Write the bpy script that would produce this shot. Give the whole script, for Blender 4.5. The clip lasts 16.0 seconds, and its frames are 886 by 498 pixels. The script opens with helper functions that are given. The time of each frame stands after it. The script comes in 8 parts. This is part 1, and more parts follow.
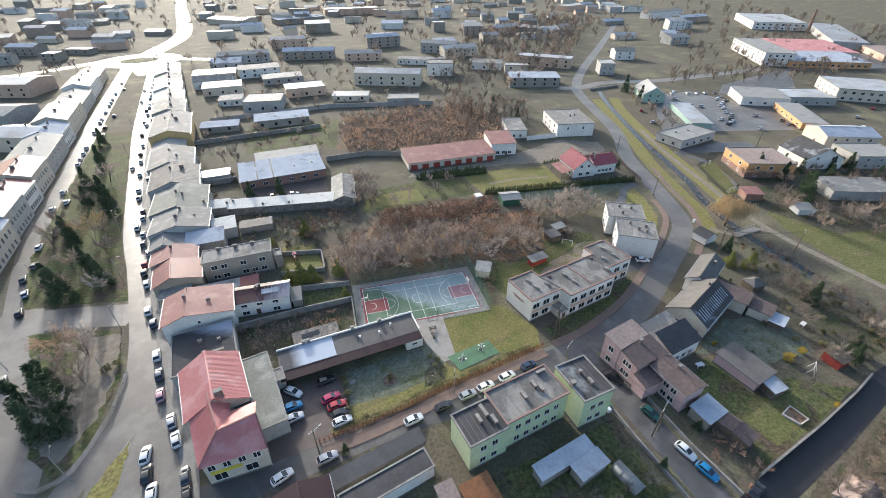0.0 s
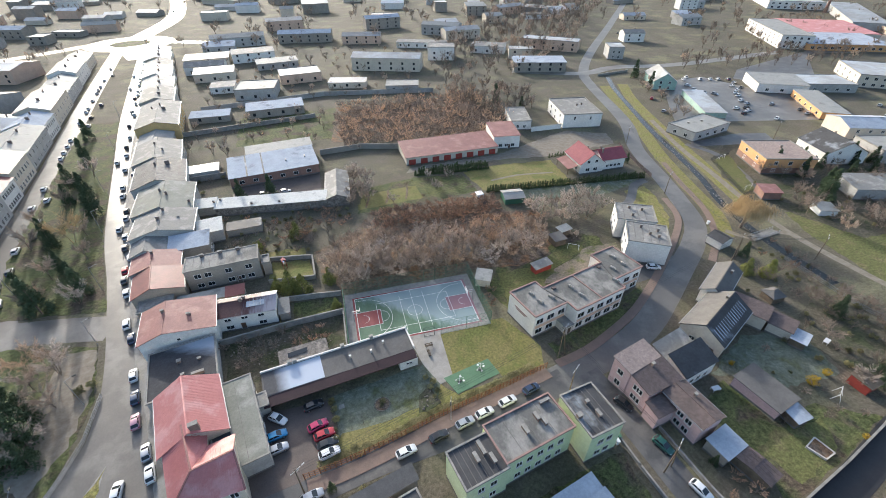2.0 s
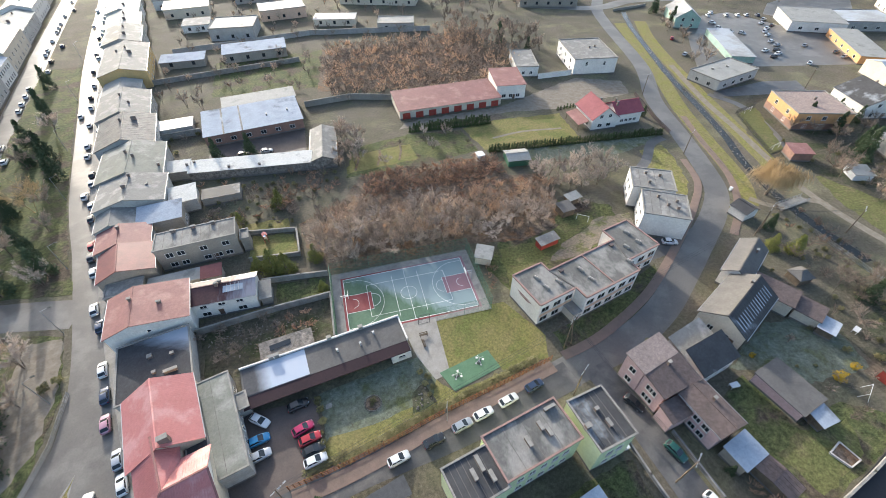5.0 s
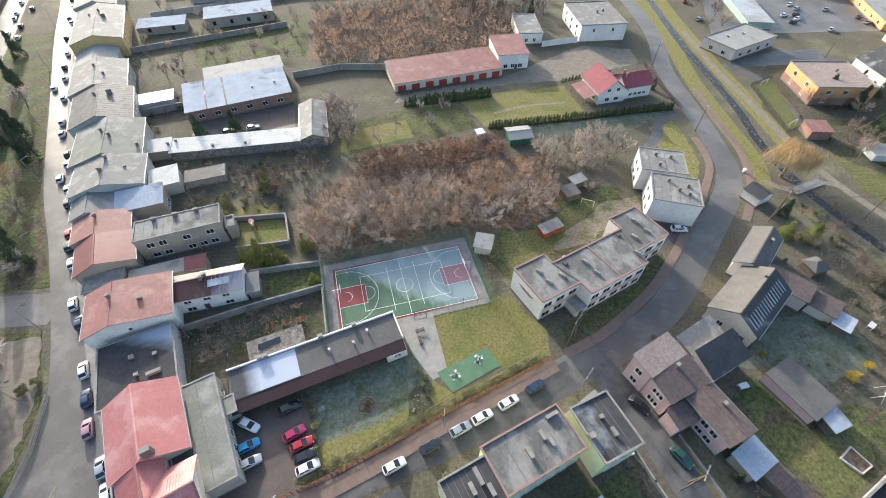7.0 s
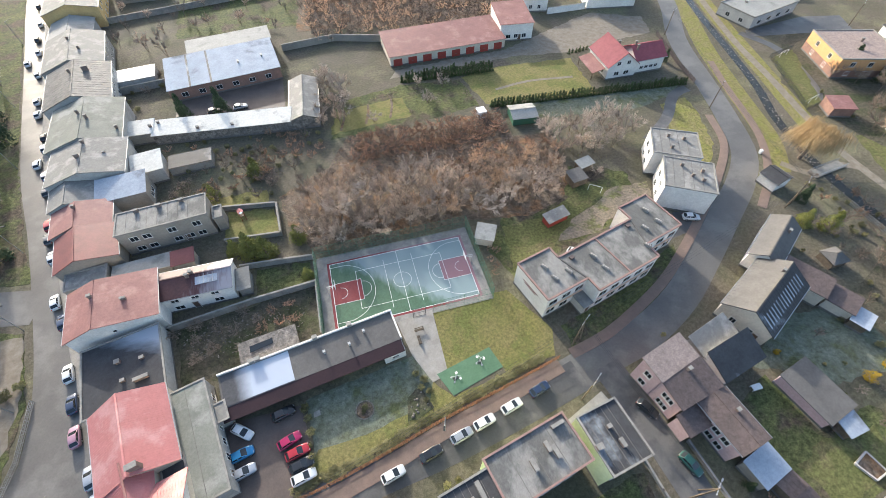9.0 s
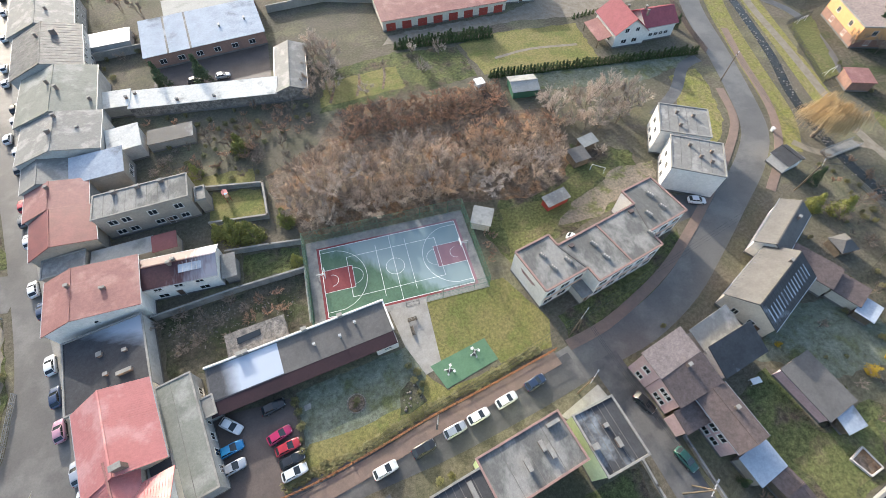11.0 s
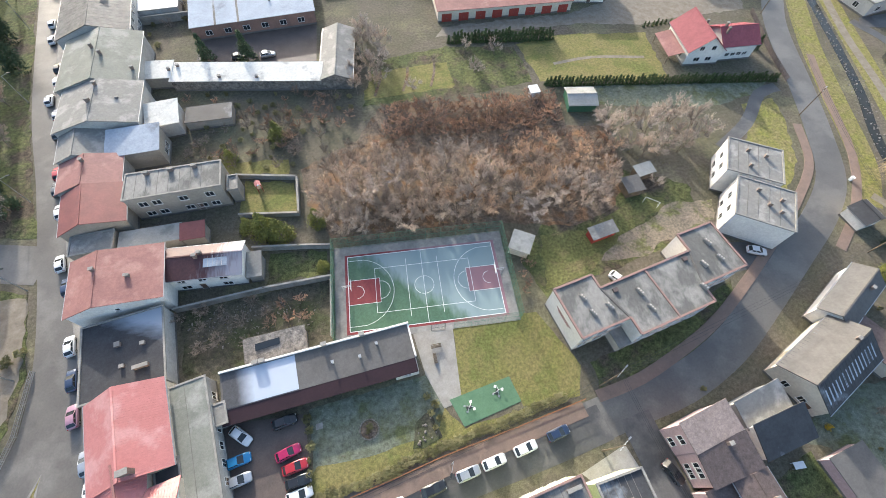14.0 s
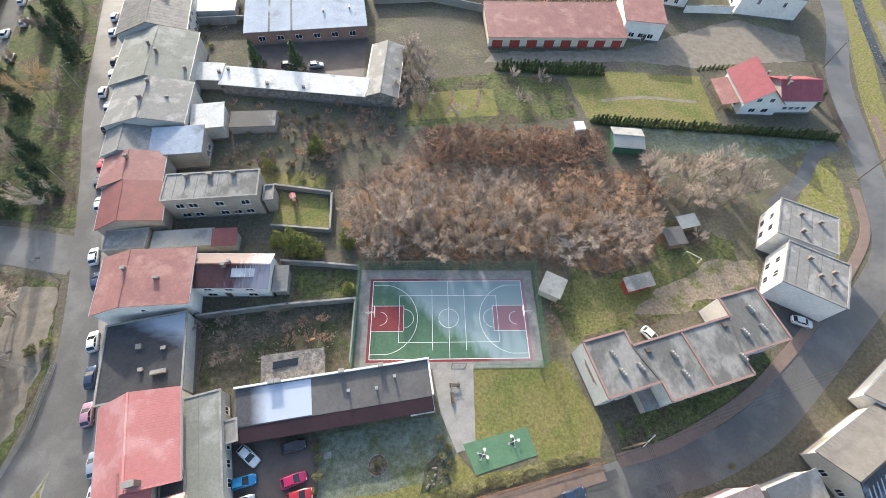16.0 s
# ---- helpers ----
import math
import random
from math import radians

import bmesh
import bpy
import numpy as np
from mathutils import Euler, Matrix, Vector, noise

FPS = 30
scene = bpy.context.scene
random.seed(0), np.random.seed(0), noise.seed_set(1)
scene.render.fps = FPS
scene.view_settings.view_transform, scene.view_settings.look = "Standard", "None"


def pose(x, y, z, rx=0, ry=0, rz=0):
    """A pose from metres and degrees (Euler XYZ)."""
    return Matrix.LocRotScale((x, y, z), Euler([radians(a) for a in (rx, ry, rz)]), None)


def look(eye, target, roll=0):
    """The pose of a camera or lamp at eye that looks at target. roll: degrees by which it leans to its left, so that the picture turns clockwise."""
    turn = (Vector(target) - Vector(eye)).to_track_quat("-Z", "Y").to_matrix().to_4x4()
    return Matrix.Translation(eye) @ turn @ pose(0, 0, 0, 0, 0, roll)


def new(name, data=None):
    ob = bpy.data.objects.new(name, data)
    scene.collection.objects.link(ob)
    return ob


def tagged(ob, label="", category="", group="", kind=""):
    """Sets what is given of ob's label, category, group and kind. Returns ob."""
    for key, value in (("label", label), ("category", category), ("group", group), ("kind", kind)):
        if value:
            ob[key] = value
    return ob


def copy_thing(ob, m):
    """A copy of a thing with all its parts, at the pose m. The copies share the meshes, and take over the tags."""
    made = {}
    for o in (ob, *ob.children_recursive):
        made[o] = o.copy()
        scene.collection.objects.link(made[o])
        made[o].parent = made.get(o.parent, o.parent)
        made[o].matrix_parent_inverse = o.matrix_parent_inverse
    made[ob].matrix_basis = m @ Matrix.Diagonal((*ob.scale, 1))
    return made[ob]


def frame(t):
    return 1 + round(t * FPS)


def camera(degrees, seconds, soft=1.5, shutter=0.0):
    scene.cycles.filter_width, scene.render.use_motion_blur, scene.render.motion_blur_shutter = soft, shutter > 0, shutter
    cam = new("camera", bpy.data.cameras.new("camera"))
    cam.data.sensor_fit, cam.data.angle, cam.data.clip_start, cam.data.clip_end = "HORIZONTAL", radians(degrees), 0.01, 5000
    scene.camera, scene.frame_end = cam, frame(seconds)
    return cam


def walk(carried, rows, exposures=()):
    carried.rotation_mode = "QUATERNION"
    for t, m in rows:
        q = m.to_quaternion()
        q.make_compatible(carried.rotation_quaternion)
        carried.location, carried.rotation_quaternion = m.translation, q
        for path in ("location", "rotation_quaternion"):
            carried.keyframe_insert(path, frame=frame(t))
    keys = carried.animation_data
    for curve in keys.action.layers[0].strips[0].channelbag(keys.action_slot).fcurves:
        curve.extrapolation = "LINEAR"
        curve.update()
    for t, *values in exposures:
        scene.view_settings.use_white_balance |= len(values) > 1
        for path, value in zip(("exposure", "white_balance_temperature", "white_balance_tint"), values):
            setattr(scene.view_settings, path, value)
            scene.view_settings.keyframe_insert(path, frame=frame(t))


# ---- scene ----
cam = camera(91.8, 16.0, soft=0.8)
PATH = [
    (0, (-2.252, -76.273, 73.951), (-1.821, -74.681, 72.819), -0.2),
    (0.5, (-1.474, -73.778, 74.177), (-1.048, -72.202, 73.022), -0.1),
    (1, (-0.539, -71.486, 74.481), (-0.12, -69.92, 73.309), -0.1),
    (1.5, (0.505, -69.309, 74.649), (0.918, -67.751, 73.464), -0.3),
    (2, (1.612, -67.132, 74.877), (2.018, -65.582, 73.68), -0.4),
    (2.5, (2.482, -64.847, 75.026), (2.88, -63.317, 73.801), -0.5),
    (3, (3.13, -62.628, 74.911), (3.522, -61.126, 73.649), -0.5),
    (3.5, (3.678, -60.361, 74.877), (4.063, -58.891, 73.577), -0.4),
    (4, (4.291, -58.234, 74.708), (4.67, -56.793, 73.374), -0.3),
    (4.5, (4.87, -56.219, 74.639), (5.243, -54.81, 73.269), -0.2),
    (5, (5.697, -54.502, 74.499), (6.06, -53.12, 73.098), -0.4),
    (7.5, (8.273, -45.737, 74.157), (8.609, -44.494, 72.627), -0.1),
    (8, (8.879, -44.183, 74.027), (9.208, -42.967, 72.473), -0.1),
    (8.5, (9.208, -42.62, 73.852), (9.531, -41.434, 72.274), -0.0),
    (8.7, (9.326, -41.881, 73.766), (9.644, -40.704, 72.18), -0.4),
    (11, (11.562, -35.6, 73.168), (11.851, -34.572, 71.476), 0.3),
    (11.5, (11.852, -34.084, 73.105), (12.136, -33.091, 71.392), 0.4),
    (12, (12.142, -32.52, 73.144), (12.412, -31.535, 71.424), 0.5),
    (12.5, (12.107, -30.89, 73.131), (12.356, -29.909, 71.406), 0.9),
    (13, (11.856, -29.177, 73.216), (12.08, -28.202, 71.484), 1.4),
    (13.5, (11.463, -27.573, 73.261), (11.662, -26.608, 71.521), 2.1),
    (14, (10.993, -26.016, 73.364), (11.172, -25.051, 71.622), 2.8),
    (14.5, (11.175, -24.323, 73.756), (11.337, -23.353, 72.015), 3.0),
    (15, (11.026, -22.697, 74.094), (11.176, -21.724, 72.354), 3.4),
    (15.5, (10.343, -21.587, 74.198), (10.467, -20.602, 72.462), 4.1),
    (16, (9.212, -20.93, 74.017), (9.308, -19.925, 72.29), 4.7),
]
walk(cam, [(t, look(eye, target, roll)) for t, eye, target, roll in PATH],
     [(0, 1.26, 5950, 9), (3, 1.36, 6020, 9), (5, 1.47, 6090, 9), (8, 1.57, 6150, 9), (11, 1.65, 6180, 9), (16, 1.68, 6180, 9)])

# ---------- world, sun, exposure ----------
SUN_AZ, SUN_EL = -15.0, 17.5
world = bpy.data.worlds.new("sky")
scene.world = world
world.use_nodes = True
wn = world.node_tree.nodes
sky = wn.new("ShaderNodeTexSky")
sky.sky_type = "NISHITA"
sky.sun_disc = False
sky.sun_elevation, sky.sun_rotation = radians(SUN_EL), radians(SUN_AZ)
sky.air_density, sky.dust_density, sky.ozone_density = 1.0, 3.5, 1.0
wn["Background"].inputs["Strength"].default_value = 0.15
world.node_tree.links.new(sky.outputs[0], wn["Background"].inputs["Color"])
sun_data = bpy.data.lights.new("sun", "SUN")
sun_data.energy, sun_data.angle, sun_data.color = 2.55, radians(0.8), (1.0, 0.92, 0.80)
sun = new("sun", sun_data)
sun.matrix_world = pose(0, 0, 200, 90 - SUN_EL, 0, 180 - SUN_AZ)


# ---------- materials ----------
def mat(name, base, rough=0.8, second=None, scale=1.0, amount=0.5, fine=18.0, bump=0.15, metal=0.0,
        third=None, third_scale=0.15, third_cut=0.55, third_amount=1.0, per_object=0.0, stretch=None, gloss=0.2, grain=0.09):
    """A surface with colour variation at two scales, optional third colour in patches, and fine relief."""
    m = bpy.data.materials.new(name)
    m.use_nodes = True
    nt = m.node_tree
    n, lk = nt.nodes, nt.links
    b = n["Principled BSDF"]
    b.inputs["Roughness"].default_value = rough
    b.inputs["Metallic"].default_value = metal
    b.inputs["Specular IOR Level"].default_value = gloss
    geo = n.new("ShaderNodeNewGeometry")
    vec = geo.outputs["Position"]
    if stretch:
        mp = n.new("ShaderNodeMapping")
        mp.inputs["Scale"].default_value = stretch
        lk.new(vec, mp.inputs["Vector"])
        vec = mp.outputs["Vector"]

    def noise_at(s, detail=4.0):
        t = n.new("ShaderNodeTexNoise")
        t.inputs["Scale"].default_value, t.inputs["Detail"].default_value = s, detail
        t.inputs["Roughness"].default_value = 0.62
        lk.new(vec, t.inputs["Vector"])
        return t.outputs["Fac"]

    def ramp(fac, lo, hi, v0=0.0, v1=1.0):
        r = n.new("ShaderNodeMapRange")
        r.inputs["From Min"].default_value, r.inputs["From Max"].default_value = lo, hi
        r.inputs["To Min"].default_value, r.inputs["To Max"].default_value = v0, v1
        lk.new(fac, r.inputs["Value"])
        return r.outputs["Result"]

    def mix(fac, a, c):
        x = n.new("ShaderNodeMix")
        x.data_type = "RGBA"
        lk.new(fac, x.inputs["Factor"])
        for sock, v in ((x.inputs["A"], a), (x.inputs["B"], c)):
            if isinstance(v, tuple):
                sock.default_value = (*v, 1)
            else:
                lk.new(v, sock)
        return x.outputs["Result"]
    second = second or tuple(c * 0.72 for c in base)
    col = mix(ramp(noise_at(scale), 0.35, 0.65, 0.0, amount), base, second)
    if third:
        col = mix(ramp(noise_at(third_scale, 5.0), third_cut - 0.05, third_cut + 0.07, 0.0, third_amount), col, third)
    for sc, lo, hi, det in ((fine * 0.35, 1 - grain, 1 + grain, 7.0), (fine * 1.3, 1 - 0.8 * grain, 1 + 0.8 * grain, 3.0)):
        mu = n.new("ShaderNodeMix")
        mu.data_type, mu.blend_type = "RGBA", "MULTIPLY"
        mu.inputs["Factor"].default_value = 1.0
        lk.new(col, mu.inputs["A"])
        lk.new(ramp(noise_at(sc, det), 0.33, 0.67, lo, hi), mu.inputs["B"])
        col = mu.outputs["Result"]
    if per_object:
        oi = n.new("ShaderNodeObjectInfo")
        hs = n.new("ShaderNodeHueSaturation")
        lk.new(ramp(oi.outputs["Random"], 0, 1, 1 - per_object, 1 + per_object), hs.inputs["Value"])
        lk.new(col, hs.inputs["Color"])
        col = hs.outputs["Color"]
    lk.new(col, b.inputs["Base Color"])
    if bump:
        bp = n.new("ShaderNodeBump")
        bp.inputs["Strength"].default_value, bp.inputs["Distance"].default_value = bump, 0.05
        lk.new(noise_at(fine * 0.7), bp.inputs["Height"])
        lk.new(bp.outputs["Normal"], b.inputs["Normal"])
    return m


def plain(name, base, rough=0.4, metal=0.0, per_object=0.0, coat=0.0):
    m = bpy.data.materials.new(name)
    m.use_nodes = True
    nt = m.node_tree
    b = nt.nodes["Principled BSDF"]
    b.inputs["Roughness"].default_value, b.inputs["Metallic"].default_value = rough, metal
    b.inputs["Coat Weight"].default_value = coat
    t = nt.nodes.new("ShaderNodeTexNoise")
    t.inputs["Scale"].default_value = 3.0
    g = nt.nodes.new("ShaderNodeNewGeometry")
    nt.links.new(g.outputs["Position"], t.inputs["Vector"])
    x = nt.nodes.new("ShaderNodeMix")
    x.data_type = "RGBA"
    x.inputs["A"].default_value, x.inputs["B"].default_value = (*base, 1), (*[c * 0.8 for c in base], 1)
    nt.links.new(t.outputs["Fac"], x.inputs["Factor"])
    nt.links.new(x.outputs["Result"], b.inputs["Base Color"])
    return m


FROST = (0.50, 0.55, 0.60)
M_scrub = mat("dull_scrub_ground", (0.072, 0.068, 0.046), 0.95, (0.10, 0.086, 0.064), 0.2, 0.9, 3.5, 0.5, third=(0.055, 0.062, 0.03), third_scale=0.13, third_cut=0.54, grain=0.4)
M_ground = mat("winter_grass_and_soil", (0.090, 0.085, 0.056), 0.95, (0.120, 0.102, 0.080), 0.12, 0.9, 4.5, 0.5, third=(0.15, 0.14, 0.085), third_scale=0.05, third_cut=0.57, grain=0.3)
M_lawn = mat("mown_lawn", (0.150, 0.143, 0.048), 0.95, (0.185, 0.155, 0.068), 0.25, 0.8, 5.0, 0.4, third=(0.12, 0.13, 0.04), third_scale=0.12, grain=0.3)
M_lawn_frost = mat("frosted_lawn", (0.100, 0.112, 0.075), 0.95, (0.170, 0.182, 0.152), 0.5, 0.7, 4.0, 0.4, third=(0.09, 0.10, 0.045), third_scale=0.15, third_cut=0.57, grain=0.3)
M_lawn_green = mat("fresh_grass", (0.092, 0.100, 0.036), 0.95, (0.125, 0.122, 0.048), 0.25, 0.8, 5.0, 0.4, third=(0.14, 0.12, 0.06), third_scale=0.2, third_cut=0.58, grain=0.4)
M_earth = mat("trodden_earth", (0.20, 0.165, 0.13), 0.95, (0.155, 0.135, 0.10), 0.3, 0.8, 5.0, 0.4, third=(0.11, 0.115, 0.05), third_scale=0.25, third_cut=0.56, grain=0.35)
M_garden = mat("rough_garden_grass", (0.062, 0.075, 0.030), 0.95, (0.11, 0.115, 0.045), 0.2, 0.9, 3.5, 0.5, third=(0.085, 0.066, 0.048), third_scale=0.13, third_cut=0.54, grain=0.5)
M_verge = mat("grass_verge", (0.165, 0.165, 0.045), 0.95, (0.19, 0.155, 0.08), 0.3, 0.8, 4.0, 0.4, grain=0.4)
M_soil = mat("leaf_litter", (0.15, 0.115, 0.085), 0.95, (0.095, 0.075, 0.056), 0.4, 0.9, 3.0, 0.6, third=(0.17, 0.10, 0.055), third_scale=0.2, grain=0.5)
M_asphalt = mat("damp_asphalt", (0.132, 0.122, 0.108), 0.47, (0.095, 0.088, 0.080), 0.15, 0.8, 8.0, 0.12, third=(0.175, 0.164, 0.148), third_scale=0.08, third_cut=0.54, third_amount=0.8, gloss=0.4, grain=0.08)
M_asphalt_dark = mat("dark_asphalt", (0.085, 0.083, 0.082), 0.5, (0.058, 0.057, 0.057), 0.25, 0.8, 8.0, 0.12, third=(0.125, 0.118, 0.112), third_scale=0.12, third_cut=0.56, gloss=0.35, grain=0.09)
M_paving = mat("concrete_paving", (0.30, 0.285, 0.26), 0.8, (0.22, 0.205, 0.185), 0.5, 0.8, 12.0, 0.15)
M_pave_red = mat("red_paving", (0.21, 0.15, 0.122), 0.8, (0.16, 0.122, 0.10), 0.6, 0.8, 12.0, 0.15)
M_yard = mat("yard_setts", (0.125, 0.10, 0.088), 0.65, (0.085, 0.07, 0.064), 0.3, 0.8, 10.0, 0.2)
M_gravel = mat("pale_gravel", (0.22, 0.195, 0.16), 0.9, (0.15, 0.125, 0.095), 0.6, 0.8, 6.0, 0.4)
M_concrete = mat("weathered_concrete", (0.27, 0.26, 0.24), 0.85, (0.17, 0.165, 0.155), 0.6, 0.8, 8.0, 0.25)


def frosted(name, base, second, frost, point, towards, spread=3.0, rough=0.5, stretch=(1.0, 1.0, 1.0), amount=0.85, wisp=0.35):
    """Paint or felt with a frost sheet that thickens past a line through point, its edge broken into wisps."""
    m = mat(name, base, rough, second, 0.5, 0.7, 6.0, 0.05, grain=0.13)
    nt = m.node_tree
    n, lk = nt.nodes, nt.links
    geo = n.new("ShaderNodeNewGeometry")
    off = n.new("ShaderNodeVectorMath")
    off.operation = "SUBTRACT"
    off.inputs[1].default_value = (point[0], point[1], 0)
    lk.new(geo.outputs["Position"], off.inputs[0])
    dot = n.new("ShaderNodeVectorMath")
    dot.operation = "DOT_PRODUCT"
    dot.inputs[1].default_value = (towards[0], towards[1], 0)
    lk.new(off.outputs["Vector"], dot.inputs[0])
    mp = n.new("ShaderNodeMapping")
    mp.inputs["Scale"].default_value = stretch
    lk.new(geo.outputs["Position"], mp.inputs["Vector"])
    total = dot.outputs["Value"]
    for sc, k in ((0.16, spread * 2.4), (0.9, spread * wisp * 2.0)):
        t = n.new("ShaderNodeTexNoise")
        t.inputs["Scale"].default_value, t.inputs["Detail"].default_value = sc, 5.0
        lk.new(mp.outputs["Vector"], t.inputs["Vector"])
        ma = n.new("ShaderNodeMath")
        ma.operation = "MULTIPLY_ADD"
        ma.inputs[1].default_value = k
        lk.new(t.outputs["Fac"], ma.inputs[0])
        lk.new(total, ma.inputs[2])
        sub = n.new("ShaderNodeMath")
        sub.operation = "SUBTRACT"
        sub.inputs[1].default_value = k / 2
        lk.new(ma.outputs[0], sub.inputs[0])
        total = sub.outputs[0]
    r = n.new("ShaderNodeMapRange")
    r.inputs["From Min"].default_value, r.inputs["From Max"].default_value = -0.4, 2.4
    r.inputs["To Max"].default_value = amount
    lk.new(total, r.inputs["Value"])
    x = n.new("ShaderNodeMix")
    x.data_type = "RGBA"
    sock = n["Principled BSDF"].inputs["Base Color"]
    lk.new(sock.links[0].from_socket, x.inputs["A"])
    x.inputs["B"].default_value = (*frost, 1)
    lk.new(r.outputs["Result"], x.inputs["Factor"])
    lk.new(x.outputs["Result"], sock)
    return m


M_court = frosted("green_court_paint", (0.058, 0.112, 0.068), (0.068, 0.130, 0.084), (0.235, 0.30, 0.315), (12.5, 5.5), (0.62, 0.78), 3.4, 0.5, (1.6, 0.55, 1.0))
M_court_red = frosted("red_court_paint", (0.20, 0.04, 0.042), (0.16, 0.035, 0.038), (0.29, 0.20, 0.225), (15.0, 7.5), (0.5, 0.35), 2.4, 0.5, (1.6, 0.55, 1.0), 0.65)
M_bitumen_frost = frosted("frosted_bitumen", (0.055, 0.056, 0.06), (0.042, 0.042, 0.046), (0.33, 0.37, 0.43), (-36.2, 4.0), (0.35, 0.94), 1.1, 0.9, (0.8, 2.2, 1.0), 0.85, 0.6)
M_bungalow_frost = frosted("frosted_bungalow_felt", (0.075, 0.076, 0.08), (0.06, 0.06, 0.065), (0.42, 0.46, 0.53), (-17.6, -6.0), (0.97, 0.12), 1.0, 0.8, (1.0, 1.0, 1.0), 0.95, 0.5)
M_cottage_roof = frosted("frosted_maroon_sheet", (0.085, 0.04, 0.04), (0.06, 0.032, 0.034), (0.34, 0.34, 0.38), (-23.5, 15.2), (0.5, -0.2), 1.6, 0.5, (2.6, 0.5, 1.0), 0.7, 1.2)
M_felt_patchy = mat("rain_patched_felt", (0.118, 0.117, 0.111), 0.85, (0.10, 0.10, 0.096), 0.3, 0.8, 6.0, 0.12, third=(0.215, 0.21, 0.198), third_scale=0.2, third_cut=0.52, stretch=(1.0, 0.6, 1.0), gloss=0.25, grain=0.12)
M_play = mat("green_rubber", (0.095, 0.175, 0.105), 0.75, (0.075, 0.145, 0.085), 0.6, 0.7, 12.0, 0.1)
M_line = plain("line_paint", (0.72, 0.74, 0.72), 0.6)
M_water = mat("dark_stream_water", (0.02, 0.022, 0.018), 0.12, (0.04, 0.035, 0.025), 0.4, 0.6, 3.0, 0.1)

M_felt = mat("grey_roofing_felt", (0.20, 0.195, 0.182), 0.8, (0.15, 0.147, 0.14), 0.3, 0.8, 6.0, 0.12, third=(0.27, 0.262, 0.245), third_scale=0.3, third_cut=0.55, gloss=0.25, grain=0.1)
M_felt_dark = mat("dark_bitumen", (0.062, 0.063, 0.066), 0.7, (0.045, 0.045, 0.048), 0.35, 0.9, 6.0, 0.12, third=(0.27, 0.30, 0.33), third_scale=0.13, third_cut=0.63, third_amount=0.8, gloss=0.2)
M_felt_green = mat("mossy_grey_felt", (0.185, 0.192, 0.168), 0.8, (0.145, 0.15, 0.132), 0.3, 0.9, 6.0, 0.1, third=(0.24, 0.245, 0.225), third_scale=0.2, third_cut=0.56)
# much darker even grey for the lane behind the gardens
M_asphalt_black = mat("near_black_asphalt", (0.034, 0.034, 0.036), 0.55, (0.026, 0.026, 0.028), 0.3, 0.8, 8.0, 0.1, gloss=0.3)
M_felt_mid = mat("dark_grey_felt", (0.125, 0.118, 0.112), 0.8, (0.095, 0.09, 0.086), 0.3, 0.9, 6.0, 0.1)
M_white_roof = mat("whitened_sheet_roof", (0.60, 0.585, 0.54), 0.85, (0.52, 0.505, 0.465), 0.3, 0.8, 5.0, 0.06, third=(0.34, 0.33, 0.31), third_scale=0.25, third_cut=0.6, gloss=0.1)
M_asphalt_mid = mat("worn_grey_asphalt", (0.118, 0.112, 0.105), 0.5, (0.085, 0.082, 0.078), 0.15, 0.8, 8.0, 0.12, third=(0.155, 0.147, 0.135), third_scale=0.1, third_cut=0.55, third_amount=0.8, gloss=0.35, grain=0.09)
M_frost_roof = mat("frosted_sheet_roof", (0.38, 0.415, 0.465), 0.9, (0.29, 0.32, 0.365), 0.25, 0.8, 5.0, 0.05, third=(0.16, 0.17, 0.18), third_scale=0.12, third_cut=0.62, gloss=0.05)
M_pale_roof = mat("pale_sheet_roof", (0.28, 0.28, 0.262), 0.75, (0.23, 0.23, 0.22), 0.25, 0.8, 5.0, 0.08, third=(0.17, 0.17, 0.16), third_scale=0.2, third_cut=0.62, gloss=0.2)
# old grey roofing, its base colour made paler to stand in for haze
M_far_roof = mat("haze_paled_grey_roof", (0.31, 0.31, 0.30), 0.6, (0.22, 0.22, 0.215), 0.15, 0.9, 4.0, 0.1, third=(0.33, 0.35, 0.37), third_scale=0.08, third_cut=0.52, per_object=0.2, gloss=0.5)
M_red_roof = mat("red_trapezoid_sheet", (0.47, 0.20, 0.19), 0.6, (0.42, 0.17, 0.16), 0.4, 0.8, 6.0, 0.05, third=(0.52, 0.28, 0.265), third_scale=0.2, grain=0.06)
M_pink_roof = mat("faded_pink_sheet", (0.25, 0.125, 0.113), 0.65, (0.20, 0.098, 0.09), 0.35, 0.8, 6.0, 0.06, third=(0.29, 0.16, 0.145), third_scale=0.25, third_cut=0.58, grain=0.1)
M_maroon_roof = mat("maroon_sheet", (0.20, 0.075, 0.070), 0.5, (0.15, 0.06, 0.058), 0.4, 0.8, 8.0, 0.06)
M_dkmaroon = mat("dark_maroon_canopy", (0.042, 0.023, 0.026), 0.5, (0.032, 0.019, 0.022), 0.4, 0.8, 8.0, 0.06)
M_crimson = mat("crimson_tiles", (0.28, 0.085, 0.098), 0.7, (0.22, 0.065, 0.078), 0.5, 0.7, 6.0, 0.1)
M_brown_roof = mat("brown_felt", (0.30, 0.235, 0.205), 0.8, (0.235, 0.185, 0.165), 0.4, 0.8, 5.0, 0.12, grain=0.2)
M_dkbrown_roof = mat("dark_brown_sheet", (0.115, 0.088, 0.082), 0.7, (0.085, 0.068, 0.064), 0.4, 0.8, 5.0, 0.1, grain=0.2)
M_tile = mat("old_grey_tiles", (0.15, 0.145, 0.14), 0.7, (0.09, 0.088, 0.085), 0.6, 0.9, 8.0, 0.3)

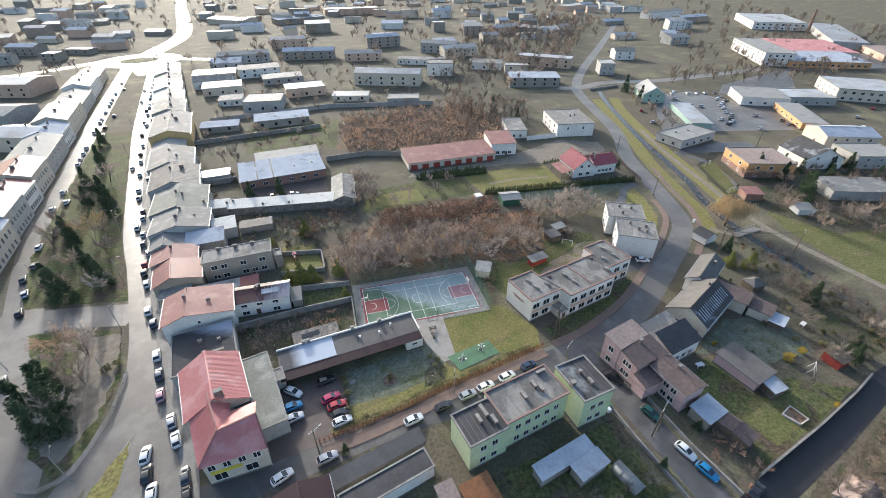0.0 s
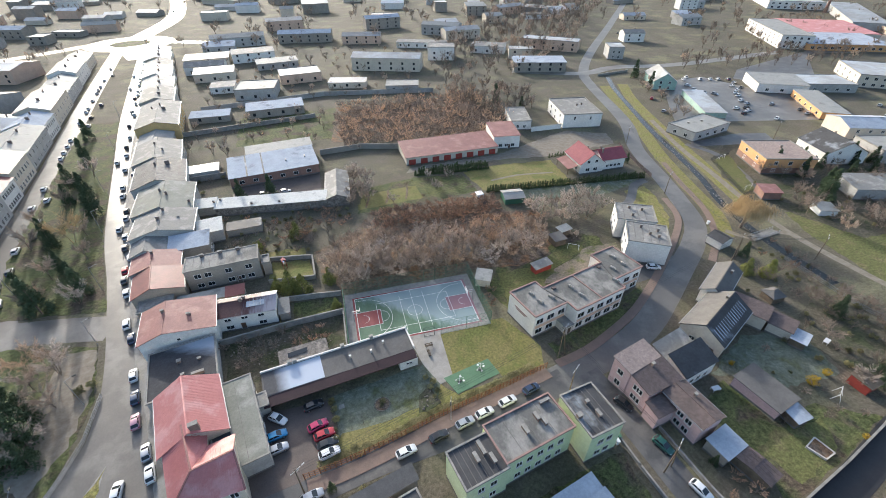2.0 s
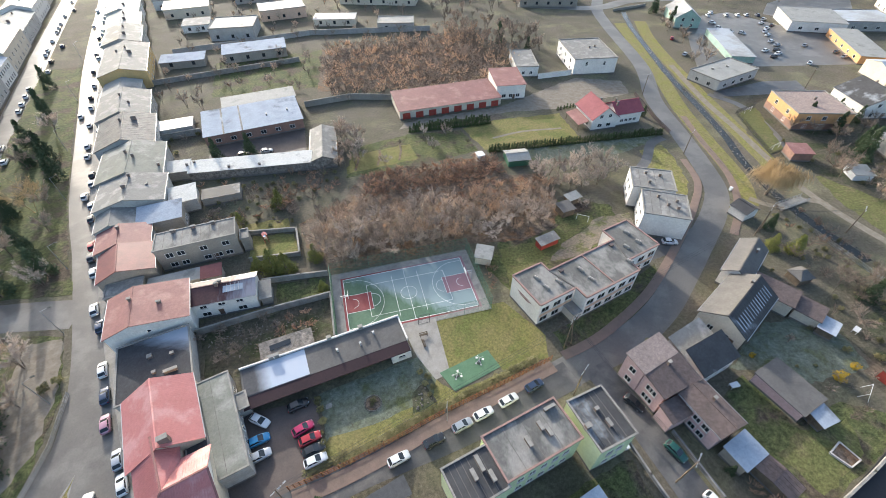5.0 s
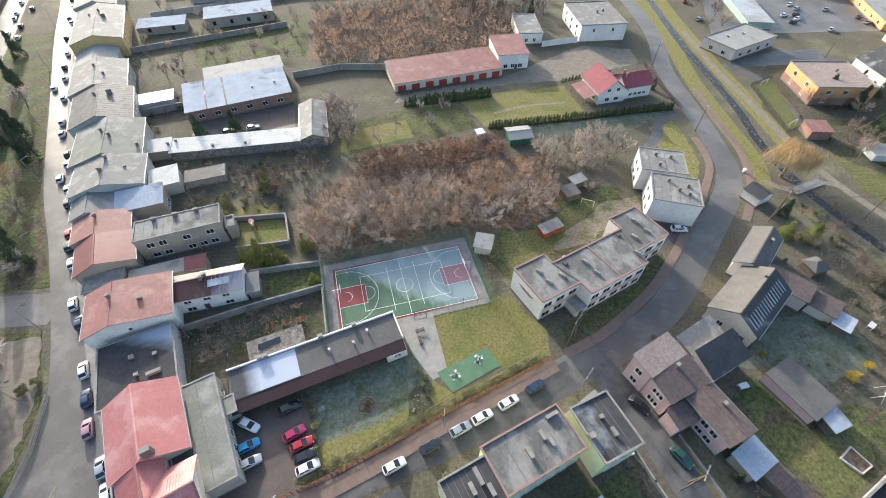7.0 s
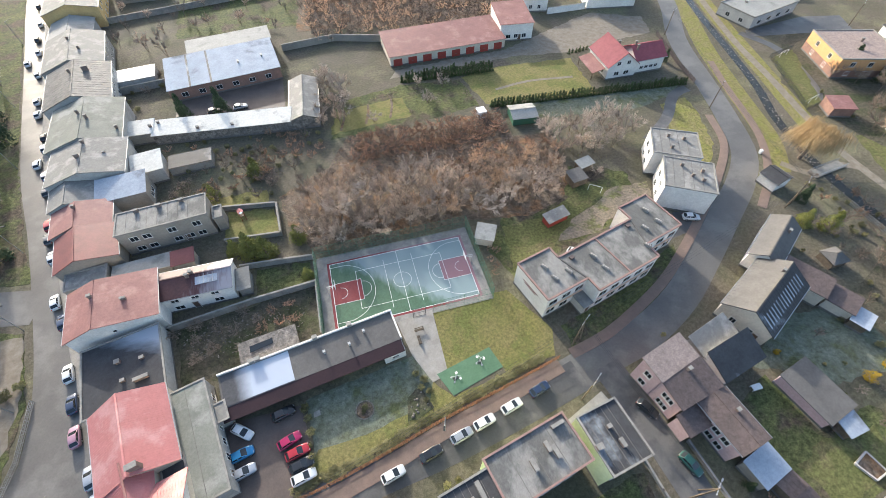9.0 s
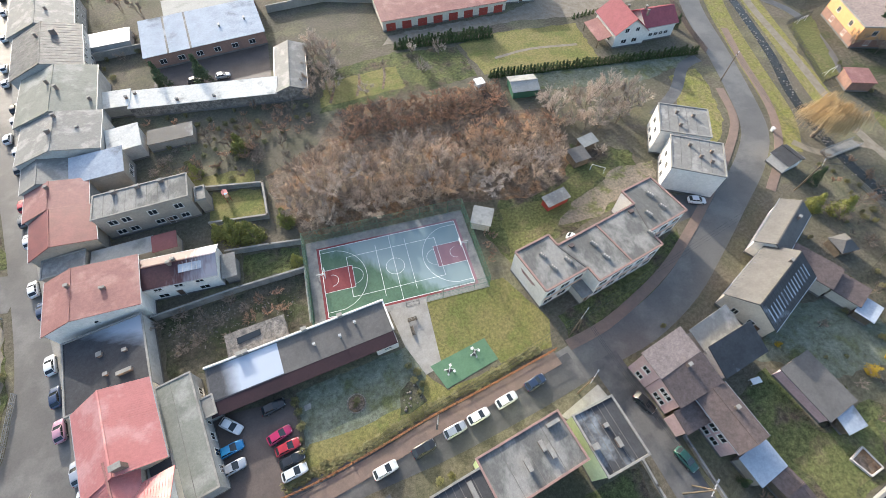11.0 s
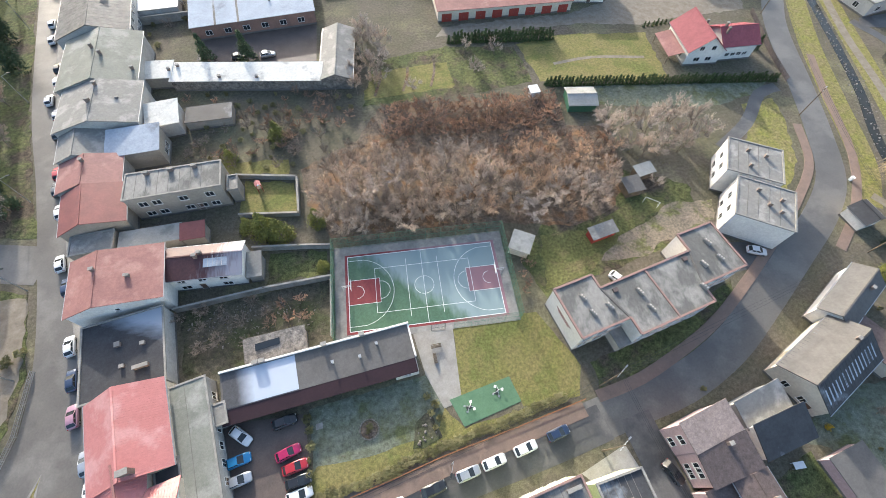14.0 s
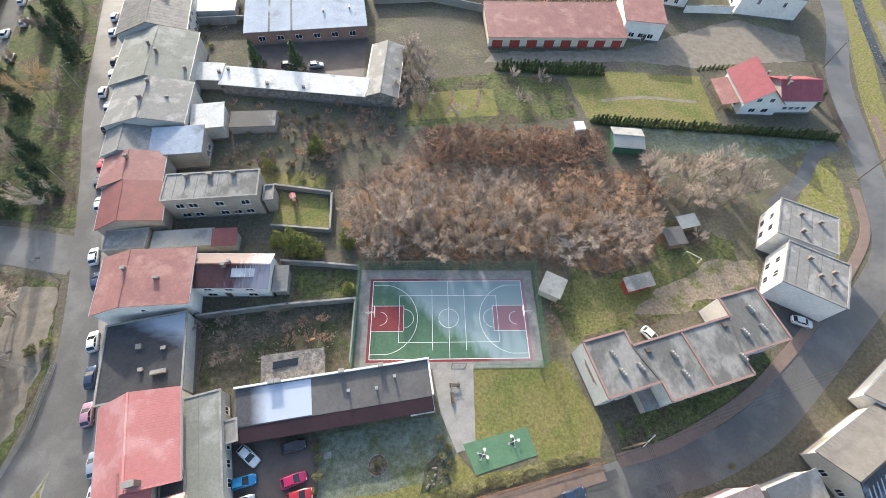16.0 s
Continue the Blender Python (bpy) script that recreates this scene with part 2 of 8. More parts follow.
M_white = mat("white_render", (0.68, 0.66, 0.62), 0.85, (0.55, 0.53, 0.50), 0.25, 0.7, 6.0, 0.08)
M_cream = mat("cream_render", (0.55, 0.49, 0.40), 0.85, (0.45, 0.40, 0.33), 0.25, 0.7, 6.0, 0.08)
M_grey_wall = mat("grey_brown_render", (0.30, 0.27, 0.23), 0.85, (0.22, 0.20, 0.175), 0.3, 0.8, 6.0, 0.12)
M_greywhite = mat("grey_render", (0.40, 0.39, 0.37), 0.85, (0.29, 0.285, 0.27), 0.3, 0.8, 6.0, 0.1, per_object=0.15)
M_pinkwall = mat("pink_render", (0.50, 0.36, 0.35), 0.85, (0.42, 0.30, 0.29), 0.3, 0.8, 6.0, 0.08)
M_greenwall = mat("pale_green_render", (0.52, 0.58, 0.36), 0.85, (0.44, 0.50, 0.32), 0.3, 0.8, 6.0, 0.08)
M_yellowwall = mat("ochre_render", (0.52, 0.37, 0.17), 0.85, (0.42, 0.30, 0.145), 0.3, 0.8, 6.0, 0.08)
M_orangewall = mat("orange_render", (0.56, 0.31, 0.145), 0.8, (0.48, 0.27, 0.13), 0.3, 0.8, 6.0, 0.08)
M_peach = mat("peach_render", (0.56, 0.40, 0.30), 0.85, (0.47, 0.34, 0.26), 0.3, 0.8, 6.0, 0.08)
M_mint = mat("mint_render", (0.30, 0.42, 0.36), 0.85, (0.25, 0.34, 0.30), 0.3, 0.8, 6.0, 0.08)
M_brick = mat("old_brick", (0.27, 0.16, 0.125), 0.85, (0.19, 0.12, 0.10), 0.5, 0.9, 9.0, 0.25)
M_stonewall = mat("rough_stone_wall", (0.24, 0.21, 0.18), 0.9, (0.12, 0.11, 0.10), 0.9, 0.9, 4.0, 0.6, grain=0.4)
M_chimney = mat("sooty_brick", (0.22, 0.165, 0.14), 0.85, (0.15, 0.125, 0.11), 0.8, 0.8, 8.0, 0.15)
M_plinth = mat("dark_plinth", (0.16, 0.15, 0.14), 0.85, (0.11, 0.105, 0.10), 0.4, 0.8, 6.0, 0.1)
M_trim = mat("pale_stone_trim", (0.52, 0.49, 0.45), 0.7, (0.40, 0.37, 0.34), 0.4, 0.7, 8.0, 0.05)
M_trim_red = mat("rusty_edge_flashing", (0.27, 0.175, 0.155), 0.7, (0.20, 0.14, 0.125), 0.4, 0.7, 8.0, 0.05)
M_frame = plain("white_window_frame", (0.75, 0.75, 0.73), 0.5)
M_glass = plain("dark_window_glass", (0.025, 0.03, 0.035), 0.08)
M_door = mat("brown_door", (0.11, 0.07, 0.05), 0.6)
M_metal = plain("galvanised_metal", (0.42, 0.43, 0.44), 0.45, 0.8)
M_darkmetal = plain("dark_painted_steel", (0.035, 0.04, 0.038), 0.5, 0.3)
M_greenmetal = plain("green_painted_steel", (0.05, 0.14, 0.085), 0.5)
M_rust = mat("rust_brown_fence", (0.26, 0.12, 0.055), 0.75, (0.18, 0.085, 0.045), 1.5, 0.8, 12.0, 0.1)
M_wood = mat("grey_wood", (0.16, 0.125, 0.09), 0.85, (0.10, 0.08, 0.06), 1.2, 0.8, 12.0, 0.2)
M_woodpole = mat("brown_wood", (0.12, 0.085, 0.06), 0.85)
M_redwood = mat("red_painted_wood", (0.30, 0.055, 0.04), 0.7, (0.22, 0.045, 0.035), 1.0, 0.7, 10.0, 0.1)
M_yellowpaint = plain("yellow_paint", (0.62, 0.52, 0.06), 0.5)
M_bluepaint = plain("blue_paint", (0.04, 0.16, 0.42), 0.45)
M_rubber = plain("tyre_rubber", (0.02, 0.02, 0.02), 0.8)
M_lampglass = plain("headlight_glass", (0.6, 0.62, 0.62), 0.15)
M_taillight = plain("red_lens", (0.35, 0.01, 0.01), 0.2)
M_bark = mat("bark", (0.26, 0.205, 0.16), 0.9, (0.055, 0.043, 0.035), 2.0, 0.8, 15.0, 0.3)
M_twig = mat("bare_twigs", (0.50, 0.395, 0.305), 0.9, (0.34, 0.265, 0.205), 0.35, 0.9, 6.0, 0.0, per_object=0.3)
M_twig_red = mat("russet_twigs", (0.60, 0.42, 0.28), 0.9, (0.46, 0.325, 0.22), 0.35, 0.9, 6.0, 0.0, per_object=0.3)
M_twig_grey = mat("grey_twigs", (0.55, 0.465, 0.385), 0.9, (0.42, 0.35, 0.29), 0.35, 0.9, 6.0, 0.0, per_object=0.25)
M_twig_dim = mat("dull_brown_twigs", (0.27, 0.215, 0.17), 0.9, (0.20, 0.16, 0.13), 1.0, 0.8, 6.0, 0.0, per_object=0.25)
M_bramble = mat("russet_bramble_stems", (0.50, 0.315, 0.20), 0.9, (0.30, 0.185, 0.13), 0.3, 0.9, 6.0, 0.0, per_object=0.35)
M_willow = mat("willow_shoots", (0.50, 0.37, 0.20), 0.85, (0.40, 0.30, 0.17), 1.0, 0.8, 6.0, 0.0)
M_conifer = mat("dark_conifer_needles", (0.055, 0.08, 0.042), 0.9, (0.075, 0.098, 0.05), 1.0, 0.8, 6.0, 0.0, per_object=0.25)
M_conifer_y = mat("olive_conifer_needles", (0.20, 0.20, 0.055), 0.9, (0.13, 0.145, 0.05), 1.0, 0.8, 6.0, 0.0, per_object=0.2)
M_thuja = mat("thuja_foliage", (0.06, 0.088, 0.035), 0.9, (0.08, 0.105, 0.045), 1.0, 0.8, 6.0, 0.0, per_object=0.25)
M_shrub = mat("evergreen_shrub", (0.15, 0.148, 0.068), 0.9, (0.23, 0.20, 0.10), 1.2, 0.8, 6.0, 0.0, per_object=0.3)
M_yellowbush = mat("golden_shrub", (0.45, 0.30, 0.03), 0.85, (0.33, 0.23, 0.03), 1.0, 0.8, 6.0, 0.0)
M_plastic = plain("white_plastic", (0.7, 0.7, 0.7), 0.5)


# ---------- mesh building ----------
class Shape:
    """Collects faces for one mesh."""

    def __init__(self):
        self.v, self.f = [], []

    def add(self, verts, faces):
        k = len(self.v)
        self.v += [tuple(p) for p in verts]
        self.f += [tuple(i + k for i in f) for f in faces]
        return self

    def box(self, x0, x1, y0, y1, z0, z1):
        return self.add([(x0, y0, z0), (x1, y0, z0), (x1, y1, z0), (x0, y1, z0), (x0, y0, z1), (x1, y0, z1), (x1, y1, z1), (x0, y1, z1)],
                        [(0, 3, 2, 1), (4, 5, 6, 7), (0, 1, 5, 4), (1, 2, 6, 5), (2, 3, 7, 6), (3, 0, 4, 7)])

    def prism(self, poly, z0, z1):
        n = len(poly)
        if sum(poly[i][0] * poly[(i + 1) % n][1] - poly[(i + 1) % n][0] * poly[i][1] for i in range(n)) < 0:
            poly = poly[::-1]
        return self.add([(x, y, z0) for x, y in poly] + [(x, y, z1) for x, y in poly],
                        [tuple(range(n))[::-1], tuple(range(n, 2 * n))] + [(i, (i + 1) % n, n + (i + 1) % n, n + i) for i in range(n)])

    def beam(self, a, b, w, h=None):
        """A square bar from a to b."""
        a, b = Vector(a), Vector(b)
        d = (b - a).normalized()
        s = d.cross((0, 0, 1))
        s = s.normalized() if s.length > 0.01 else Vector((1, 0, 0))
        u = s.cross(d)
        s, u = s * w / 2, u * (h or w) / 2
        return self.add([a - s - u, a + s - u, a + s + u, a - s + u, b - s - u, b + s - u, b + s + u, b - s + u],
                        [(0, 1, 2, 3), (7, 6, 5, 4), (0, 4, 5, 1), (1, 5, 6, 2), (2, 6, 7, 3), (3, 7, 4, 0)])

    def tube(self, a, b, r0, r1, n=6):
        a, b = Vector(a), Vector(b)
        d = (b - a).normalized()
        s = d.cross((0, 0, 1))
        s = s.normalized() if s.length > 0.01 else Vector((1, 0, 0))
        u = s.cross(d)
        ring = [(math.cos(2 * math.pi * i / n), math.sin(2 * math.pi * i / n)) for i in range(n)]
        return self.add([a + (s * c + u * e) * r0 for c, e in ring] + [b + (s * c + u * e) * r1 for c, e in ring],
                        [(i, (i + 1) % n, n + (i + 1) % n, n + i) for i in range(n)] + [tuple(range(n))[::-1], tuple(range(n, 2 * n))])

    def slab(self, quad, t):
        """A thick sheet under four points of a slope."""
        a, b, c, d = [Vector(p) for p in quad]
        nrm = (b - a).cross(d - a).normalized()
        if nrm.z < 0:
            nrm = -nrm
        return self.add([a, b, c, d] + [p - nrm * t for p in (a, b, c, d)],
                        [(0, 1, 2, 3), (7, 6, 5, 4), (0, 4, 5, 1), (1, 5, 6, 2), (2, 6, 7, 3), (3, 7, 4, 0)])

    def mesh(self, name, material, smooth=False):
        me = bpy.data.meshes.new(name)
        me.from_pydata(self.v, [], self.f)
        me.update()
        b = bmesh.new()
        b.from_mesh(me)
        bmesh.ops.recalc_face_normals(b, faces=b.faces) if len(self.f) < 4000 else None
        b.to_mesh(me)
        b.free()
        if smooth:
            me.polygons.foreach_set("use_smooth", [True] * len(me.polygons))
        me.materials.append(material)
        return me


def part(name, shape, material, parent=None, label="", smooth=False, m=None):
    ob = new(name, shape if isinstance(shape, bpy.types.Mesh) else shape.mesh(name, material, smooth))
    if parent:
        ob.parent = parent
    if m:
        ob.matrix_basis = m
    return tagged(ob, label)


def thing(name, m, label, category, group="", kind=""):
    e = new(name)
    e.empty_display_size = 0.3
    e.matrix_basis = m
    return tagged(e, label, category, group, kind)


def curve_points(pts, step=3.0):
    """Catmull-Rom through the points."""
    out = []
    p = [Vector(q).to_3d() for q in pts]
    p = [2 * p[0] - p[1]] + p + [2 * p[-1] - p[-2]]
    for i in range(1, len(p) - 2):
        n = max(2, int((p[i + 1] - p[i]).length / step))
        for k in range(n):
            t = k / n
            out.append(0.5 * (2 * p[i] + (p[i + 1] - p[i - 1]) * t + (2 * p[i - 1] - 5 * p[i] + 4 * p[i + 1] - p[i + 2]) * t * t
                              + (3 * p[i] - p[i - 1] - 3 * p[i + 1] + p[i + 2]) * t ** 3))
    return [(q.x, q.y) for q in out] + [tuple(pts[-1])]


def offset_line(pts, d):
    """The line moved d metres to its left."""
    out = []
    for i, p in enumerate(pts):
        a, b = Vector(pts[max(i - 1, 0)]), Vector(pts[min(i + 1, len(pts) - 1)])
        t = (b - a).normalized()
        out.append((p[0] - t.y * d, p[1] + t.x * d))
    return out


def strip(name, left, right, z, material, label="", category="road", kind="structure", depth=0.3):
    """A band between two lines with as many points, with thickness."""
    s = Shape()
    n = len(left)
    v = [(x, y, z) for x, y in left] + [(x, y, z) for x, y in right] + [(x, y, z - depth) for x, y in left] + [(x, y, z - depth) for x, y in right]
    f = []
    for i in range(n - 1):
        f += [(i, n + i, n + i + 1, i + 1), (i, i + 1, 2 * n + i + 1, 2 * n + i), (n + i + 1, n + i, 3 * n + i, 3 * n + i + 1)]
    s.add(v, f)
    return tagged(part(name, s, material), label, category, kind=kind)


def ribbon(name, pts, width, z, material, label="", category="road", kind="structure"):
    c = curve_points(pts)
    return strip(name, offset_line(c, width / 2), offset_line(c, -width / 2), z, material, label, category, kind)


def ragged(poly, seed, step=1.4, play=0.3):
    """An outline of grown or trodden ground, its sides broken into short uneven runs."""
    r = random.Random(seed)
    out = []
    for (x0, y0), (x1, y1) in zip(poly, poly[1:] + poly[:1]):
        n = max(1, int(math.hypot(x1 - x0, y1 - y0) / step))
        out += [(x0 + (x1 - x0) * i / n + r.uniform(-play, play), y0 + (y1 - y0) * i / n + r.uniform(-play, play)) for i in range(n)]
    return out


def patch(name, poly, z, material, label="", category="ground", kind="structure", depth=0.2):
    if category in ("lawn", "grass", "ground", "drive"):
        poly = ragged(list(poly), len(name) * 7 + len(poly), 1.4, 0.16 if name in ("lawn_sun", "lawn_frost", "lawn_lower") else 0.4)
    return tagged(part(name, Shape().prism(list(poly), z - depth, z), material), label, category, kind=kind)


def rect(quad):
    """Centre, angle, length along the first side, and width of the rectangle nearest to four corners."""
    p = [Vector(q) for q in quad]
    c = sum(p, Vector((0, 0))) / 4
    u = ((p[1] - p[0]) + (p[2] - p[3])) / 2
    w = ((p[3] - p[0]) + (p[2] - p[1])) / 2
    d = u * u.length + Vector((w.y, -w.x)) * w.length
    v = Vector((-d.y, d.x)).normalized()
    return c, math.degrees(math.atan2(d.y, d.x)), u.length, w.length, v.dot(w) > 0


WIN = {}


def window(parent, x, y, z, angle, w, h, cross=True):
    """A framed window set on a wall face; x, y, z: middle of its sill line on the wall; angle: outward direction."""
    key = (round(w, 2), round(h, 2), cross)
    if key not in WIN:
        fr = Shape()
        t = 0.07
        for a in ((-w / 2 - t, w / 2 + t, -t, 0), (-w / 2 - t, w / 2 + t, h, h + t), (-w / 2 - t, -w / 2, 0, h), (w / 2, w / 2 + t, 0, h)):
            fr.box(a[0], a[1], -0.06, 0.05, a[2], a[3])
        if cross:
            fr.box(-0.035, 0.035, -0.03, 0.04, 0, h)
        sill = Shape().box(-w / 2 - 0.15, w / 2 + 0.15, 0.0, 0.16, -0.13, -0.07)
        pane = Shape().box(-w / 2, w / 2, -0.03, 0.012, 0, h)
        WIN[key] = fr.mesh("window_frame", M_frame), sill.mesh("window_sill", M_trim), pane.mesh("pane", M_glass)
    fr, sill, pane = WIN[key]
    wo = part("window", fr, None, parent, m=pose(x, y, z, 0, 0, angle - 90))
    if parent.matrix_basis.translation.y < 60:
        part("window_sill", sill, None, wo)
    part("pane", pane, None, wo)
    return wo


def windows_on(parent, L, W, side, n, zs, w=1.1, h=1.3, margin=1.5, cross=True, skip=()):
    """Rows of windows on one wall: side s (-y), e (+x), n (+y), w (-x)."""
    run = L if side in "sn" else W
    for z in zs:
        for i in range(n):
            if i in skip:
                continue
            a = -run / 2 + margin + (run - 2 * margin) * ((i + 0.5) / n)
            x, y, ang = {"s": (a, -W / 2, -90), "n": (a, W / 2, 90), "e": (L / 2, a, 0), "w": (-L / 2, a, 180)}[side]
            window(parent, x, y, z, ang, w, h, cross)


def door(parent, x, y, angle, w=1.0, h=2.05, material=None):
    d = part("door", Shape().box(-w / 2, w / 2, -0.05, 0.03, 0.05, h), material or M_door, parent, m=pose(x, y, 0, 0, 0, angle - 90))
    part("door_frame", Shape().box(-w / 2 - 0.1, -w / 2, -0.05, 0.06, 0.02, h + 0.1).box(w / 2, w / 2 + 0.1, -0.05, 0.06, 0.02, h + 0.1).box(-w / 2, w / 2, -0.05, 0.06, h, h + 0.1), M_trim, d)
    part("handle", Shape().box(w / 2 - 0.16, w / 2 - 0.06, 0.03, 0.08, 1.0, 1.05), M_metal, d)
    return d


def chimney(parent, x, y, z0, z1, w=0.6, d=0.45, material=None, angle=0.0):
    c = part("chimney", Shape().box(-w / 2, w / 2, -d / 2, d / 2, z0, z1), material or M_chimney, parent, m=pose(x, y, 0, 0, 0, angle))
    part("cap", Shape().box(-w / 2 - 0.07, w / 2 + 0.07, -d / 2 - 0.07, d / 2 + 0.07, z1, z1 + 0.09), M_concrete, c)
    return c


def vent(parent, x, y, z, w=0.35, h=0.7):
    if w == 0.35:
        v = part("vent_block", Shape().box(-0.2, 0.2, -0.5, 0.5, 0, 0.65), M_concrete, parent, m=pose(x, y, z))
        part("cap", Shape().box(-0.27, 0.27, -0.58, 0.58, 0.65, 0.72), M_trim, v)
        return
    v = part("vent_stack", Shape().box(-w / 2, w / 2, -w / 2, w / 2, 0, h), M_trim, parent, m=pose(x, y, z))
    part("cap", Shape().box(-w / 2 - 0.08, w / 2 + 0.08, -w / 2 - 0.08, w / 2 + 0.08, h + 0.1, h + 0.16).box(-0.05, 0.05, -0.05, 0.05, h, h + 0.1), M_metal, v)


def building(name, label, quad, h, wall, roof_mat, roof="flat", rise=2.0, ridge="x", ridge_at=0.5, over=0.3, wins=(), doors=(),
             chimneys=(), vents=(), ribs=0.0, parapet=0.25, plinth=True, edge=None, category="building", group="", kind="", gutter=True, seams=0.0):
    """A house from its four corners. wins: (side, count, sill heights, width, height[, skipped]); chimneys: (x, y, height over the eaves) in parts of half the sides."""
    c, ang, L, W, ok = rect(quad)
    e = thing(name, pose(c.x, c.y, 0, 0, 0, ang), label, category, group, kind)
    x, y = L / 2, W / 2
    edge = edge or M_concrete
    if roof == "flat":
        part("wall", Shape().box(-x, x, -y, y, 0, h), wall, e)
        part("roof", Shape().box(-x - 0.12, x + 0.12, -y - 0.12, y + 0.12, h, h + 0.12), roof_mat, e)
        if parapet:
            p = Shape()
            q = 0.14
            p.box(-x - 0.16, x + 0.16, -y - 0.16, -y + q, h + 0.02, h + 0.12 + parapet).box(-x - 0.16, x + 0.16, y - q, y + 0.16, h + 0.02, h + 0.12 + parapet)
            p.box(-x - 0.16, -x + q, -y + q, y - q, h + 0.02, h + 0.12 + parapet).box(x - q, x + 0.16, -y + q, y - q, h + 0.02, h + 0.12 + parapet)
            part("parapet", p, edge, e)
        if seams:
            sm = Shape()
            for i in range(1, int(L / seams)):
                sm.box(-x + i * seams - 0.035, -x + i * seams + 0.035, -y + 0.15, y - 0.15, h + 0.12, h + 0.16)
            tagged(part("felt_seams", sm, M_plinth, e), kind="stuff")
        top = lambda px, py: h + 0.1
    elif roof == "shed":
        # high edge at +y, low edge at -y
        part("wall", Shape().add([(-x, -y, 0), (x, -y, 0), (x, y, 0), (-x, y, 0), (-x, -y, h), (x, -y, h), (x, y, h + rise), (-x, y, h + rise)],
                                 [(0, 3, 2, 1), (4, 5, 6, 7), (0, 1, 5, 4), (1, 2, 6, 5), (2, 3, 7, 6), (3, 0, 4, 7)]), wall, e)
        sl = rise / W
        part("roof", Shape().slab([(-x - over, -y - over, h - over * sl + 0.12), (x + over, -y - over, h - over * sl + 0.12), (x + over, y + over, h + rise + over * sl + 0.12), (-x - over, y + over, h + rise + over * sl + 0.12)], 0.13), roof_mat, e)
        top = lambda px, py: h + (py + y) * sl
    else:
        # local frame turned so that the ridge runs along its first axis
        a, b = (x, y) if ridge == "x" else (y, x)
        r = -b + 2 * b * ridge_at
        turn = (lambda p: p) if ridge == "x" else (lambda p: (-p[1], p[0], p[2]))
        hip = rise * 1.1 if roof == "hip" else 0.0
        hip = min(hip, a * 0.8)
        if roof == "hip":
            part("wall", Shape().box(-x, x, -y, y, 0, h), wall, e)
        else:
            prof = [(-b, 0), (b, 0), (b, h), (r, h + rise), (-b, h)]
            part("wall", Shape().add([turn((-a, q, z)) for q, z in prof] + [turn((a, q, z)) for q, z in prof],
                                     [(4, 3, 2, 1, 0), (5, 6, 7, 8, 9)] + [(i, (i + 1) % 5, 5 + (i + 1) % 5, 5 + i) for i in range(5)]), wall, e)
        for sgn in (-1, 1):
            run = abs(sgn * b - r)
            sl = rise / run
            q0, z0 = sgn * (b + over), h - over * sl + 0.14
            quadp = [(-a - over, q0, z0), (a + over, q0, z0), (a + (0 if hip else over) - hip, r, h + rise + 0.14), (-a - (0 if hip else over) + hip, r, h + rise + 0.14)]
            s = Shape().slab([turn(p) for p in quadp], 0.14)
            ro = part("roof_slope", s, roof_mat, e)
            if ribs and not hip:
                rb = Shape()
                k = int((2 * a + 2 * over) / ribs)
                for i in range(k + 1):
                    px = -a - over + i * (2 * a + 2 * over) / k
                    rb.beam(turn((px, q0, z0 + 0.005)), turn((px, r, h + rise + 0.145)), 0.07, 0.045)
                part("ribs", rb, roof_mat, ro)
            if gutter:
                part("gutter", Shape().beam(turn((-a - over, q0 + sgn * 0.06, z0 - 0.1)), turn((a + over, q0 + sgn * 0.06, z0 - 0.1)), 0.13, 0.1), M_metal, e)
        if hip:
            for sgn in (-1, 1):
                s = Shape()
                s.add([turn((sgn * (a + over), -b - over, h - over * rise / b + 0.13)), turn((sgn * (a + over), b + over, h - over * rise / b + 0.13)), turn((sgn * (a - hip), r, h + rise + 0.13)),
                       turn((sgn * (a + over), -b - over, h - over * rise / b)), turn((sgn * (a + over), b + over, h - over * rise / b)), turn((sgn * (a - hip), r, h + rise))],
                      [(0, 1, 2), (5, 4, 3), (0, 3, 4, 1), (1, 4, 5, 2), (2, 5, 3, 0)])
                part("roof_slope", s, roof_mat, e)
        ridge_on = gutter or hip or L <= 11
        ra, rbb = turn((-a - (0 if hip else over) + hip, r, h + rise + 0.17)), turn((a + (0 if hip else over) - hip, r, h + rise + 0.17))
        if ridge_on:
            part("ridge_cap", Shape().beam(ra, rbb, 0.28, 0.1), roof_mat, e)

        def top(px, py):
            q = py if ridge == "x" else -px
            return h + rise * (1 - abs(q - r) / abs((b if q > r else -b) - r))
    if plinth:
        part("plinth", Shape().box(-x - 0.04, x + 0.04, -y - 0.04, y + 0.04, 0, 0.45), M_plinth, e)
    for side, n, zs, w, hh, *sk in wins:
        windows_on(e, L, W, side, n, zs, w, hh, cross=w > 0.7, skip=sk[0] if sk else ())
    for side, f in doors:
        px, py, an = {"s": (f * x, -y, -90), "n": (f * x, y, 90), "e": (x, f * y, 0), "w": (-x, f * y, 180)}[side]
        door(e, px, py, an)
    for cx, cy, ch, *sz in chimneys:
        w, d = (sz + [0.6, 0.45])[:2] if sz else (0.6, 0.45)
        px, py = cx * x, cy * y
        z = top(px, py)
        chimney(e, px, py, z - 0.4, z + ch, w, d)
    for vx, vy in vents:
        vent(e, vx * x, vy * y, top(vx * x, vy * y) + 0.05)
    return e


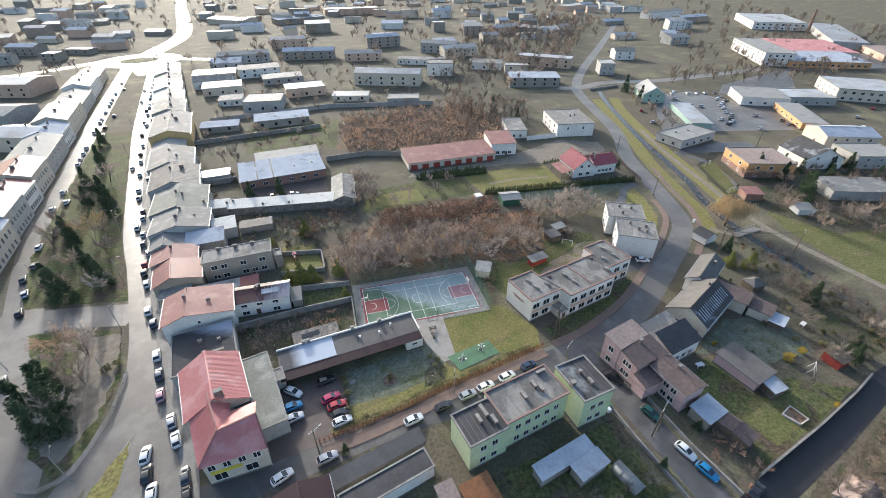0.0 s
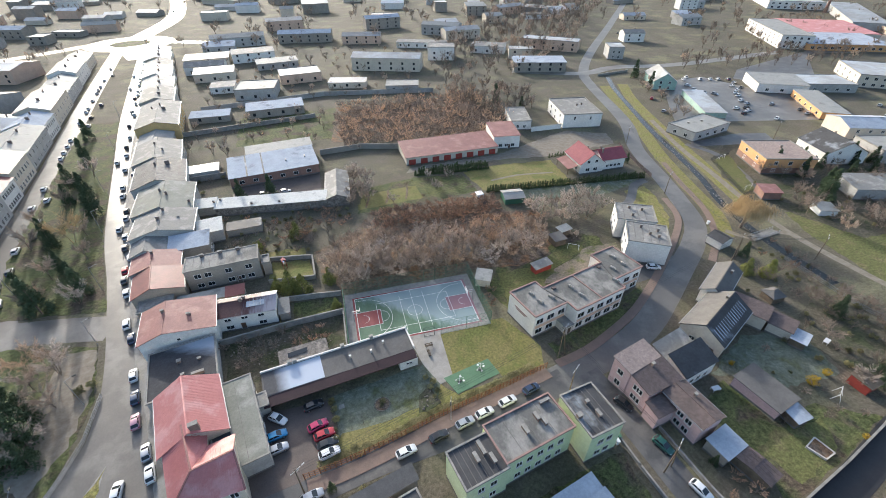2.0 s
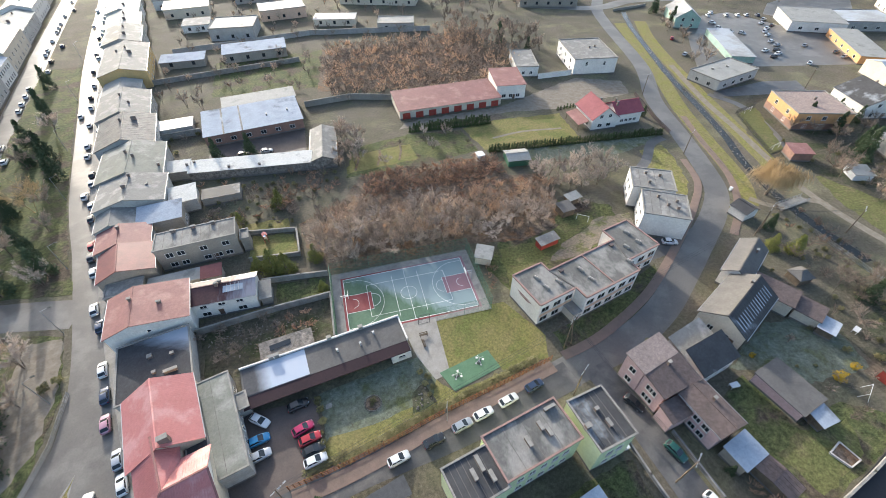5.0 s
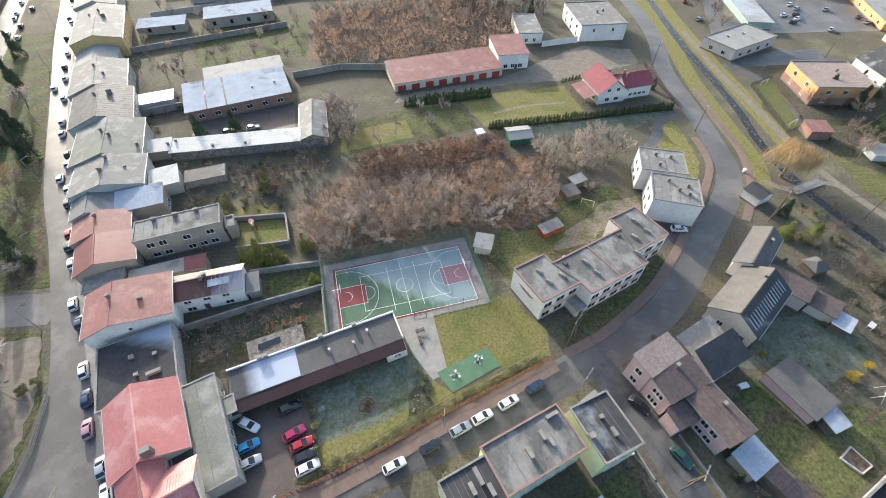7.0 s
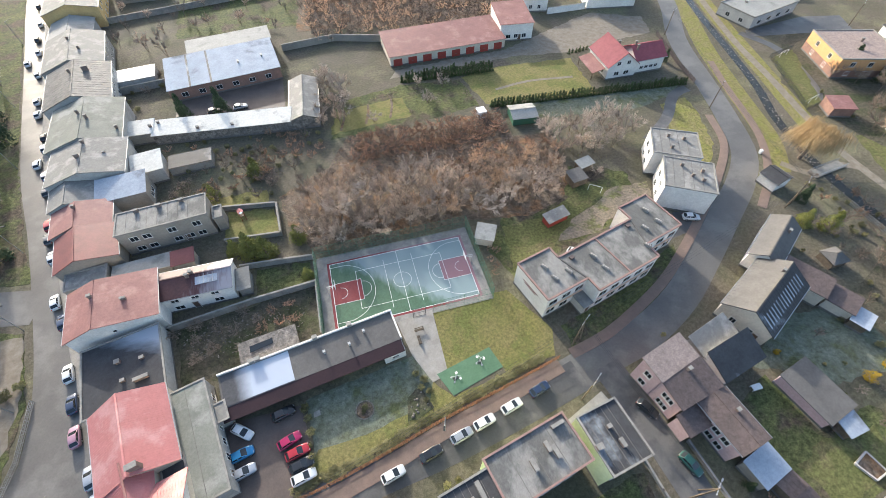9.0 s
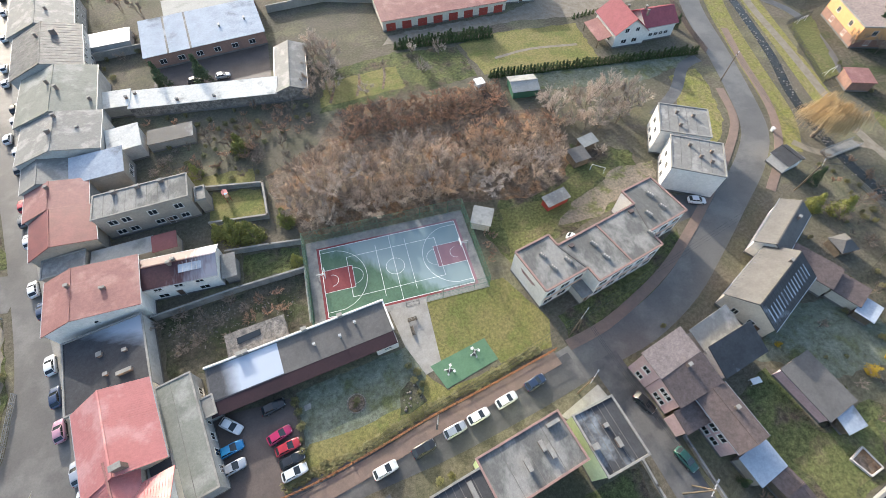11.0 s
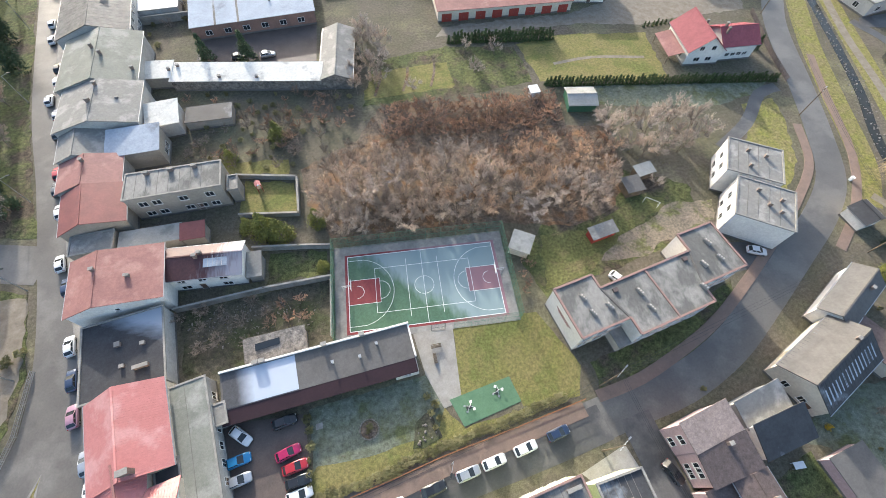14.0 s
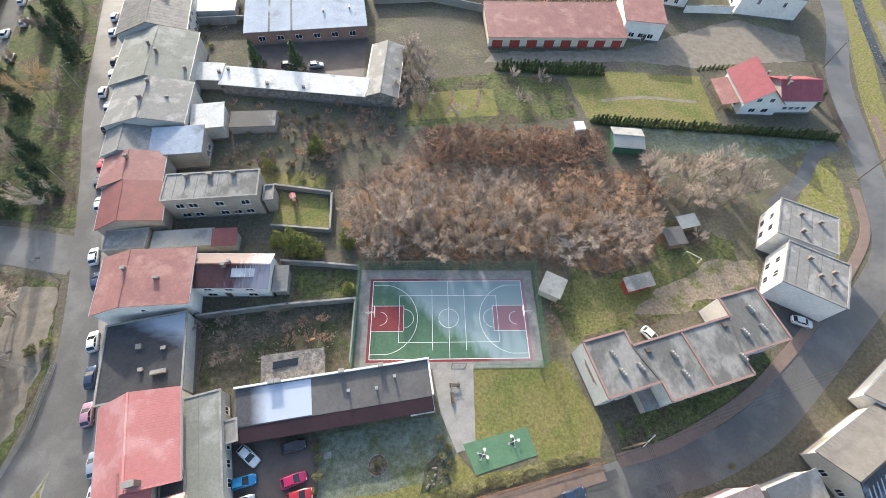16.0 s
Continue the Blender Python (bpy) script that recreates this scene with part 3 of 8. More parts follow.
# ---------- ground, roads, paths ----------
g = Shape()
g.add([(-4000, -2500, 0), (4000, -2500, 0), (4000, 4800, 0), (-4000, 4800, 0)], [(0, 1, 2, 3)])
tagged(part("ground", g, M_ground), "winter grass and bare soil between the houses", "ground", kind="structure")

E_side = [(-31, -70), (-33.5, -45), (-34.6, -31), (-37.5, -20), (-41.5, -8), (-47.3, 7), (-57.4, 38), (-66, 65), (-79.3, 119), (-91, 172), (-108, 250), (-122, 318)]
W_side = [(-50, -70), (-50, -45), (-50, -31), (-51.6, -20), (-51.2, -8), (-53.5, 7), (-62.6, 38), (-71.5, 65), (-85.2, 119), (-98.5, 172), (-115, 250), (-129, 318)]
strip("road_main", curve_points(W_side), curve_points(E_side), 0.03, M_asphalt, "grey asphalt street, wet and shining", "road")
strip("pavement_main", curve_points(E_side), curve_points([(x + 2.6, y) for x, y in E_side]), 0.14, M_paving, "pale concrete pavement beside the street", "pavement")
strip("kerb_main", curve_points([(x - 0.14, y) for x, y in E_side]), curve_points([(x + 0.02, y) for x, y in E_side]), 0.16, M_concrete, "grey concrete kerb", "kerb")
ribbon("road_west", [(-58, -60), (-63.5, -20), (-72, 2), (-79, 18), (-89, 45), (-97, 70), (-105, 110), (-121, 188), (-140, 290), (-149, 340)], 8.5, 0.025, M_asphalt, "grey asphalt side of the square", "road")
ribbon("road_cross", [(-88, 25), (-70, 23), (-56, 20.5)], 8.0, 0.035, M_asphalt, "asphalt cross street between the two carriageways", "road")
ribbon("road_fork", [(-48, -9), (-51, -17), (-54, -26), (-57, -40)], 5.0, 0.032, M_asphalt, "asphalt fork round the grass triangle", "road")
ring_l = [(-149 + 33 * math.cos(i * math.pi / 18), 372 + 30 * math.sin(i * math.pi / 18)) for i in range(37)]
ring_r = [(-149 + 15 * math.cos(i * math.pi / 18), 372 + 13 * math.sin(i * math.pi / 18)) for i in range(37)]
strip("road_roundabout", ring_r, ring_l, 0.04, M_asphalt, "wet asphalt roundabout", "road")
ribbon("road_roundabout_south", [(-126, 312), (-134, 330), (-140, 348)], 16, 0.028, M_asphalt, "wet asphalt mouth of the roundabout", "road")
ribbon("road_out", [(-148, 398), (-145, 520), (-185, 720), (-232, 935), (-280, 1200)], 17, 0.03, M_asphalt, "wet asphalt road leaving the roundabout", "road")
ribbon("road_roundabout_east", [(-122, 372), (-95, 362), (-60, 352)], 9, 0.035, M_asphalt, "wet asphalt side street", "road")
ribbon("road_roundabout_west", [(-178, 372), (-230, 330), (-330, 300)], 12, 0.035, M_asphalt, "wet asphalt side street", "road")

ribbon("road_cars", [(-34, -33), (-15, -30.0), (0, -27.2), (15, -25.4), (30, -22.6), (40, -20.3)], 5.6, 0.03, M_asphalt_dark, "dark asphalt lane with parked cars", "road")
ribbon("road_curve", [(36, -20.6), (45, -18.6), (55, -16.4), (66, -11.4), (76, -4.5), (88, 4.5), (99, 13), (107, 22), (112, 35), (117, 52), (124, 77), (138, 107), (153, 163), (164, 191), (195, 236), (270, 330), (380, 470)], 6.4, 0.028, M_asphalt_mid, "worn grey asphalt road bending past the flats", "road")
ribbon("pavement_curve", [(40, -16.4), (46, -15.2), (52, -13.2), (64, -7.6), (74, -0.8), (86, 8.6), (96, 17.2), (104.3, 26.5), (108, 38)], 2.0, 0.12, M_pave_red, "red paved pavement along the bend", "pavement")
ribbon("pavement_east", [(98, 4.5), (106, 12), (112.5, 21), (117, 31), (121.5, 48), (126, 62)], 2.0, 0.10, M_pave_red, "reddish paved path along the bend", "pavement")
ribbon("road_lane", [(45, -20), (46.5, -28), (48.5, -42), (50, -58), (50, -75)], 5.4, 0.034, M_asphalt_dark, "dark asphalt lane between house plots", "road")
ribbon("road_right", [(50, -59), (62, -55.5), (78, -51.3), (100, -45.0), (125, -41)], 5.0, 0.03, M_asphalt_black, "dark asphalt lane behind the gardens", "road")
ribbon("road_bridge", [(120, 205), (160, 188), (190, 195), (235, 190), (330, 200)], 8, 0.033, M_asphalt, "asphalt street crossing the stream", "road")
ribbon("path_stream", [(151, 104), (142, 72), (137.6, 49), (132, 22.2), (131, 7.7), (133, -8.4), (137, -30)], 2.4, 0.02, M_gravel, "worn grey footpath by the stream", "path")
ribbon("path_to_bridge", [(113, 16), (118, 10.4), (127, 11.5), (132, 8)], 2.0, 0.022, M_gravel, "worn footpath to the footbridge", "path")
ribbon("verge_west", [(110.5, 14), (117, 25), (122.5, 45), (129, 68), (139, 95), (151, 132), (160, 160)], 6.0, 0.016, M_verge, "pale green grass verge by the stream", "grass")
ribbon("verge_east", [(131, 25), (138, 52), (148, 92), (160, 132), (172, 160)], 6.0, 0.014, M_verge, "pale green grass bank by the stream", "grass")
stream = [(122, -12), (121, 10), (124.5, 30), (130.5, 46), (135.5, 64), (143, 94), (152, 122), (162, 152), (172, 176)]
ribbon("water", stream, 2.6, 0.018, M_water, "narrow dark stream in a stony bed", "stream")
patch("lot", [(160, 98), (240, 80), (262, 102), (240, 128), (228, 160), (198, 158), (172, 118)], 0.02, M_asphalt, "grey asphalt car park full of cars", "car park")
patch("lot_works", [(252, 140), (300, 146), (345, 190), (440, 172), (520, 210), (470, 226), (350, 196), (262, 168), (244, 152)], 0.018, M_asphalt_mid, "grey asphalt yard between the works", "yard")
patch("lot_workshop", [(-36, 73), (-6, 72), (-6, 90), (-36, 85)], 0.02, M_yard, "brown earth and setts of a workshop yard", "yard")
patch("yard_kindergarten", [(-21.3, -12.5), (-7.6, -12.6), (-6.5, -24.5), (-11.5, -27.2), (-22, -29), (-24, -24), (-19, -23)], 0.045, M_yard, "brown paved parking yard", "yard")
patch("lawn_frost", [(-7, -12.0), (13, -8.9), (14.8, -14.6), (14, -20.6), (-6, -25)], 0.03, M_lawn_frost, "frosted shaded lawn", "lawn")
patch("lawn_lower", [(-5.6, -20.4), (2, -20.2), (9.0, -19.0), (13.2, -18.2), (14.6, -14.6), (17.4, -18.2), (34.5, -15.4), (14.0, -21.0), (-9.5, -25.8)], 0.05, M_lawn, "sunlit mown lawn", "lawn")
patch("lawn_sun", [(18.2, -0.9), (33.6, -0.6), (38.8, -11), (37, -16.0), (27.5, -16.2), (26.2, -11.2), (17.4, -13.9)], 0.04, M_lawn, "sunlit yellow-green mown lawn", "lawn")
patch("path_court", [(10.9, -1.8), (18.0, -0.9), (17.6, -14.0), (14.6, -14.8), (12.2, -9)], 0.06, M_paving, "pale concrete path to the court", "path")
patch("rubber_mat", [(15.6, -13.6), (26.1, -11.2), (27.3, -15.4), (17.4, -18.0)], 0.075, M_play, "green rubber playground surface", "playground")
patch("lawn_flats", [(36, 2), (62, 9), (72, 12), (74, 24), (60, 30), (40, 18), (33, 10)], 0.02, M_garden, "patchy shaded grass behind the flats", "lawn")
patch("lawn_green", [(36.6, 3.6), (47.4, 6.6), (50, 9), (56, 14), (66, 18.5), (67, 21.5), (58, 20.5), (48.5, 15.5), (38.5, 15.5)], 0.03, M_lawn_green, "fresh green grass behind the flats", "lawn")
patch("bare_earth", [(49, 8.2), (58, 8.0), (62.5, 10.4), (70, 12.5), (76.5, 15.5), (77, 19.5), (68, 19.5), (60, 15.2), (54, 13)], 0.036, M_earth, "trodden bare earth behind the flats", "ground")
patch("verge_flats", [(40.5, -11), (66, -2), (72, 1), (72, -5.2), (55, -13.6), (41, -17)], 0.02, M_garden, "shaded grass strip before the flats", "grass")
patch("verge_bend", [(93, 17.5), (101.5, 27), (106, 40), (106.5, 47), (98, 46), (91, 29)], 0.02, M_verge, "sunlit grass verge in the bend", "grass")
patch("yard_flats", [(72.5, 2), (83, 3.5), (91, 10), (84, 8), (74, 9)], 0.02, M_asphalt_dark, "dark asphalt forecourt by the flats", "yard")
# sunlit band between the shadows, put in as a paler paving patch
patch("lot_lit", [(34, -27), (42, -24), (43.5, -28.5), (41, -34)], 0.045, M_paving, "paved corner with sunlight put into its pale colour", "pavement")
patch("garden_east", [(62, -33), (71, -29), (73, -39), (84, -38), (94, -44), (80, -48), (63, -52), (64, -44)], 0.02, M_garden, "sunlit garden grass behind the houses", "lawn")
patch("garden_frost", [(70, -27), (84, -20), (98, -22), (96, -34), (82, -34)], 0.022, M_lawn_frost, "frosted shaded garden grass", "lawn")
patch("garden_green", [(12, -42), (36, -38), (42, -37), (43, -56), (14, -60)], 0.02, M_garden, "dark shaded yard grass behind the green house", "lawn")
patch("meadow_bank", [(134, -30), (135, -8), (136, 8), (140, 20), (190, -5), (190, -40)], 0.012, M_lawn_green, "sunlit rough grass bank", "grass")
patch("garden_red_house", [(50, 60), (83, 56), (84, 76), (60, 78), (47, 75)], 0.02, M_lawn, "garden lawn beside the red-roofed house", "lawn")
patch("garden_north", [(5, 56), (30, 57), (48, 60), (46, 74), (28, 76), (8, 72)], 0.018, M_garden, "rough garden grass", "lawn")
patch("drive_red_garage", [(26, 80), (66, 82), (84, 80), (118, 84), (121, 95), (104, 103), (80, 93), (66, 87), (28, 84.5)], 0.018, M_gravel, "grey gravel drive before the garages", "drive")
patch("field_north", [(-40, 124), (15, 122), (18, 165), (-42, 160)], 0.012, M_garden, "dull green garden strips", "grass")
patch("wood_floor", [(-8, 30), (-3, 19.5), (2, 18.6), (33, 18.8), (45, 16.5), (54, 19), (59, 24), (61, 30), (62, 43), (52, 44), (52.5, 55.2), (9, 55.4), (3, 45), (-9, 38)], 0.024, M_soil, "brown leaf litter under bare trees", "ground")
patch("wood_floor_north", [(0, 118), (65, 108), (82, 125), (75, 165), (5, 165)], 0.02, M_soil, "brown leaf litter under bare trees", "ground")
patch("park_south", [(-53, 0), (-57, 15), (-78, 19), (-70, 2), (-63, -16), (-56.5, -21.6), (-53.5, -18)], 0.05, M_garden, "park lawn with leaf litter", "grass")
patch("park_gravel", [(-54, 2), (-57, 14), (-64, 14), (-63, -14), (-57, -19), (-54, -10)], 0.07, M_gravel, "pale worn gravel under park trees", "ground")
patch("park_north", [(-59, 27), (-84, 30), (-93, 55), (-101, 100), (-114, 172), (-99, 172), (-86, 119), (-72, 65), (-64, 40)], 0.05, M_garden, "park lawn with conifers", "grass")
patch("park_triangle", [(-46.2, -16), (-50.5, -28), (-50, -38), (-45.8, -26)], 0.07, M_verge, "grass triangle in the street fork", "grass")
patch("roundabout_island", [(-149 + 14 * math.cos(i * math.pi / 12), 372 + 12 * math.sin(i * math.pi / 12)) for i in range(24)], 0.2, M_garden, "planted roundabout island", "grass")

# ---------- sports court ----------
court = thing("sports_court", pose(0, 0, 0), "green and red sports court with white lines, partly frosted", "sports court")
part("concrete_base", Shape().box(-2.6, 30.4, -1.7, 17.4, -0.1, 0.05), M_concrete, court, "grey concrete margin")
part("red_border", Shape().box(-0.55, 28.6, -0.5, 15.45, 0.0, 0.058), M_court_red, court, "dark red painted border")
part("playing_field", Shape().box(0, 28, 0, 15, 0.0, 0.064), M_court, court, "green painted surface with pale frost")
for x0 in (0, 22.2):
    part("key_area", Shape().box(x0, x0 + 5.8, 5.05, 9.95, 0.02, 0.070), M_court_red, court, "dark red key")


def line(pts, w=0.08, closed=False):
    """A painted line as one flat band."""
    pts = list(pts) + ([pts[0]] if closed else [])
    if closed or len(pts) < 6:
        for (x0, y0), (x1, y1) in zip(pts, pts[1:]):
            part("court_line", Shape().beam((x0, y0, 0.0745), (x1, y1, 0.0745), w, 0.008), M_line, court)
        return
    a, b = offset_line(pts, w / 2), offset_line(pts, -w / 2)
    n = len(pts)
    part("court_line", Shape().add([(x, y, 0.0785) for x, y in a] + [(x, y, 0.0785) for x, y in b], [(k, n + k, n + k + 1, k + 1) for k in range(n - 1)]), M_line, court)


def arc(cx, cy, r, a0, a1, n=20):
    return [(cx + r * math.cos(radians(a0 + (a1 - a0) * i / n)), cy + r * math.sin(radians(a0 + (a1 - a0) * i / n))) for i in range(n + 1)]


line([(0, 0), (28, 0), (28, 15), (0, 15)], 0.12, True)
line([(14, 0), (14, 15)])
line(arc(14, 7.5, 1.8, 0, 360, 32))
line([(5, 3), (23, 3), (23, 12), (5, 12)], closed=True)
line([(11, 1.6), (11, 13.4)])
line([(17, 1.6), (17, 13.4)])
for k in (0, 1):
    f = (lambda p: p) if k == 0 else (lambda p: (28 - p[0], p[1]))
    line([f(p) for p in [(0, 5.05), (5.8, 5.05), (5.8, 9.95), (0, 9.95)]])
    line([f(p) for p in arc(5.8, 7.5, 1.8, -90, 90)])
    line([f(p) for p in arc(1.575, 7.5, 1.25, -90, 90)])
    line([f(p) for p in [(0, 0.9), (2.99, 0.9)] + arc(1.575, 7.5, 6.75, -77.8, 77.8, 32) + [(2.99, 14.1), (0, 14.1)]])


def hoop(x, sgn):
    h = thing("basketball_hoop", pose(x, 7.5, 0.05), "white basketball backboard on a steel pole", "basketball hoop", "hoops of the court")
    part("pole", Shape().tube((0, 0, 0), (0, 0, 3.3), 0.09, 0.08, 8), M_metal, h)
    part("arm", Shape().beam((0, 0, 3.2), (sgn * 1.6, 0, 3.3), 0.12).beam((0, 0, 2.4), (sgn * 1.5, 0, 3.1), 0.08), M_metal, h)
    b = part("backboard", Shape().box(sgn * 1.6 - 0.03, sgn * 1.6 + 0.03, -0.9, 0.9, 2.9, 3.95), M_plastic, h)
    part("rim", Shape().add([(sgn * 1.87 + 0.24 * math.cos(i * math.pi / 6) * q, 0.24 * math.sin(i * math.pi / 6) * q, 3.05 + d) for i in range(12) for q, d in ((1, 0), (0.85, 0.03))],
                            [(2 * i, (2 * i + 2) % 24, (2 * i + 3) % 24, 2 * i + 1) for i in range(12)]), M_rust, b)


hoop(-0.7, 1)
hoop(28.7, -1)


def mesh_fence(name, pts, h, label, step=2.6, wires=14, post=0.07, material=None, wire=0.012):
    """Posts, rails and a net of thin wires along a line."""
    f = thing(name, pose(pts[0][0], pts[0][1], 0), label, "fence")
    ox, oy = pts[0]
    material = material or M_greenmetal
    for (x0, y0), (x1, y1) in zip(pts, pts[1:]):
        d = math.hypot(x1 - x0, y1 - y0)
        k = max(1, round(d / step))
        for i in range(k + (1 if (x1, y1) == pts[-1] else 0)):
            t = i / k
            part("post", Shape().tube((0, 0, 0), (0, 0, h + 0.05), post / 2, post / 2, 6), material, f, m=pose(x0 - ox + (x1 - x0) * t, y0 - oy + (y1 - y0) * t, 0))
        for z in (0.12, h / 2, h):
            part("rail", Shape().beam((x0 - ox, y0 - oy, z), (x1 - ox, y1 - oy, z), 0.04), material, f)
        if wires:
            net = Shape()
            n = int(d / 0.22)
            for i in range(n):
                t = i / n
                net.beam((x0 - ox + (x1 - x0) * t, y0 - oy + (y1 - y0) * t, 0.1), (x0 - ox + (x1 - x0) * t, y0 - oy + (y1 - y0) * t, h), wire)
            for i in range(wires):
                z = 0.15 + (h - 0.15) * i / wires
                net.beam((x0 - ox, y0 - oy, z), (x1 - ox, y1 - oy, z), wire)
            part("net", net, material, f)
    return f


mesh_fence("court_fence", [(18.2, -1.6), (30.3, -1.6), (30.3, 17.2), (-2.5, 17.2), (-2.5, -1.6)], 4.0, "tall green wire fence round the court", 3.0)
mesh_fence("court_gate", [(14.2, -1.6), (16.6, -1.6)], 3.0, "dark steel gate of the court", 2.4, 6, 0.1, M_darkmetal)
mesh_fence("park_fence", [(-51.6, 0), (-51.3, -10), (-52.5, -16.5), (-53.8, -21.2), (-55.4, -22.8), (-58.2, -23.9), (-61.4, -23)], 1.1, "white park railing along the kerb", 1.6, 3, 0.1, M_metal, 0.03)

patch("garden_sunny", [(66, -42.5), (73, -40.5), (82, -41), (80, -46.5), (68, -50)], 0.026, M_lawn_green, "sunlit garden lawn", "lawn")
# shade over this garden is put into the dark ground colour
patch("garden_far", [(97, -20), (116, -14), (118, -36), (98, -41)], 0.018, M_scrub, "garden ground with shade put into its dark colour", "lawn")
patch("yard_scrub", [(-27.2, -4.6), (-20.8, -4.4), (-3.4, 0.4), (-3.3, 10.6), (-15, 9.6), (-29.8, 7.3)], 0.018, M_scrub, "dark overgrown ground in the walled yard", "ground")
patch("lawn_cottage", [(-15, 11.3), (-4, 12.2), (-4.2, 17.2), (-14.6, 17.8)], 0.02, M_garden, "green strip behind the cottage", "lawn")
patch("lawn_patch", [(5, 58), (28, 60), (27, 70), (8, 68)], 0.03, M_lawn, "sunlit patch of garden grass", "lawn")
patch("garden_pitch", [(145.8, 58.3), (156.1, 60.9), (143.1, 34.5), (136.3, 32.8)], 0.03, M_lawn_green, "small green football pitch in a garden", "lawn")
for k_, (x_, y_) in enumerate(((8, 59), (15, 60), (22, 61))):
    ribbon("path_bed_" + "abc"[k_], [(x_, y_), (x_ + 1.5, y_ + 5), (x_ + 2, y_ + 9)], 0.7, 0.036, M_soil, "narrow worn garden path", "path")
ribbon("path_garden_red_house", [(55, 66), (66, 67.5), (80, 66)], 1.0, 0.03, M_gravel, "gravel garden path", "path")
ribbon("track_bend", [(86, 33), (96, 40), (104, 49), (110, 51)], 3.0, 0.026, M_asphalt_dark, "short asphalt track off the bend", "path")
patch("field_frost", [(60, 50), (92, 46), (104, 50), (108, 53), (60, 57.5)], 0.022, M_lawn_frost, "frosted grass below the hedge", "grass")

patch("scrub_corner", [(54, -63), (66, -57.5), (80, -54.5), (102, -48), (130, -44), (140, -95), (54, -95)], 0.02, M_scrub, "brown scrub behind the lane", "ground")
patch("gardens_right", [(139, 46), (150, 60), (162, 70), (215, 60), (215, 0), (150, 2), (141, 20)], 0.015, M_scrub, "dark garden ground round the villas", "lawn")
ribbon("path_villa", [(147, 75), (152, 62), (147, 42), (141, 34)], 3.0, 0.025, M_asphalt_dark, "asphalt lane to the villas", "road")
patch("yard_villa", [(148, 72), (186, 66), (190, 76), (176, 79), (150, 76)], 0.028, M_asphalt_dark, "dark asphalt yard", "yard")

patch("lawn_box", [(-21.2, 28.0), (-9.8, 27.0), (-10.3, 34.6), (-20.6, 36.4)], 0.025, M_lawn, "small green lawn inside garden walls", "lawn")
patch("lawn_strip", [(-32, 37.6), (-23, 38.4), (-12, 37.4), (-12, 41.5), (-30, 42.0)], 0.02, M_lawn, "green strip of garden grass", "lawn")
patch("kerb_fork", [(-46.0, -15.8), (-50.7, -28), (-50.2, -38.3), (-45.6, -26)], 0.06, M_concrete, "pale kerb round the grass triangle", "kerb")


# ---------- buildings along the main street ----------
hall = building("red_roof_hall", "two-storey cream corner house with red corrugated metal roof", [(-34.3, -20.2), (-24.0, -17.9), (-27.7, -6.0), (-38.3, -8.2)], 5.8, M_cream, M_red_roof, "gable", 3.0, "y", 0.5, ribs=0.36,
                wins=(("w", 4, (1.2, 4.0), 1.1, 1.4),), chimneys=((0.2, -0.92, 1.6, 1.4, 0.7),), category="house")
# south wing: narrower range, then a cross wing hipped to the street with a gable to the yard
wing = thing("red_roof_wing", pose(-27, -24, 0), "cream wing with hipped red metal roof and yellow sign band", "house")
WX, WY = 27, 24
wing_plan = [(-30.3, -30.0), (-20.6, -29.1), (-23.2, -19.6), (-27.0, -20.6), (-27.9, -17.4), (-34.2, -18.4)]
part("wall", Shape().prism([(x + WX, y + WY) for x, y in wing_plan], 0, 5.9), M_cream, wing)
part("gable_wall", Shape().add([(-20.7 + WX, -29.0 + WY, 5.8), (-23.2 + WX, -19.8 + WY, 5.8), (-22.2 + WX, -24.0 + WY, 8.4), (-20.9 + WX, -29.0 + WY, 5.8), (-23.4 + WX, -19.8 + WY, 5.8), (-22.4 + WX, -24.0 + WY, 8.4)],
                               [(0, 1, 2), (5, 4, 3), (0, 3, 4, 1), (1, 4, 5, 2), (2, 5, 3, 0)]), M_white, wing)
A_, B_, R_ = (-27.8, -25.8, 8.5), (-21.9, -24.0, 8.5), (-30.9, -17.1, 8.5)
for q in ([(-34.7, -18.2, 5.9), (-30.7, -30.5, 5.9), A_, R_], [(-30.7, -30.5, 5.9), (-20.2, -29.5, 5.9), B_, A_], [(-22.8, -19.3, 5.9), (-26.9, -20.4, 6.0), A_, B_], [(-27.0, -20.5, 6.0), (-27.6, -17.0, 6.0), R_, A_]):
    q = [(x + WX, y + WY, z) for x, y, z in q]
    slope = part("roof_slope", Shape().slab(q, 0.14), M_red_roof, wing)
    rb = Shape()
    n_ = int((Vector(q[1]) - Vector(q[0])).length / 0.36)
    e0, e1, r1_, r0_ = [Vector(v) for v in q]
    if n_ > 8:
        for k_ in range(1, n_):
            f_ = k_ / n_
            # ribs run straight up the slope until they meet a hip or the ridge
            d_ = (e1 - e0).normalized()
            foot = e0.lerp(e1, f_)
            a0, a1 = (r0_ - e0).dot(d_), (r1_ - e0).dot(d_)
            pos_ = (foot - e0).dot(d_)
            k0 = 1.0 if a0 <= pos_ <= a1 else (pos_ / a0 if pos_ < a0 else ((e1 - e0).length - pos_) / max(0.01, (e1 - e0).length - a1))
            up_ = (r0_ - e0) - d_ * a0
            rb.beam(foot + Vector((0, 0, 0.005)), foot + up_ * max(0.02, min(1.0, k0)) + Vector((0, 0, 0.005)), 0.07, 0.045)
        tagged(part("ribs", rb, M_red_roof, slope), kind="stuff")
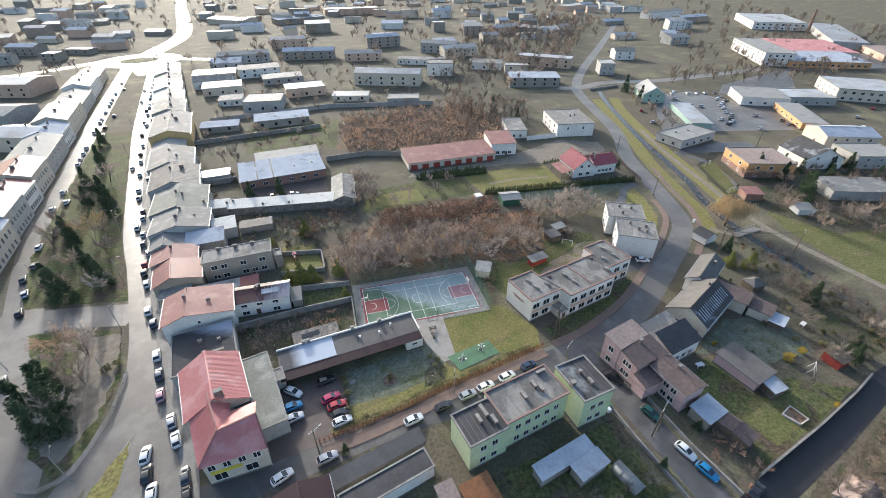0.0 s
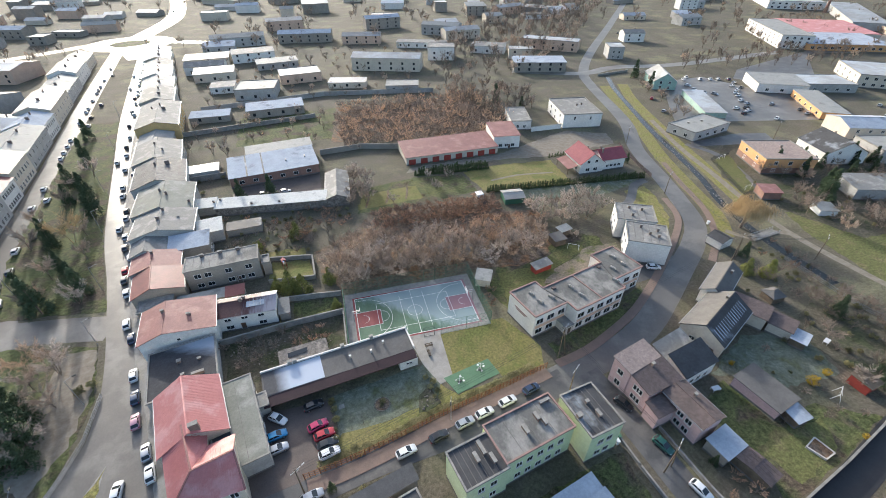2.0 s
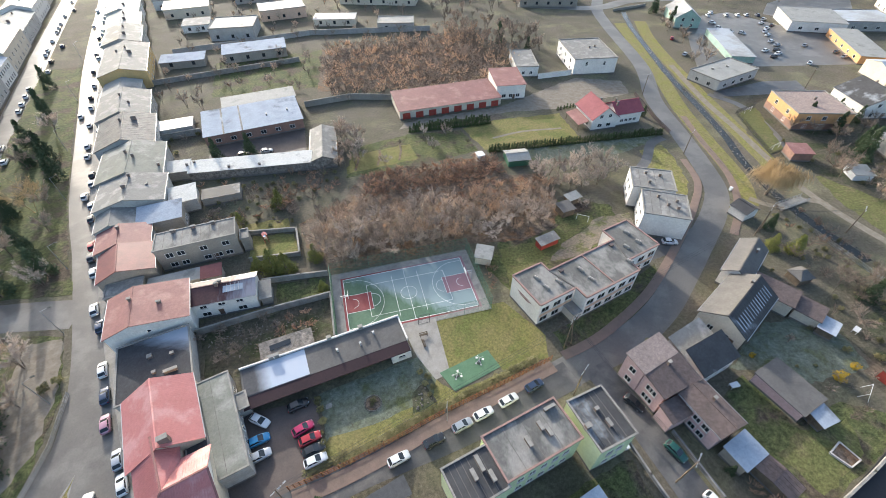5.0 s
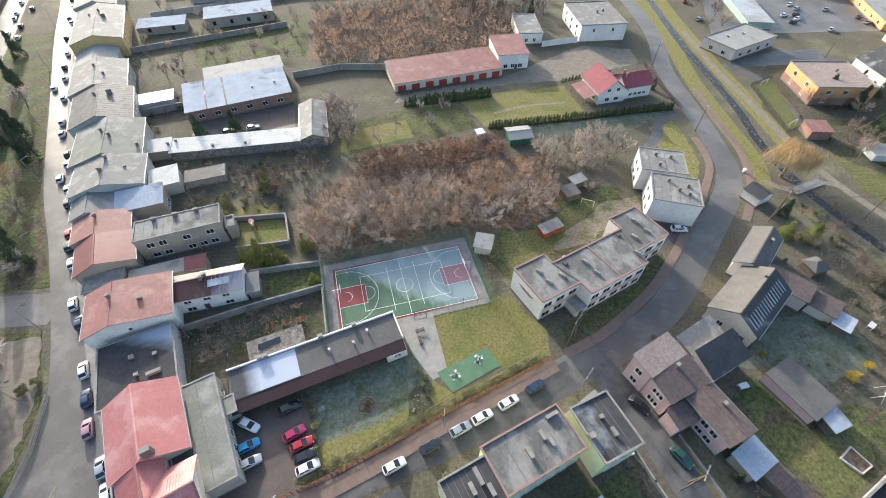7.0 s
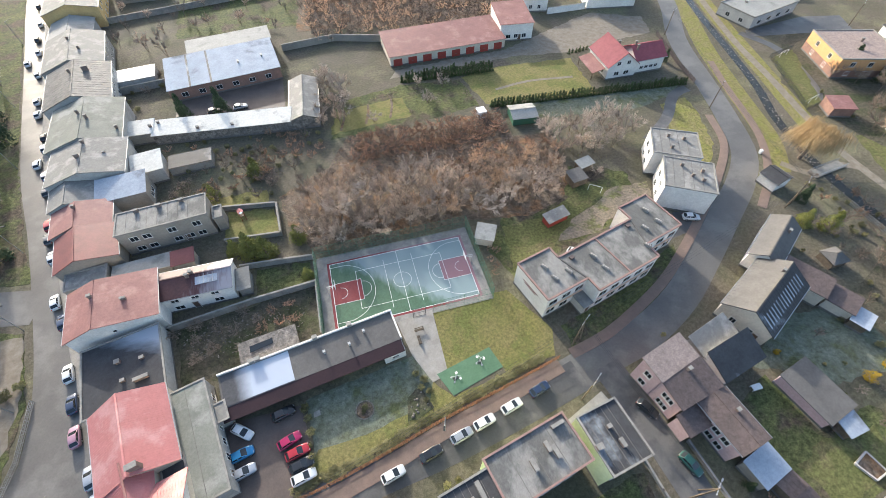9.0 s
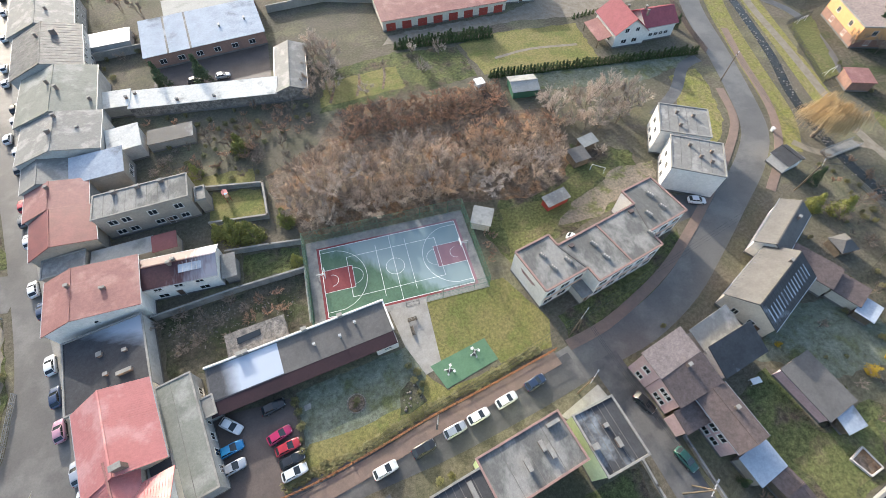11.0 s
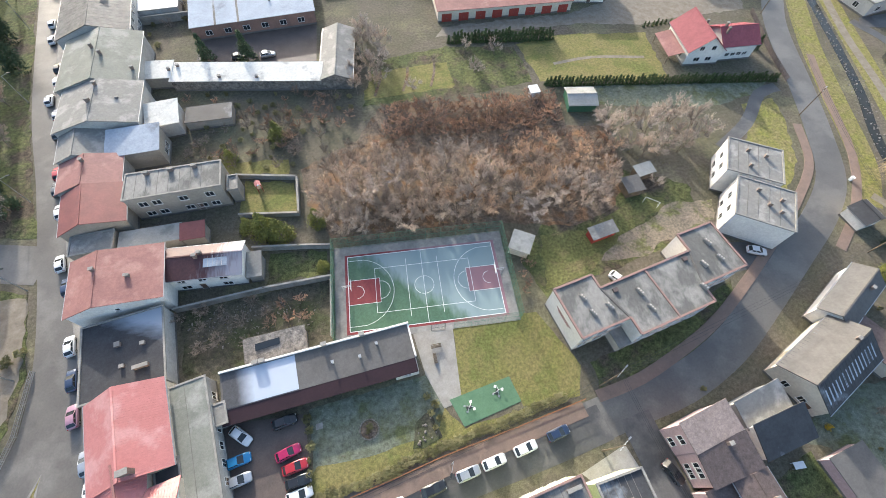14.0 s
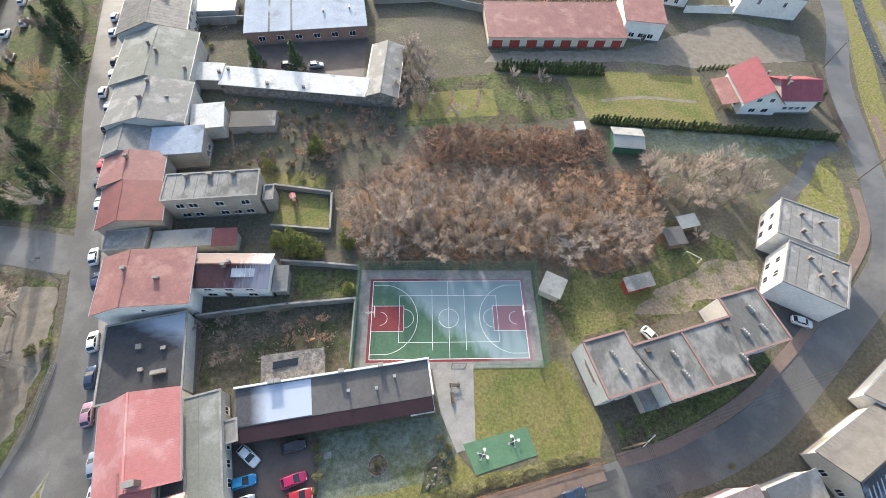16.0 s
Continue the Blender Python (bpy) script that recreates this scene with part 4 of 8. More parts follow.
for a_, b_ in ((A_, B_), (A_, R_), (A_, (-30.7, -30.5, 5.95)), (A_, (-20.2, -29.5, 5.95))):
    if b_[0] == -20.2:
        a_ = B_
    part("ridge_cap", Shape().beam((a_[0] + WX, a_[1] + WY, a_[2] + 0.06), (b_[0] + WX, b_[1] + WY, b_[2] + 0.06), 0.3, 0.1), M_pink_roof, wing)
for f_ in (0.12, 0.36, 0.6, 0.84):
    window(wing, -30.3 + 9.7 * f_ + WX, -30.0 + 0.9 * f_ + WY, 3.9, -84.7, 1.1, 1.3)
for f_ in (0.2, 0.7):
    window(wing, -30.3 + 9.7 * f_ + WX, -30.0 + 0.9 * f_ + WY, 0.9, -84.7, 1.9, 1.7)
for f_ in (0.15, 0.4, 0.65, 0.9):
    for z_ in (1.2, 3.9):
        window(wing, -34.2 + 3.9 * f_ + WX, -18.4 - 11.6 * f_ + WY, z_, 198.6, 1.1, 1.4)
part("sign_band", Shape().box(-2.4, 2.4, -0.06, 0.06, 2.75, 3.5), M_yellowpaint, wing, "yellow sign band", m=pose(-27.2 + WX, -29.78 + WY, 0, 0, 0, 5.3))
part("plinth", Shape().prism([(x * 1.004 + WX, y * 1.002 + WY) for x, y in wing_plan], 0, 0.45), M_plinth, wing)
building("yard_link", "dark flat roof of a low link between the ranges", [(-26.8, -20.2), (-23.4, -19.2), (-24.4, -16.9), (-27.4, -17.4)], 4.4, M_greywhite, M_felt_dark, parapet=0.1)

building("flat_annex", "long flat-roofed annex with mossy grey felt", [(-22.6, -24.2), (-17.2, -23.9), (-22.2, -6.0), (-27.4, -6.4)], 4.2, M_greywhite, M_felt_green, seams=2.2, wins=(("e", 6, (1.2,), 1.1, 1.3),), doors=(("e", -0.7),), parapet=0.1)
building("entrance_porch", "small flat-roofed porch of the annex", [(-20.3, -13.2), (-18.4, -12.6), (-19.2, -9.6), (-21.0, -10.0)], 3.0, M_greywhite, M_felt, parapet=0.1)
building("dark_flat_house", "low house with dark bitumen flat roof and frost patches", [(-39.8, -7.0), (-27.4, -5.6), (-31.0, 6.9), (-43.3, 5.3)], 4.0, M_greywhite, M_bitumen_frost, wins=(("w", 3, (1.2,), 1.2, 1.4),), chimneys=((-0.1, 0.25, 0.6, 0.7, 0.7), (0.0, -0.35, 0.5), (0.5, 0.1, 0.5), (0.45, -0.5, 0.7, 2.2, 0.5)), parapet=0.2)
building("pink_roof_house", "white house with shallow faded pink sheet roof", [(-43.8, 6.9), (-30.0, 8.3), (-31.6, 18.2), (-47.3, 17.0)], 5.8, M_white, M_pink_roof, "gable", 1.7, "y", 0.66, wins=(("w", 4, (1.0, 3.6), 1.1, 1.3), ("s", 1, (4.4,), 0.6, 0.6)), chimneys=((-0.35, 0.3, 0.9), (0.3, -0.1, 0.7, 0.35, 0.35), (0.36, -0.1, 0.7, 0.35, 0.35)), category="house")
white_house = building("white_cottage", "white two-storey cottage with dark patched roof", [(-32.0, 12.2), (-17.6, 11.6), (-18.4, 18.3), (-31.6, 18.0)], 4.6, M_white, M_cottage_roof, "gable", 1.0, "x", 0.62, wins=(("s", 3, (0.8,), 1.6, 1.0, (1,)), ("s", 3, (3.2,), 1.3, 0.7)), doors=(("s", -0.1),), chimneys=((-0.1, 0.1, 1.1), (0.0, 0.3, 1.0)), category="house")
part("roof_light", Shape().slab([(0.6, -1.6, 5.24), (4.6, -1.6, 5.24), (4.6, 0.4, 5.62), (0.6, 0.4, 5.62)], 0.08), M_frost_roof, white_house, "frosted glazed roof panel")
for q in (1.4, 2.2, 3.0, 3.8):
    part("glazing_bar", Shape().beam((q, -1.6, 5.26), (q, 0.4, 5.64), 0.06, 0.05), M_trim, white_house)
building("side_porch", "small lean-to at the end of the cottage", [(-17.4, 12.2), (-15.2, 12.0), (-15.6, 16.5), (-17.6, 16.6)], 2.6, M_grey_wall, M_felt, "shed", 0.5)
building("grey_house", "grey-brown two-storey house with flat felt roof", [(-40.0, 29.0), (-22.4, 30.4), (-23.5, 36.6), (-41.0, 35.2)], 6.4, M_grey_wall, M_felt_patchy, wins=(("s", 6, (1.0,), 1.5, 1.1, (2,)), ("s", 6, (3.9,), 1.5, 1.2, (2, 4))), doors=(("s", 0.35),), chimneys=((-0.55, 0.75, 0.8, 0.9, 0.5), (-0.05, 0.75, 0.8, 0.9, 0.5), (0.45, 0.75, 0.8, 0.9, 0.5)), parapet=0.15, seams=2.0, category="house")
building("balcony_annex", "small stair annex at the end of the grey house", [(-22.2, 31), (-20.4, 31.1), (-20.8, 34.6), (-22.6, 34.5)], 4.0, M_grey_wall, M_felt, parapet=0.3)
building("maroon_house", "house with maroon sheet gable roof", [(-50.6, 24.2), (-40.0, 25.6), (-42.0, 34.6), (-53.6, 32.8)], 4.6, M_grey_wall, M_maroon_roof, "gable", 1.9, "y", 0.6, wins=(("w", 3, (1.2,), 1.2, 1.4),), category="house")
building("grey_lean_to", "low shed with grey felt roof", [(-49.0, 20.0), (-42.0, 20.4), (-42.6, 24.6), (-50.2, 24.0)], 3.4, M_grey_wall, M_felt, parapet=0.12)
building("long_shed", "long shed with pale concrete roof", [(-41.2, 20.6), (-30.5, 21.6), (-30.9, 25.0), (-41.9, 24.4)], 2.8, M_grey_wall, M_pale_roof, parapet=0.0)
building("brown_shed", "small brown-roofed shed beside the cottage", [(-30.2, 21.4), (-26.2, 21.6), (-26.5, 24.6), (-30.5, 24.4)], 2.8, M_grey_wall, M_maroon_roof, "shed", 0.5)
building("rose_house", "house with faded pink and red sheet roof", [(-53.8, 33.4), (-42.6, 35.2), (-44.0, 42.0), (-55.6, 41.0)], 4.8, M_greywhite, M_pink_roof, "gable", 1.6, "y", 0.55, wins=(("w", 3, (1.2,), 1.2, 1.4),), chimneys=((-0.1, 0.5, 0.9),), category="house")
building("blue_roof_house", "house with frosted blue-white flat roof", [(-46.0, 42.2), (-36.2, 42.6), (-38.4, 48.4), (-48.6, 48.8)], 5.0, M_grey_wall, M_frost_roof, "shed", 0.7, wins=(("e", 2, (1.2,), 1.1, 1.3),), category="house")
building("felt_house", "street house with dark felt roof", [(-55.8, 41.8), (-46.2, 42.4), (-48.8, 49.0), (-57.8, 48.6)], 5.0, M_greywhite, M_felt, "gable", 1.4, "y", 0.6, wins=(("w", 3, (1.0,), 1.2, 1.4),), category="house")
building("grey_gable_house", "grey house with patched pale felt gable roof", [(-57.2, 49.0), (-41.6, 50.0), (-43.6, 61.8), (-60.2, 61.8)], 6.0, M_greywhite, M_felt, "gable", 2.0, "y", 0.52, wins=(("w", 4, (1.0, 3.7), 1.1, 1.4), ("s", 3, (3.6,), 1.0, 1.2)), chimneys=((-0.02, 0.7, 1.0), (-0.1, -0.1, 1.1, 0.9, 0.5), (0.5, 0.1, 0.4)), category="house")
building("back_annex", "low annex with pale roof", [(-41.2, 50.4), (-34.4, 51.2), (-36.2, 57.4), (-42.4, 57.0)], 4.0, M_greywhite, M_white_roof, "shed", 0.6)
building("garden_shed_row", "row of low sheds with frosted felt roof", [(-33.8, 52.4), (-24.2, 53.2), (-24.8, 57.6), (-35.0, 57.6)], 2.4, M_grey_wall, M_felt_dark, parapet=0.0)
building("green_grey_house", "large house with green-grey sheet gable roof", [(-60.4, 62.4), (-43.8, 62.6), (-47.4, 80.2), (-64.0, 79.8)], 6.0, M_greywhite, M_felt_green, "gable", 2.2, "y", 0.5, wins=(("w", 5, (1.0, 3.7), 1.1, 1.4),), chimneys=((-0.1, 0.2, 1.2), (0.15, -0.1, 1.2), (0.9, -0.6, 1.0)), category="house")
building("tile_house", "old house with grey tiled roof and pale gable", [(-65.4, 80.6), (-49.8, 82.0), (-53.8, 101.0), (-70.4, 99.6)], 6.0, M_greywhite, M_tile, "gable", 2.6, "y", 0.5, ribs=1.2, wins=(("e", 5, (1.0, 3.8), 1.1, 1.4), ("w", 5, (1.0, 3.8), 1.1, 1.4), ("s", 2, (4.4,), 0.5, 0.7)), chimneys=((-0.1, 0.3, 1.2), (0.35, 0.4, 1.4, 1.4, 0.6)), category="house")
building("grey_roof_house", "street house with grey felt gable roof", [(-71.0, 101.0), (-54.6, 101.8), (-59.8, 121.5), (-75.6, 120.5)], 6.0, M_greywhite, M_felt, "gable", 2.4, "y", 0.5, wins=(("e", 4, (1.0, 3.8), 1.1, 1.4), ("w", 5, (1.0, 3.8), 1.1, 1.4)), chimneys=((-0.05, 0.3, 1.0), (0.3, -0.3, 1.0)), category="house")
building("ochre_house", "house with windowless ochre gable wall and grey roof", [(-79.6, 139.6), (-62.6, 137.0), (-70.0, 172.0), (-86.5, 170.5)], 7.0, M_yellowwall, M_felt, "gable", 2.2, "y", 0.5, wins=(("w", 7, (1.0, 4.3), 1.1, 1.5), ("e", 6, (1.0, 4.3), 1.1, 1.5)), chimneys=((0.1, 0.4, 1.2), (0.3, 0.1, 1.3, 1.4, 0.6), (-0.3, 0.3, 1.0)), category="house")
building("low_row_house", "low street house with grey roof", [(-75.8, 122.6), (-63.0, 122.6), (-66.5, 136.4), (-79.0, 137.0)], 4.5, M_greywhite, M_pale_roof, "gable", 1.8, "y", 0.5, wins=(("w", 4, (1.0,), 1.1, 1.4),), category="house")
for i, (y0, y1, hh) in enumerate([(173.5, 197, 7.5), (198, 222, 7), (223, 246, 7.5), (247, 268, 6.5), (269, 292, 7), (293, 312, 6.5)]):
    x0, x1 = -86.5 - (y0 - 172) * 0.235, -86.5 - (y1 - 172) * 0.235
    building("street_house", "terraced street house with pale weathered roof and chimneys", [(x0, y0), (x0 + 15, y0), (x1 + 15, y1), (x1, y1)], hh, (M_greywhite, M_cream, M_white)[i % 3], (M_felt, M_pale_roof, M_far_roof)[i % 3], "gable", 2.0, "y", 0.5,
             wins=(("w", 5, (1.0, 4.2), 1.1, 1.5), ("e", 4, (1.0, 4.2), 1.1, 1.5), ("s", 2, (4.2,), 1.0, 1.3)), chimneys=((0.1, 0.4, 1.2), (0.2, -0.4, 1.2, 1.2, 0.6)), category="house", group="street terrace")
for i, (y0, y1, hh, rm) in enumerate([(47, 66, 8, M_frost_roof), (67, 84, 8, M_far_roof), (85, 98, 8.5, M_maroon_roof), (99, 118, 8, M_maroon_roof), (119, 150, 8, M_pale_roof), (151, 168, 7.5, M_frost_roof), (169, 205, 8, M_far_roof), (206, 240, 8, M_pale_roof), (241, 275, 8, M_far_roof), (276, 305, 7.5, M_pale_roof)]):
    x0, x1 = -96.5 - (y0 - 47) * 0.215, -96.5 - (y1 - 47) * 0.215
    building("square_house", "two-storey terraced house facing the square", [(x0 - 14, y0 - 1), (x0, y0), (x1, y1), (x1 - 14, y1 - 1)], hh + (0.0, 0.9, -1.2, 0.5, -0.6)[i % 5], (M_cream, M_greywhite, M_white)[i % 3], rm, "gable", 2.2, "y", 0.5,
             wins=(("e", 6, (1.0, 4.6), 1.1, 1.6), ("s", 2, (4.4,), 1.0, 1.3)), chimneys=((0.1, 0.4, 1.2), (0.2, -0.4, 1.2, 1.2, 0.6)), category="house", group="houses of the square")

# ---------- behind the street ----------
building("l_building", "long low outbuilding with pale sheet roof", [(-39.0, 66.4), (-4.4, 62.4), (-4.0, 68.4), (-39.0, 71.6)], 3.0, M_stonewall, M_white_roof, "shed", 0.5, chimneys=((-0.95, 0.6, 0.7), (-0.35, -0.7, 0.8), (0.15, -0.7, 0.6)))
building("l_building_wing", "wing of the outbuilding with grey gable roof", [(-4.4, 62.0), (2.8, 63.2), (4.4, 81.4), (-3.6, 82.6)], 3.0, M_stonewall, M_felt, "gable", 1.4, "y", 0.5)
building("pale_store", "low outbuilding with pale roof", [(-46.6, 67.6), (-39.4, 67.2), (-39.4, 72.4), (-46.8, 72.8)], 3.2, M_grey_wall, M_white_roof, "shed", 0.5, chimneys=((0.9, -0.2, 0.8),))
building("workshop", "brick workshop with frosted blue-white sheet roof", [(-36.8, 85.2), (-5.8, 89.4), (-8.2, 106.0), (-39.6, 101.6)], 3.8, M_brick, M_frost_roof, "shed", 0.9, wins=(("s", 6, (1.2,), 1.6, 1.2),), vents=((0.3, -0.2), (0.75, -0.1)))
wk = building("workshop_store", "rear range of the workshop with pale green roof", [(-32.8, 103.2), (-8.0, 106.6), (-8.6, 114.6), (-33.6, 110.8)], 4.4, M_brick, M_pale_roof, "shed", 0.4)
for q in (-9.6, -3.8):
    part("roof_joint", Shape().slab([(q - 0.25, -8.8, 3.92), (q + 0.25, -8.8, 3.92), (q + 0.25, 8.4, 4.9), (q - 0.25, 8.4, 4.9)], 0.06), M_felt_dark, bpy.data.objects["workshop"])
building("white_shed", "low shed with white frosted roof", [(-53, 95.5), (-42, 96.5), (-43.5, 103.0), (-54.0, 102.4)], 2.8, M_greywhite, M_plastic, parapet=0.0)
building("red_garage_row", "long cream garage row with pink-red sheet roof", [(26.2, 86.0), (65.0, 88.4), (66.0, 102.6), (28.0, 101.2)], 3.2, M_cream, M_pink_roof, "shed", 0.9)
garage_row = bpy.data.objects["red_garage_row"]
_, _, gL, gW, _ = rect([(26.2, 86.0), (65.0, 88.4), (66.0, 102.6), (28.0, 101.2)])
for i in range(8):
    gx = -gL / 2 + gL * (i + 0.5) / 8
    gd = part("garage_door", Shape().box(gx - 1.4, gx + 1.4, -gW / 2 - 0.06, -gW / 2 + 0.02, 0.05, 2.3), M_redwood, garage_row, "red garage door")
    part("door_handle", Shape().box(gx - 0.2, gx + 0.2, -gW / 2 - 0.1, -gW / 2 - 0.06, 1.0, 1.08), M_plinth, gd)
building("red_roof_block", "grey two-storey block with pink-red roof", [(65.6, 91.6), (76.0, 91.2), (79.0, 105.8), (67.4, 106.6)], 5.6, M_white, M_pink_roof, "shed", 0.5, wins=(("s", 3, (1.0,), 1.4, 1.2),), doors=(("s", 0.2),))
building("white_cube_house", "white flat-roofed two-storey house", [(103.6, 105.0), (120.8, 103.4), (127.6, 127.4), (108.6, 126.0)], 6.4, M_white, M_felt, wins=(("s", 2, (3.8,), 0.8, 1.4), ("w", 3, (1.0, 3.8), 1.3, 1.3)), chimneys=((0.1, 0.0, 1.0), (0.4, 0.1, 1.0)), category="house")
building("white_low_house", "low white house with grey roof", [(80.4, 109.4), (89.4, 108.6), (94.2, 127.0), (85.0, 127.6)], 4.2, M_white, M_felt, wins=(("s", 2, (1.2,), 1.0, 1.2),), category="house")
part_wall = thing("garden_wall", pose(96, 106, 0), "long white garden wall", "wall")
part("wall", Shape().box(-7, 8, -0.15, 0.15, 0, 2.2), M_white, part_wall)
part("coping", Shape().box(-7, 8, -0.22, 0.22, 2.2, 2.28), M_concrete, part_wall)
rh = building("crimson_roof_house", "white two-storey house with steep crimson tiled roof", [(88.4, 61.2), (97.8, 61.6), (98.4, 73.4), (89.0, 73.0)], 4.4, M_white, M_crimson, "gable", 3.6, "y", 0.5, ribs=0.4, over=0.5, wins=(("s", 2, (4.3,), 1.1, 1.1), ("s", 2, (1.2,), 1.5, 1.1), ("w", 3, (1.0,), 1.1, 1.2)), chimneys=((0.2, 0.1, 1.0),), category="house")
building("crimson_roof_wing", "white wing with crimson tiled roof and chimneys", [(98.0, 62.0), (107.8, 62.6), (107.9, 71.0), (98.4, 70.4)], 4.6, M_white, M_crimson, "gable", 2.4, "x", 0.5, ribs=0.4, over=0.5, wins=(("s", 4, (1.4,), 1.1, 0.9), ("e", 2, (1.0, 3.0), 1.0, 1.1)), chimneys=((-0.8, 0.0, 1.2), (-0.8, -0.35, 1.6)), category="house")
part("porch_roof", Shape().slab([(-9.2, -5.0, 2.5), (-5.2, -5.0, 3.4), (-5.2, 4.6, 3.4), (-9.2, 4.6, 2.5)], 0.12), M_pink_roof, rh)
for py in (-4.6, 4.2):
    part("post", Shape().box(-9.0, -8.8, py - 0.1, py + 0.1, 0, 2.5), M_wood, rh)

# ---------- kindergarten bungalow ----------
bung = building("bungalow", "long low building with grey felt and frosted roof", [(-18.6, -10.6), (10.6, -6.9), (10.2, -0.6), (-20.9, -5.4)], 2.9, M_cream, M_felt_mid, "shed", 0.35, over=0.1, wins=(("s", 9, (1.0,), 1.6, 1.3),))
part("frost_sheet", Shape().slab([(-15.0, -2.9, 3.10), (-3.6, -2.9, 3.10), (-3.6, 2.6, 3.40), (-15.0, 2.6, 3.40)], 0.03), M_bungalow_frost, bung, "frosted blue-white roof section")
part("canopy", Shape().slab([(-15.5, -5.3, 2.66), (15.2, -5.3, 2.66), (15.2, -2.95, 3.0), (-15.5, -2.95, 3.0)], 0.12), M_dkmaroon, bung, "dark maroon sheet canopy")
part("white_parapet", Shape().box(-15.4, 15.5, 2.75, 3.05, 2.6, 3.75).box(15.2, 15.5, -2.9, 2.75, 2.6, 3.5), M_white, bung, "white parapet wall")
part("end_room", Shape().box(11.4, 15.3, -5.1, -2.96, 0, 2.45), M_white, bung, "white end room")
window(bung, 13.4, -5.1, 1.2, -90, 1.2, 0.5)
for q in (-9.6, -8.6, 1.3, 7.6):
    chimney(bung, q, 2.9, 3.2, 4.3, 0.8, 0.5, M_concrete)
for q, w in ((2.2, -0.3), (6.6, -0.6), (9.6, 0.8)):
    vent(bung, q, w, 3.15, 0.3, 0.7)
ruin = building("ruined_shed", "ruined shed with a broken grey roof", [(-16.6, -4.2), (-7.0, -3.0), (-7.4, 1.2), (-16.8, -0.2)], 2.4, M_stonewall, M_stonewall, "shed", 0.4, plinth=False)
# the hole is not cut: a dark sheet stands in for its shade
part("roof_hole", Shape().slab([(-3.2, -0.2, 2.83), (0.8, 0.1, 2.86), (0.8, 1.2, 2.97), (-3.2, 1.0, 2.95)], 0.02), M_glass, ruin, "dark sheet for the shade inside the roof hole")

# ---------- flats ----------
def stepped_flats():
    """The stepped block: walls on one outline, felt roof, edge flashing, two low cross walls, windows side by side."""
    P = [(37.8, -8.3), (46.8, -5.9), (47.6, -8.9), (62.2, -5.0), (61.4, -1.8), (70.9, 0.8), (68.4, 10.2), (61.0, 8.3), (61.9, 4.9), (43.4, -0.1), (42.7, 2.5), (35.4, 0.6)]
    ox, oy, h = 53.0, 0.0, 6.7
    P = [(x - ox, y - oy) for x, y in P]
    e = thing("apartment_block", pose(ox, oy, 0), "stepped white two-storey block with patchy grey felt roof", "apartment block")
    part("wall", Shape().prism(P, 0, h), M_white, e)
    part("roof", Shape().prism(P, h, h + 0.1), M_felt_patchy, e)
    n = len(P)
    for k in range(n):
        (x0, y0), (x1, y1) = P[k], P[(k + 1) % n]
        part("edge_flashing", Shape().beam((x0, y0, h + 0.13), (x1, y1, h + 0.13), 0.36, 0.32), M_trim_red, e)
        part("plinth", Shape().beam((x0, y0, 0.25), (x1, y1, 0.25), 0.1, 0.5), M_plinth, e)
    for (x0, y0), (x1, y1) in (((52.3, 2.2), (55.0, -6.7)), ((43.5, -0.3), (46.6, -5.8)), ((61.8, 4.8), (61.5, -1.7))):
        part("cross_wall", Shape().beam((x0 - ox, y0 - oy, h + 0.13), (x1 - ox, y1 - oy, h + 0.13), 0.3, 0.2 + 0.12 * (x0 > 50 and x0 < 60)), M_trim_red if 50 < x0 < 60 else M_felt_mid, e)
    for k, cnt, w in ((0, 3, 1.9), (2, 5, 1.9), (4, 3, 1.9), (5, 3, 1.5), (8, 6, 1.6), (6, 2, 1.5)):
        (x0, y0), (x1, y1) = P[k], P[k + 1]
        d = math.hypot(x1 - x0, y1 - y0)
        a = math.degrees(math.atan2(y1 - y0, x1 - x0)) - 90
        band = Shape().beam((x0 + (x1 - x0) * 0.04, y0 + (y1 - y0) * 0.04, 3.05), (x0 + (x1 - x0) * 0.96, y0 + (y1 - y0) * 0.96, 3.05), 0.1, 0.9)
        part("wall_band", band, M_peach, e, "peach band between the storeys")
        for i in range(cnt):
            f = (i + 0.5) / cnt
            for z in (0.95, 3.95):
                window(e, x0 + (x1 - x0) * f, y0 + (y1 - y0) * f, z, a, w, 1.45)
    for x, y, dark in ((39.9, -1.6, 0), (40.8, -4.4, 0), (43.9, -3.6, 0), (49.9, -1.7, 0), (50.8, -4.8, 0), (63.2, 1.9, 0), (65.8, 6.1, 0), (66.7, 2.7, 0), (61.3, -2.3, 0)):
        v = part("vent_block", Shape().box(-0.26, 0.26, -0.75, 0.75, 0, 0.6), M_concrete, e, m=pose(x - ox, y - oy, h + 0.08, 0, 0, 30))
        for q in (-0.45, 0.0, 0.45):
            part("flue_pot", Shape().tube((0, q, 0.6), (0, q, 0.78), 0.12, 0.1, 8), M_trim, v)
    for x, y in ((60.2, 3.3), (45.8, -0.9)):
        part("roof_hatch", Shape().box(-0.45, 0.45, -0.35, 0.35, 0, 0.4), M_dkbrown_roof, e, m=pose(x - ox, y - oy, h + 0.08, 0, 0, 15))
    # red writing too small to read, as bars on the end wall
    for z, f0, f1 in ((4.55, 0.25, 0.72), (4.1, 0.3, 0.66)):
        (x0, y0), (x1, y1) = P[11], P[0]
        part("sign_bar", Shape().beam((x0 + (x1 - x0) * f0, y0 + (y1 - y0) * f0, z), (x0 + (x1 - x0) * f1, y0 + (y1 - y0) * f1, z), 0.06, 0.26), M_maroon_roof, e, "red lettering bars on the end wall")
    return e


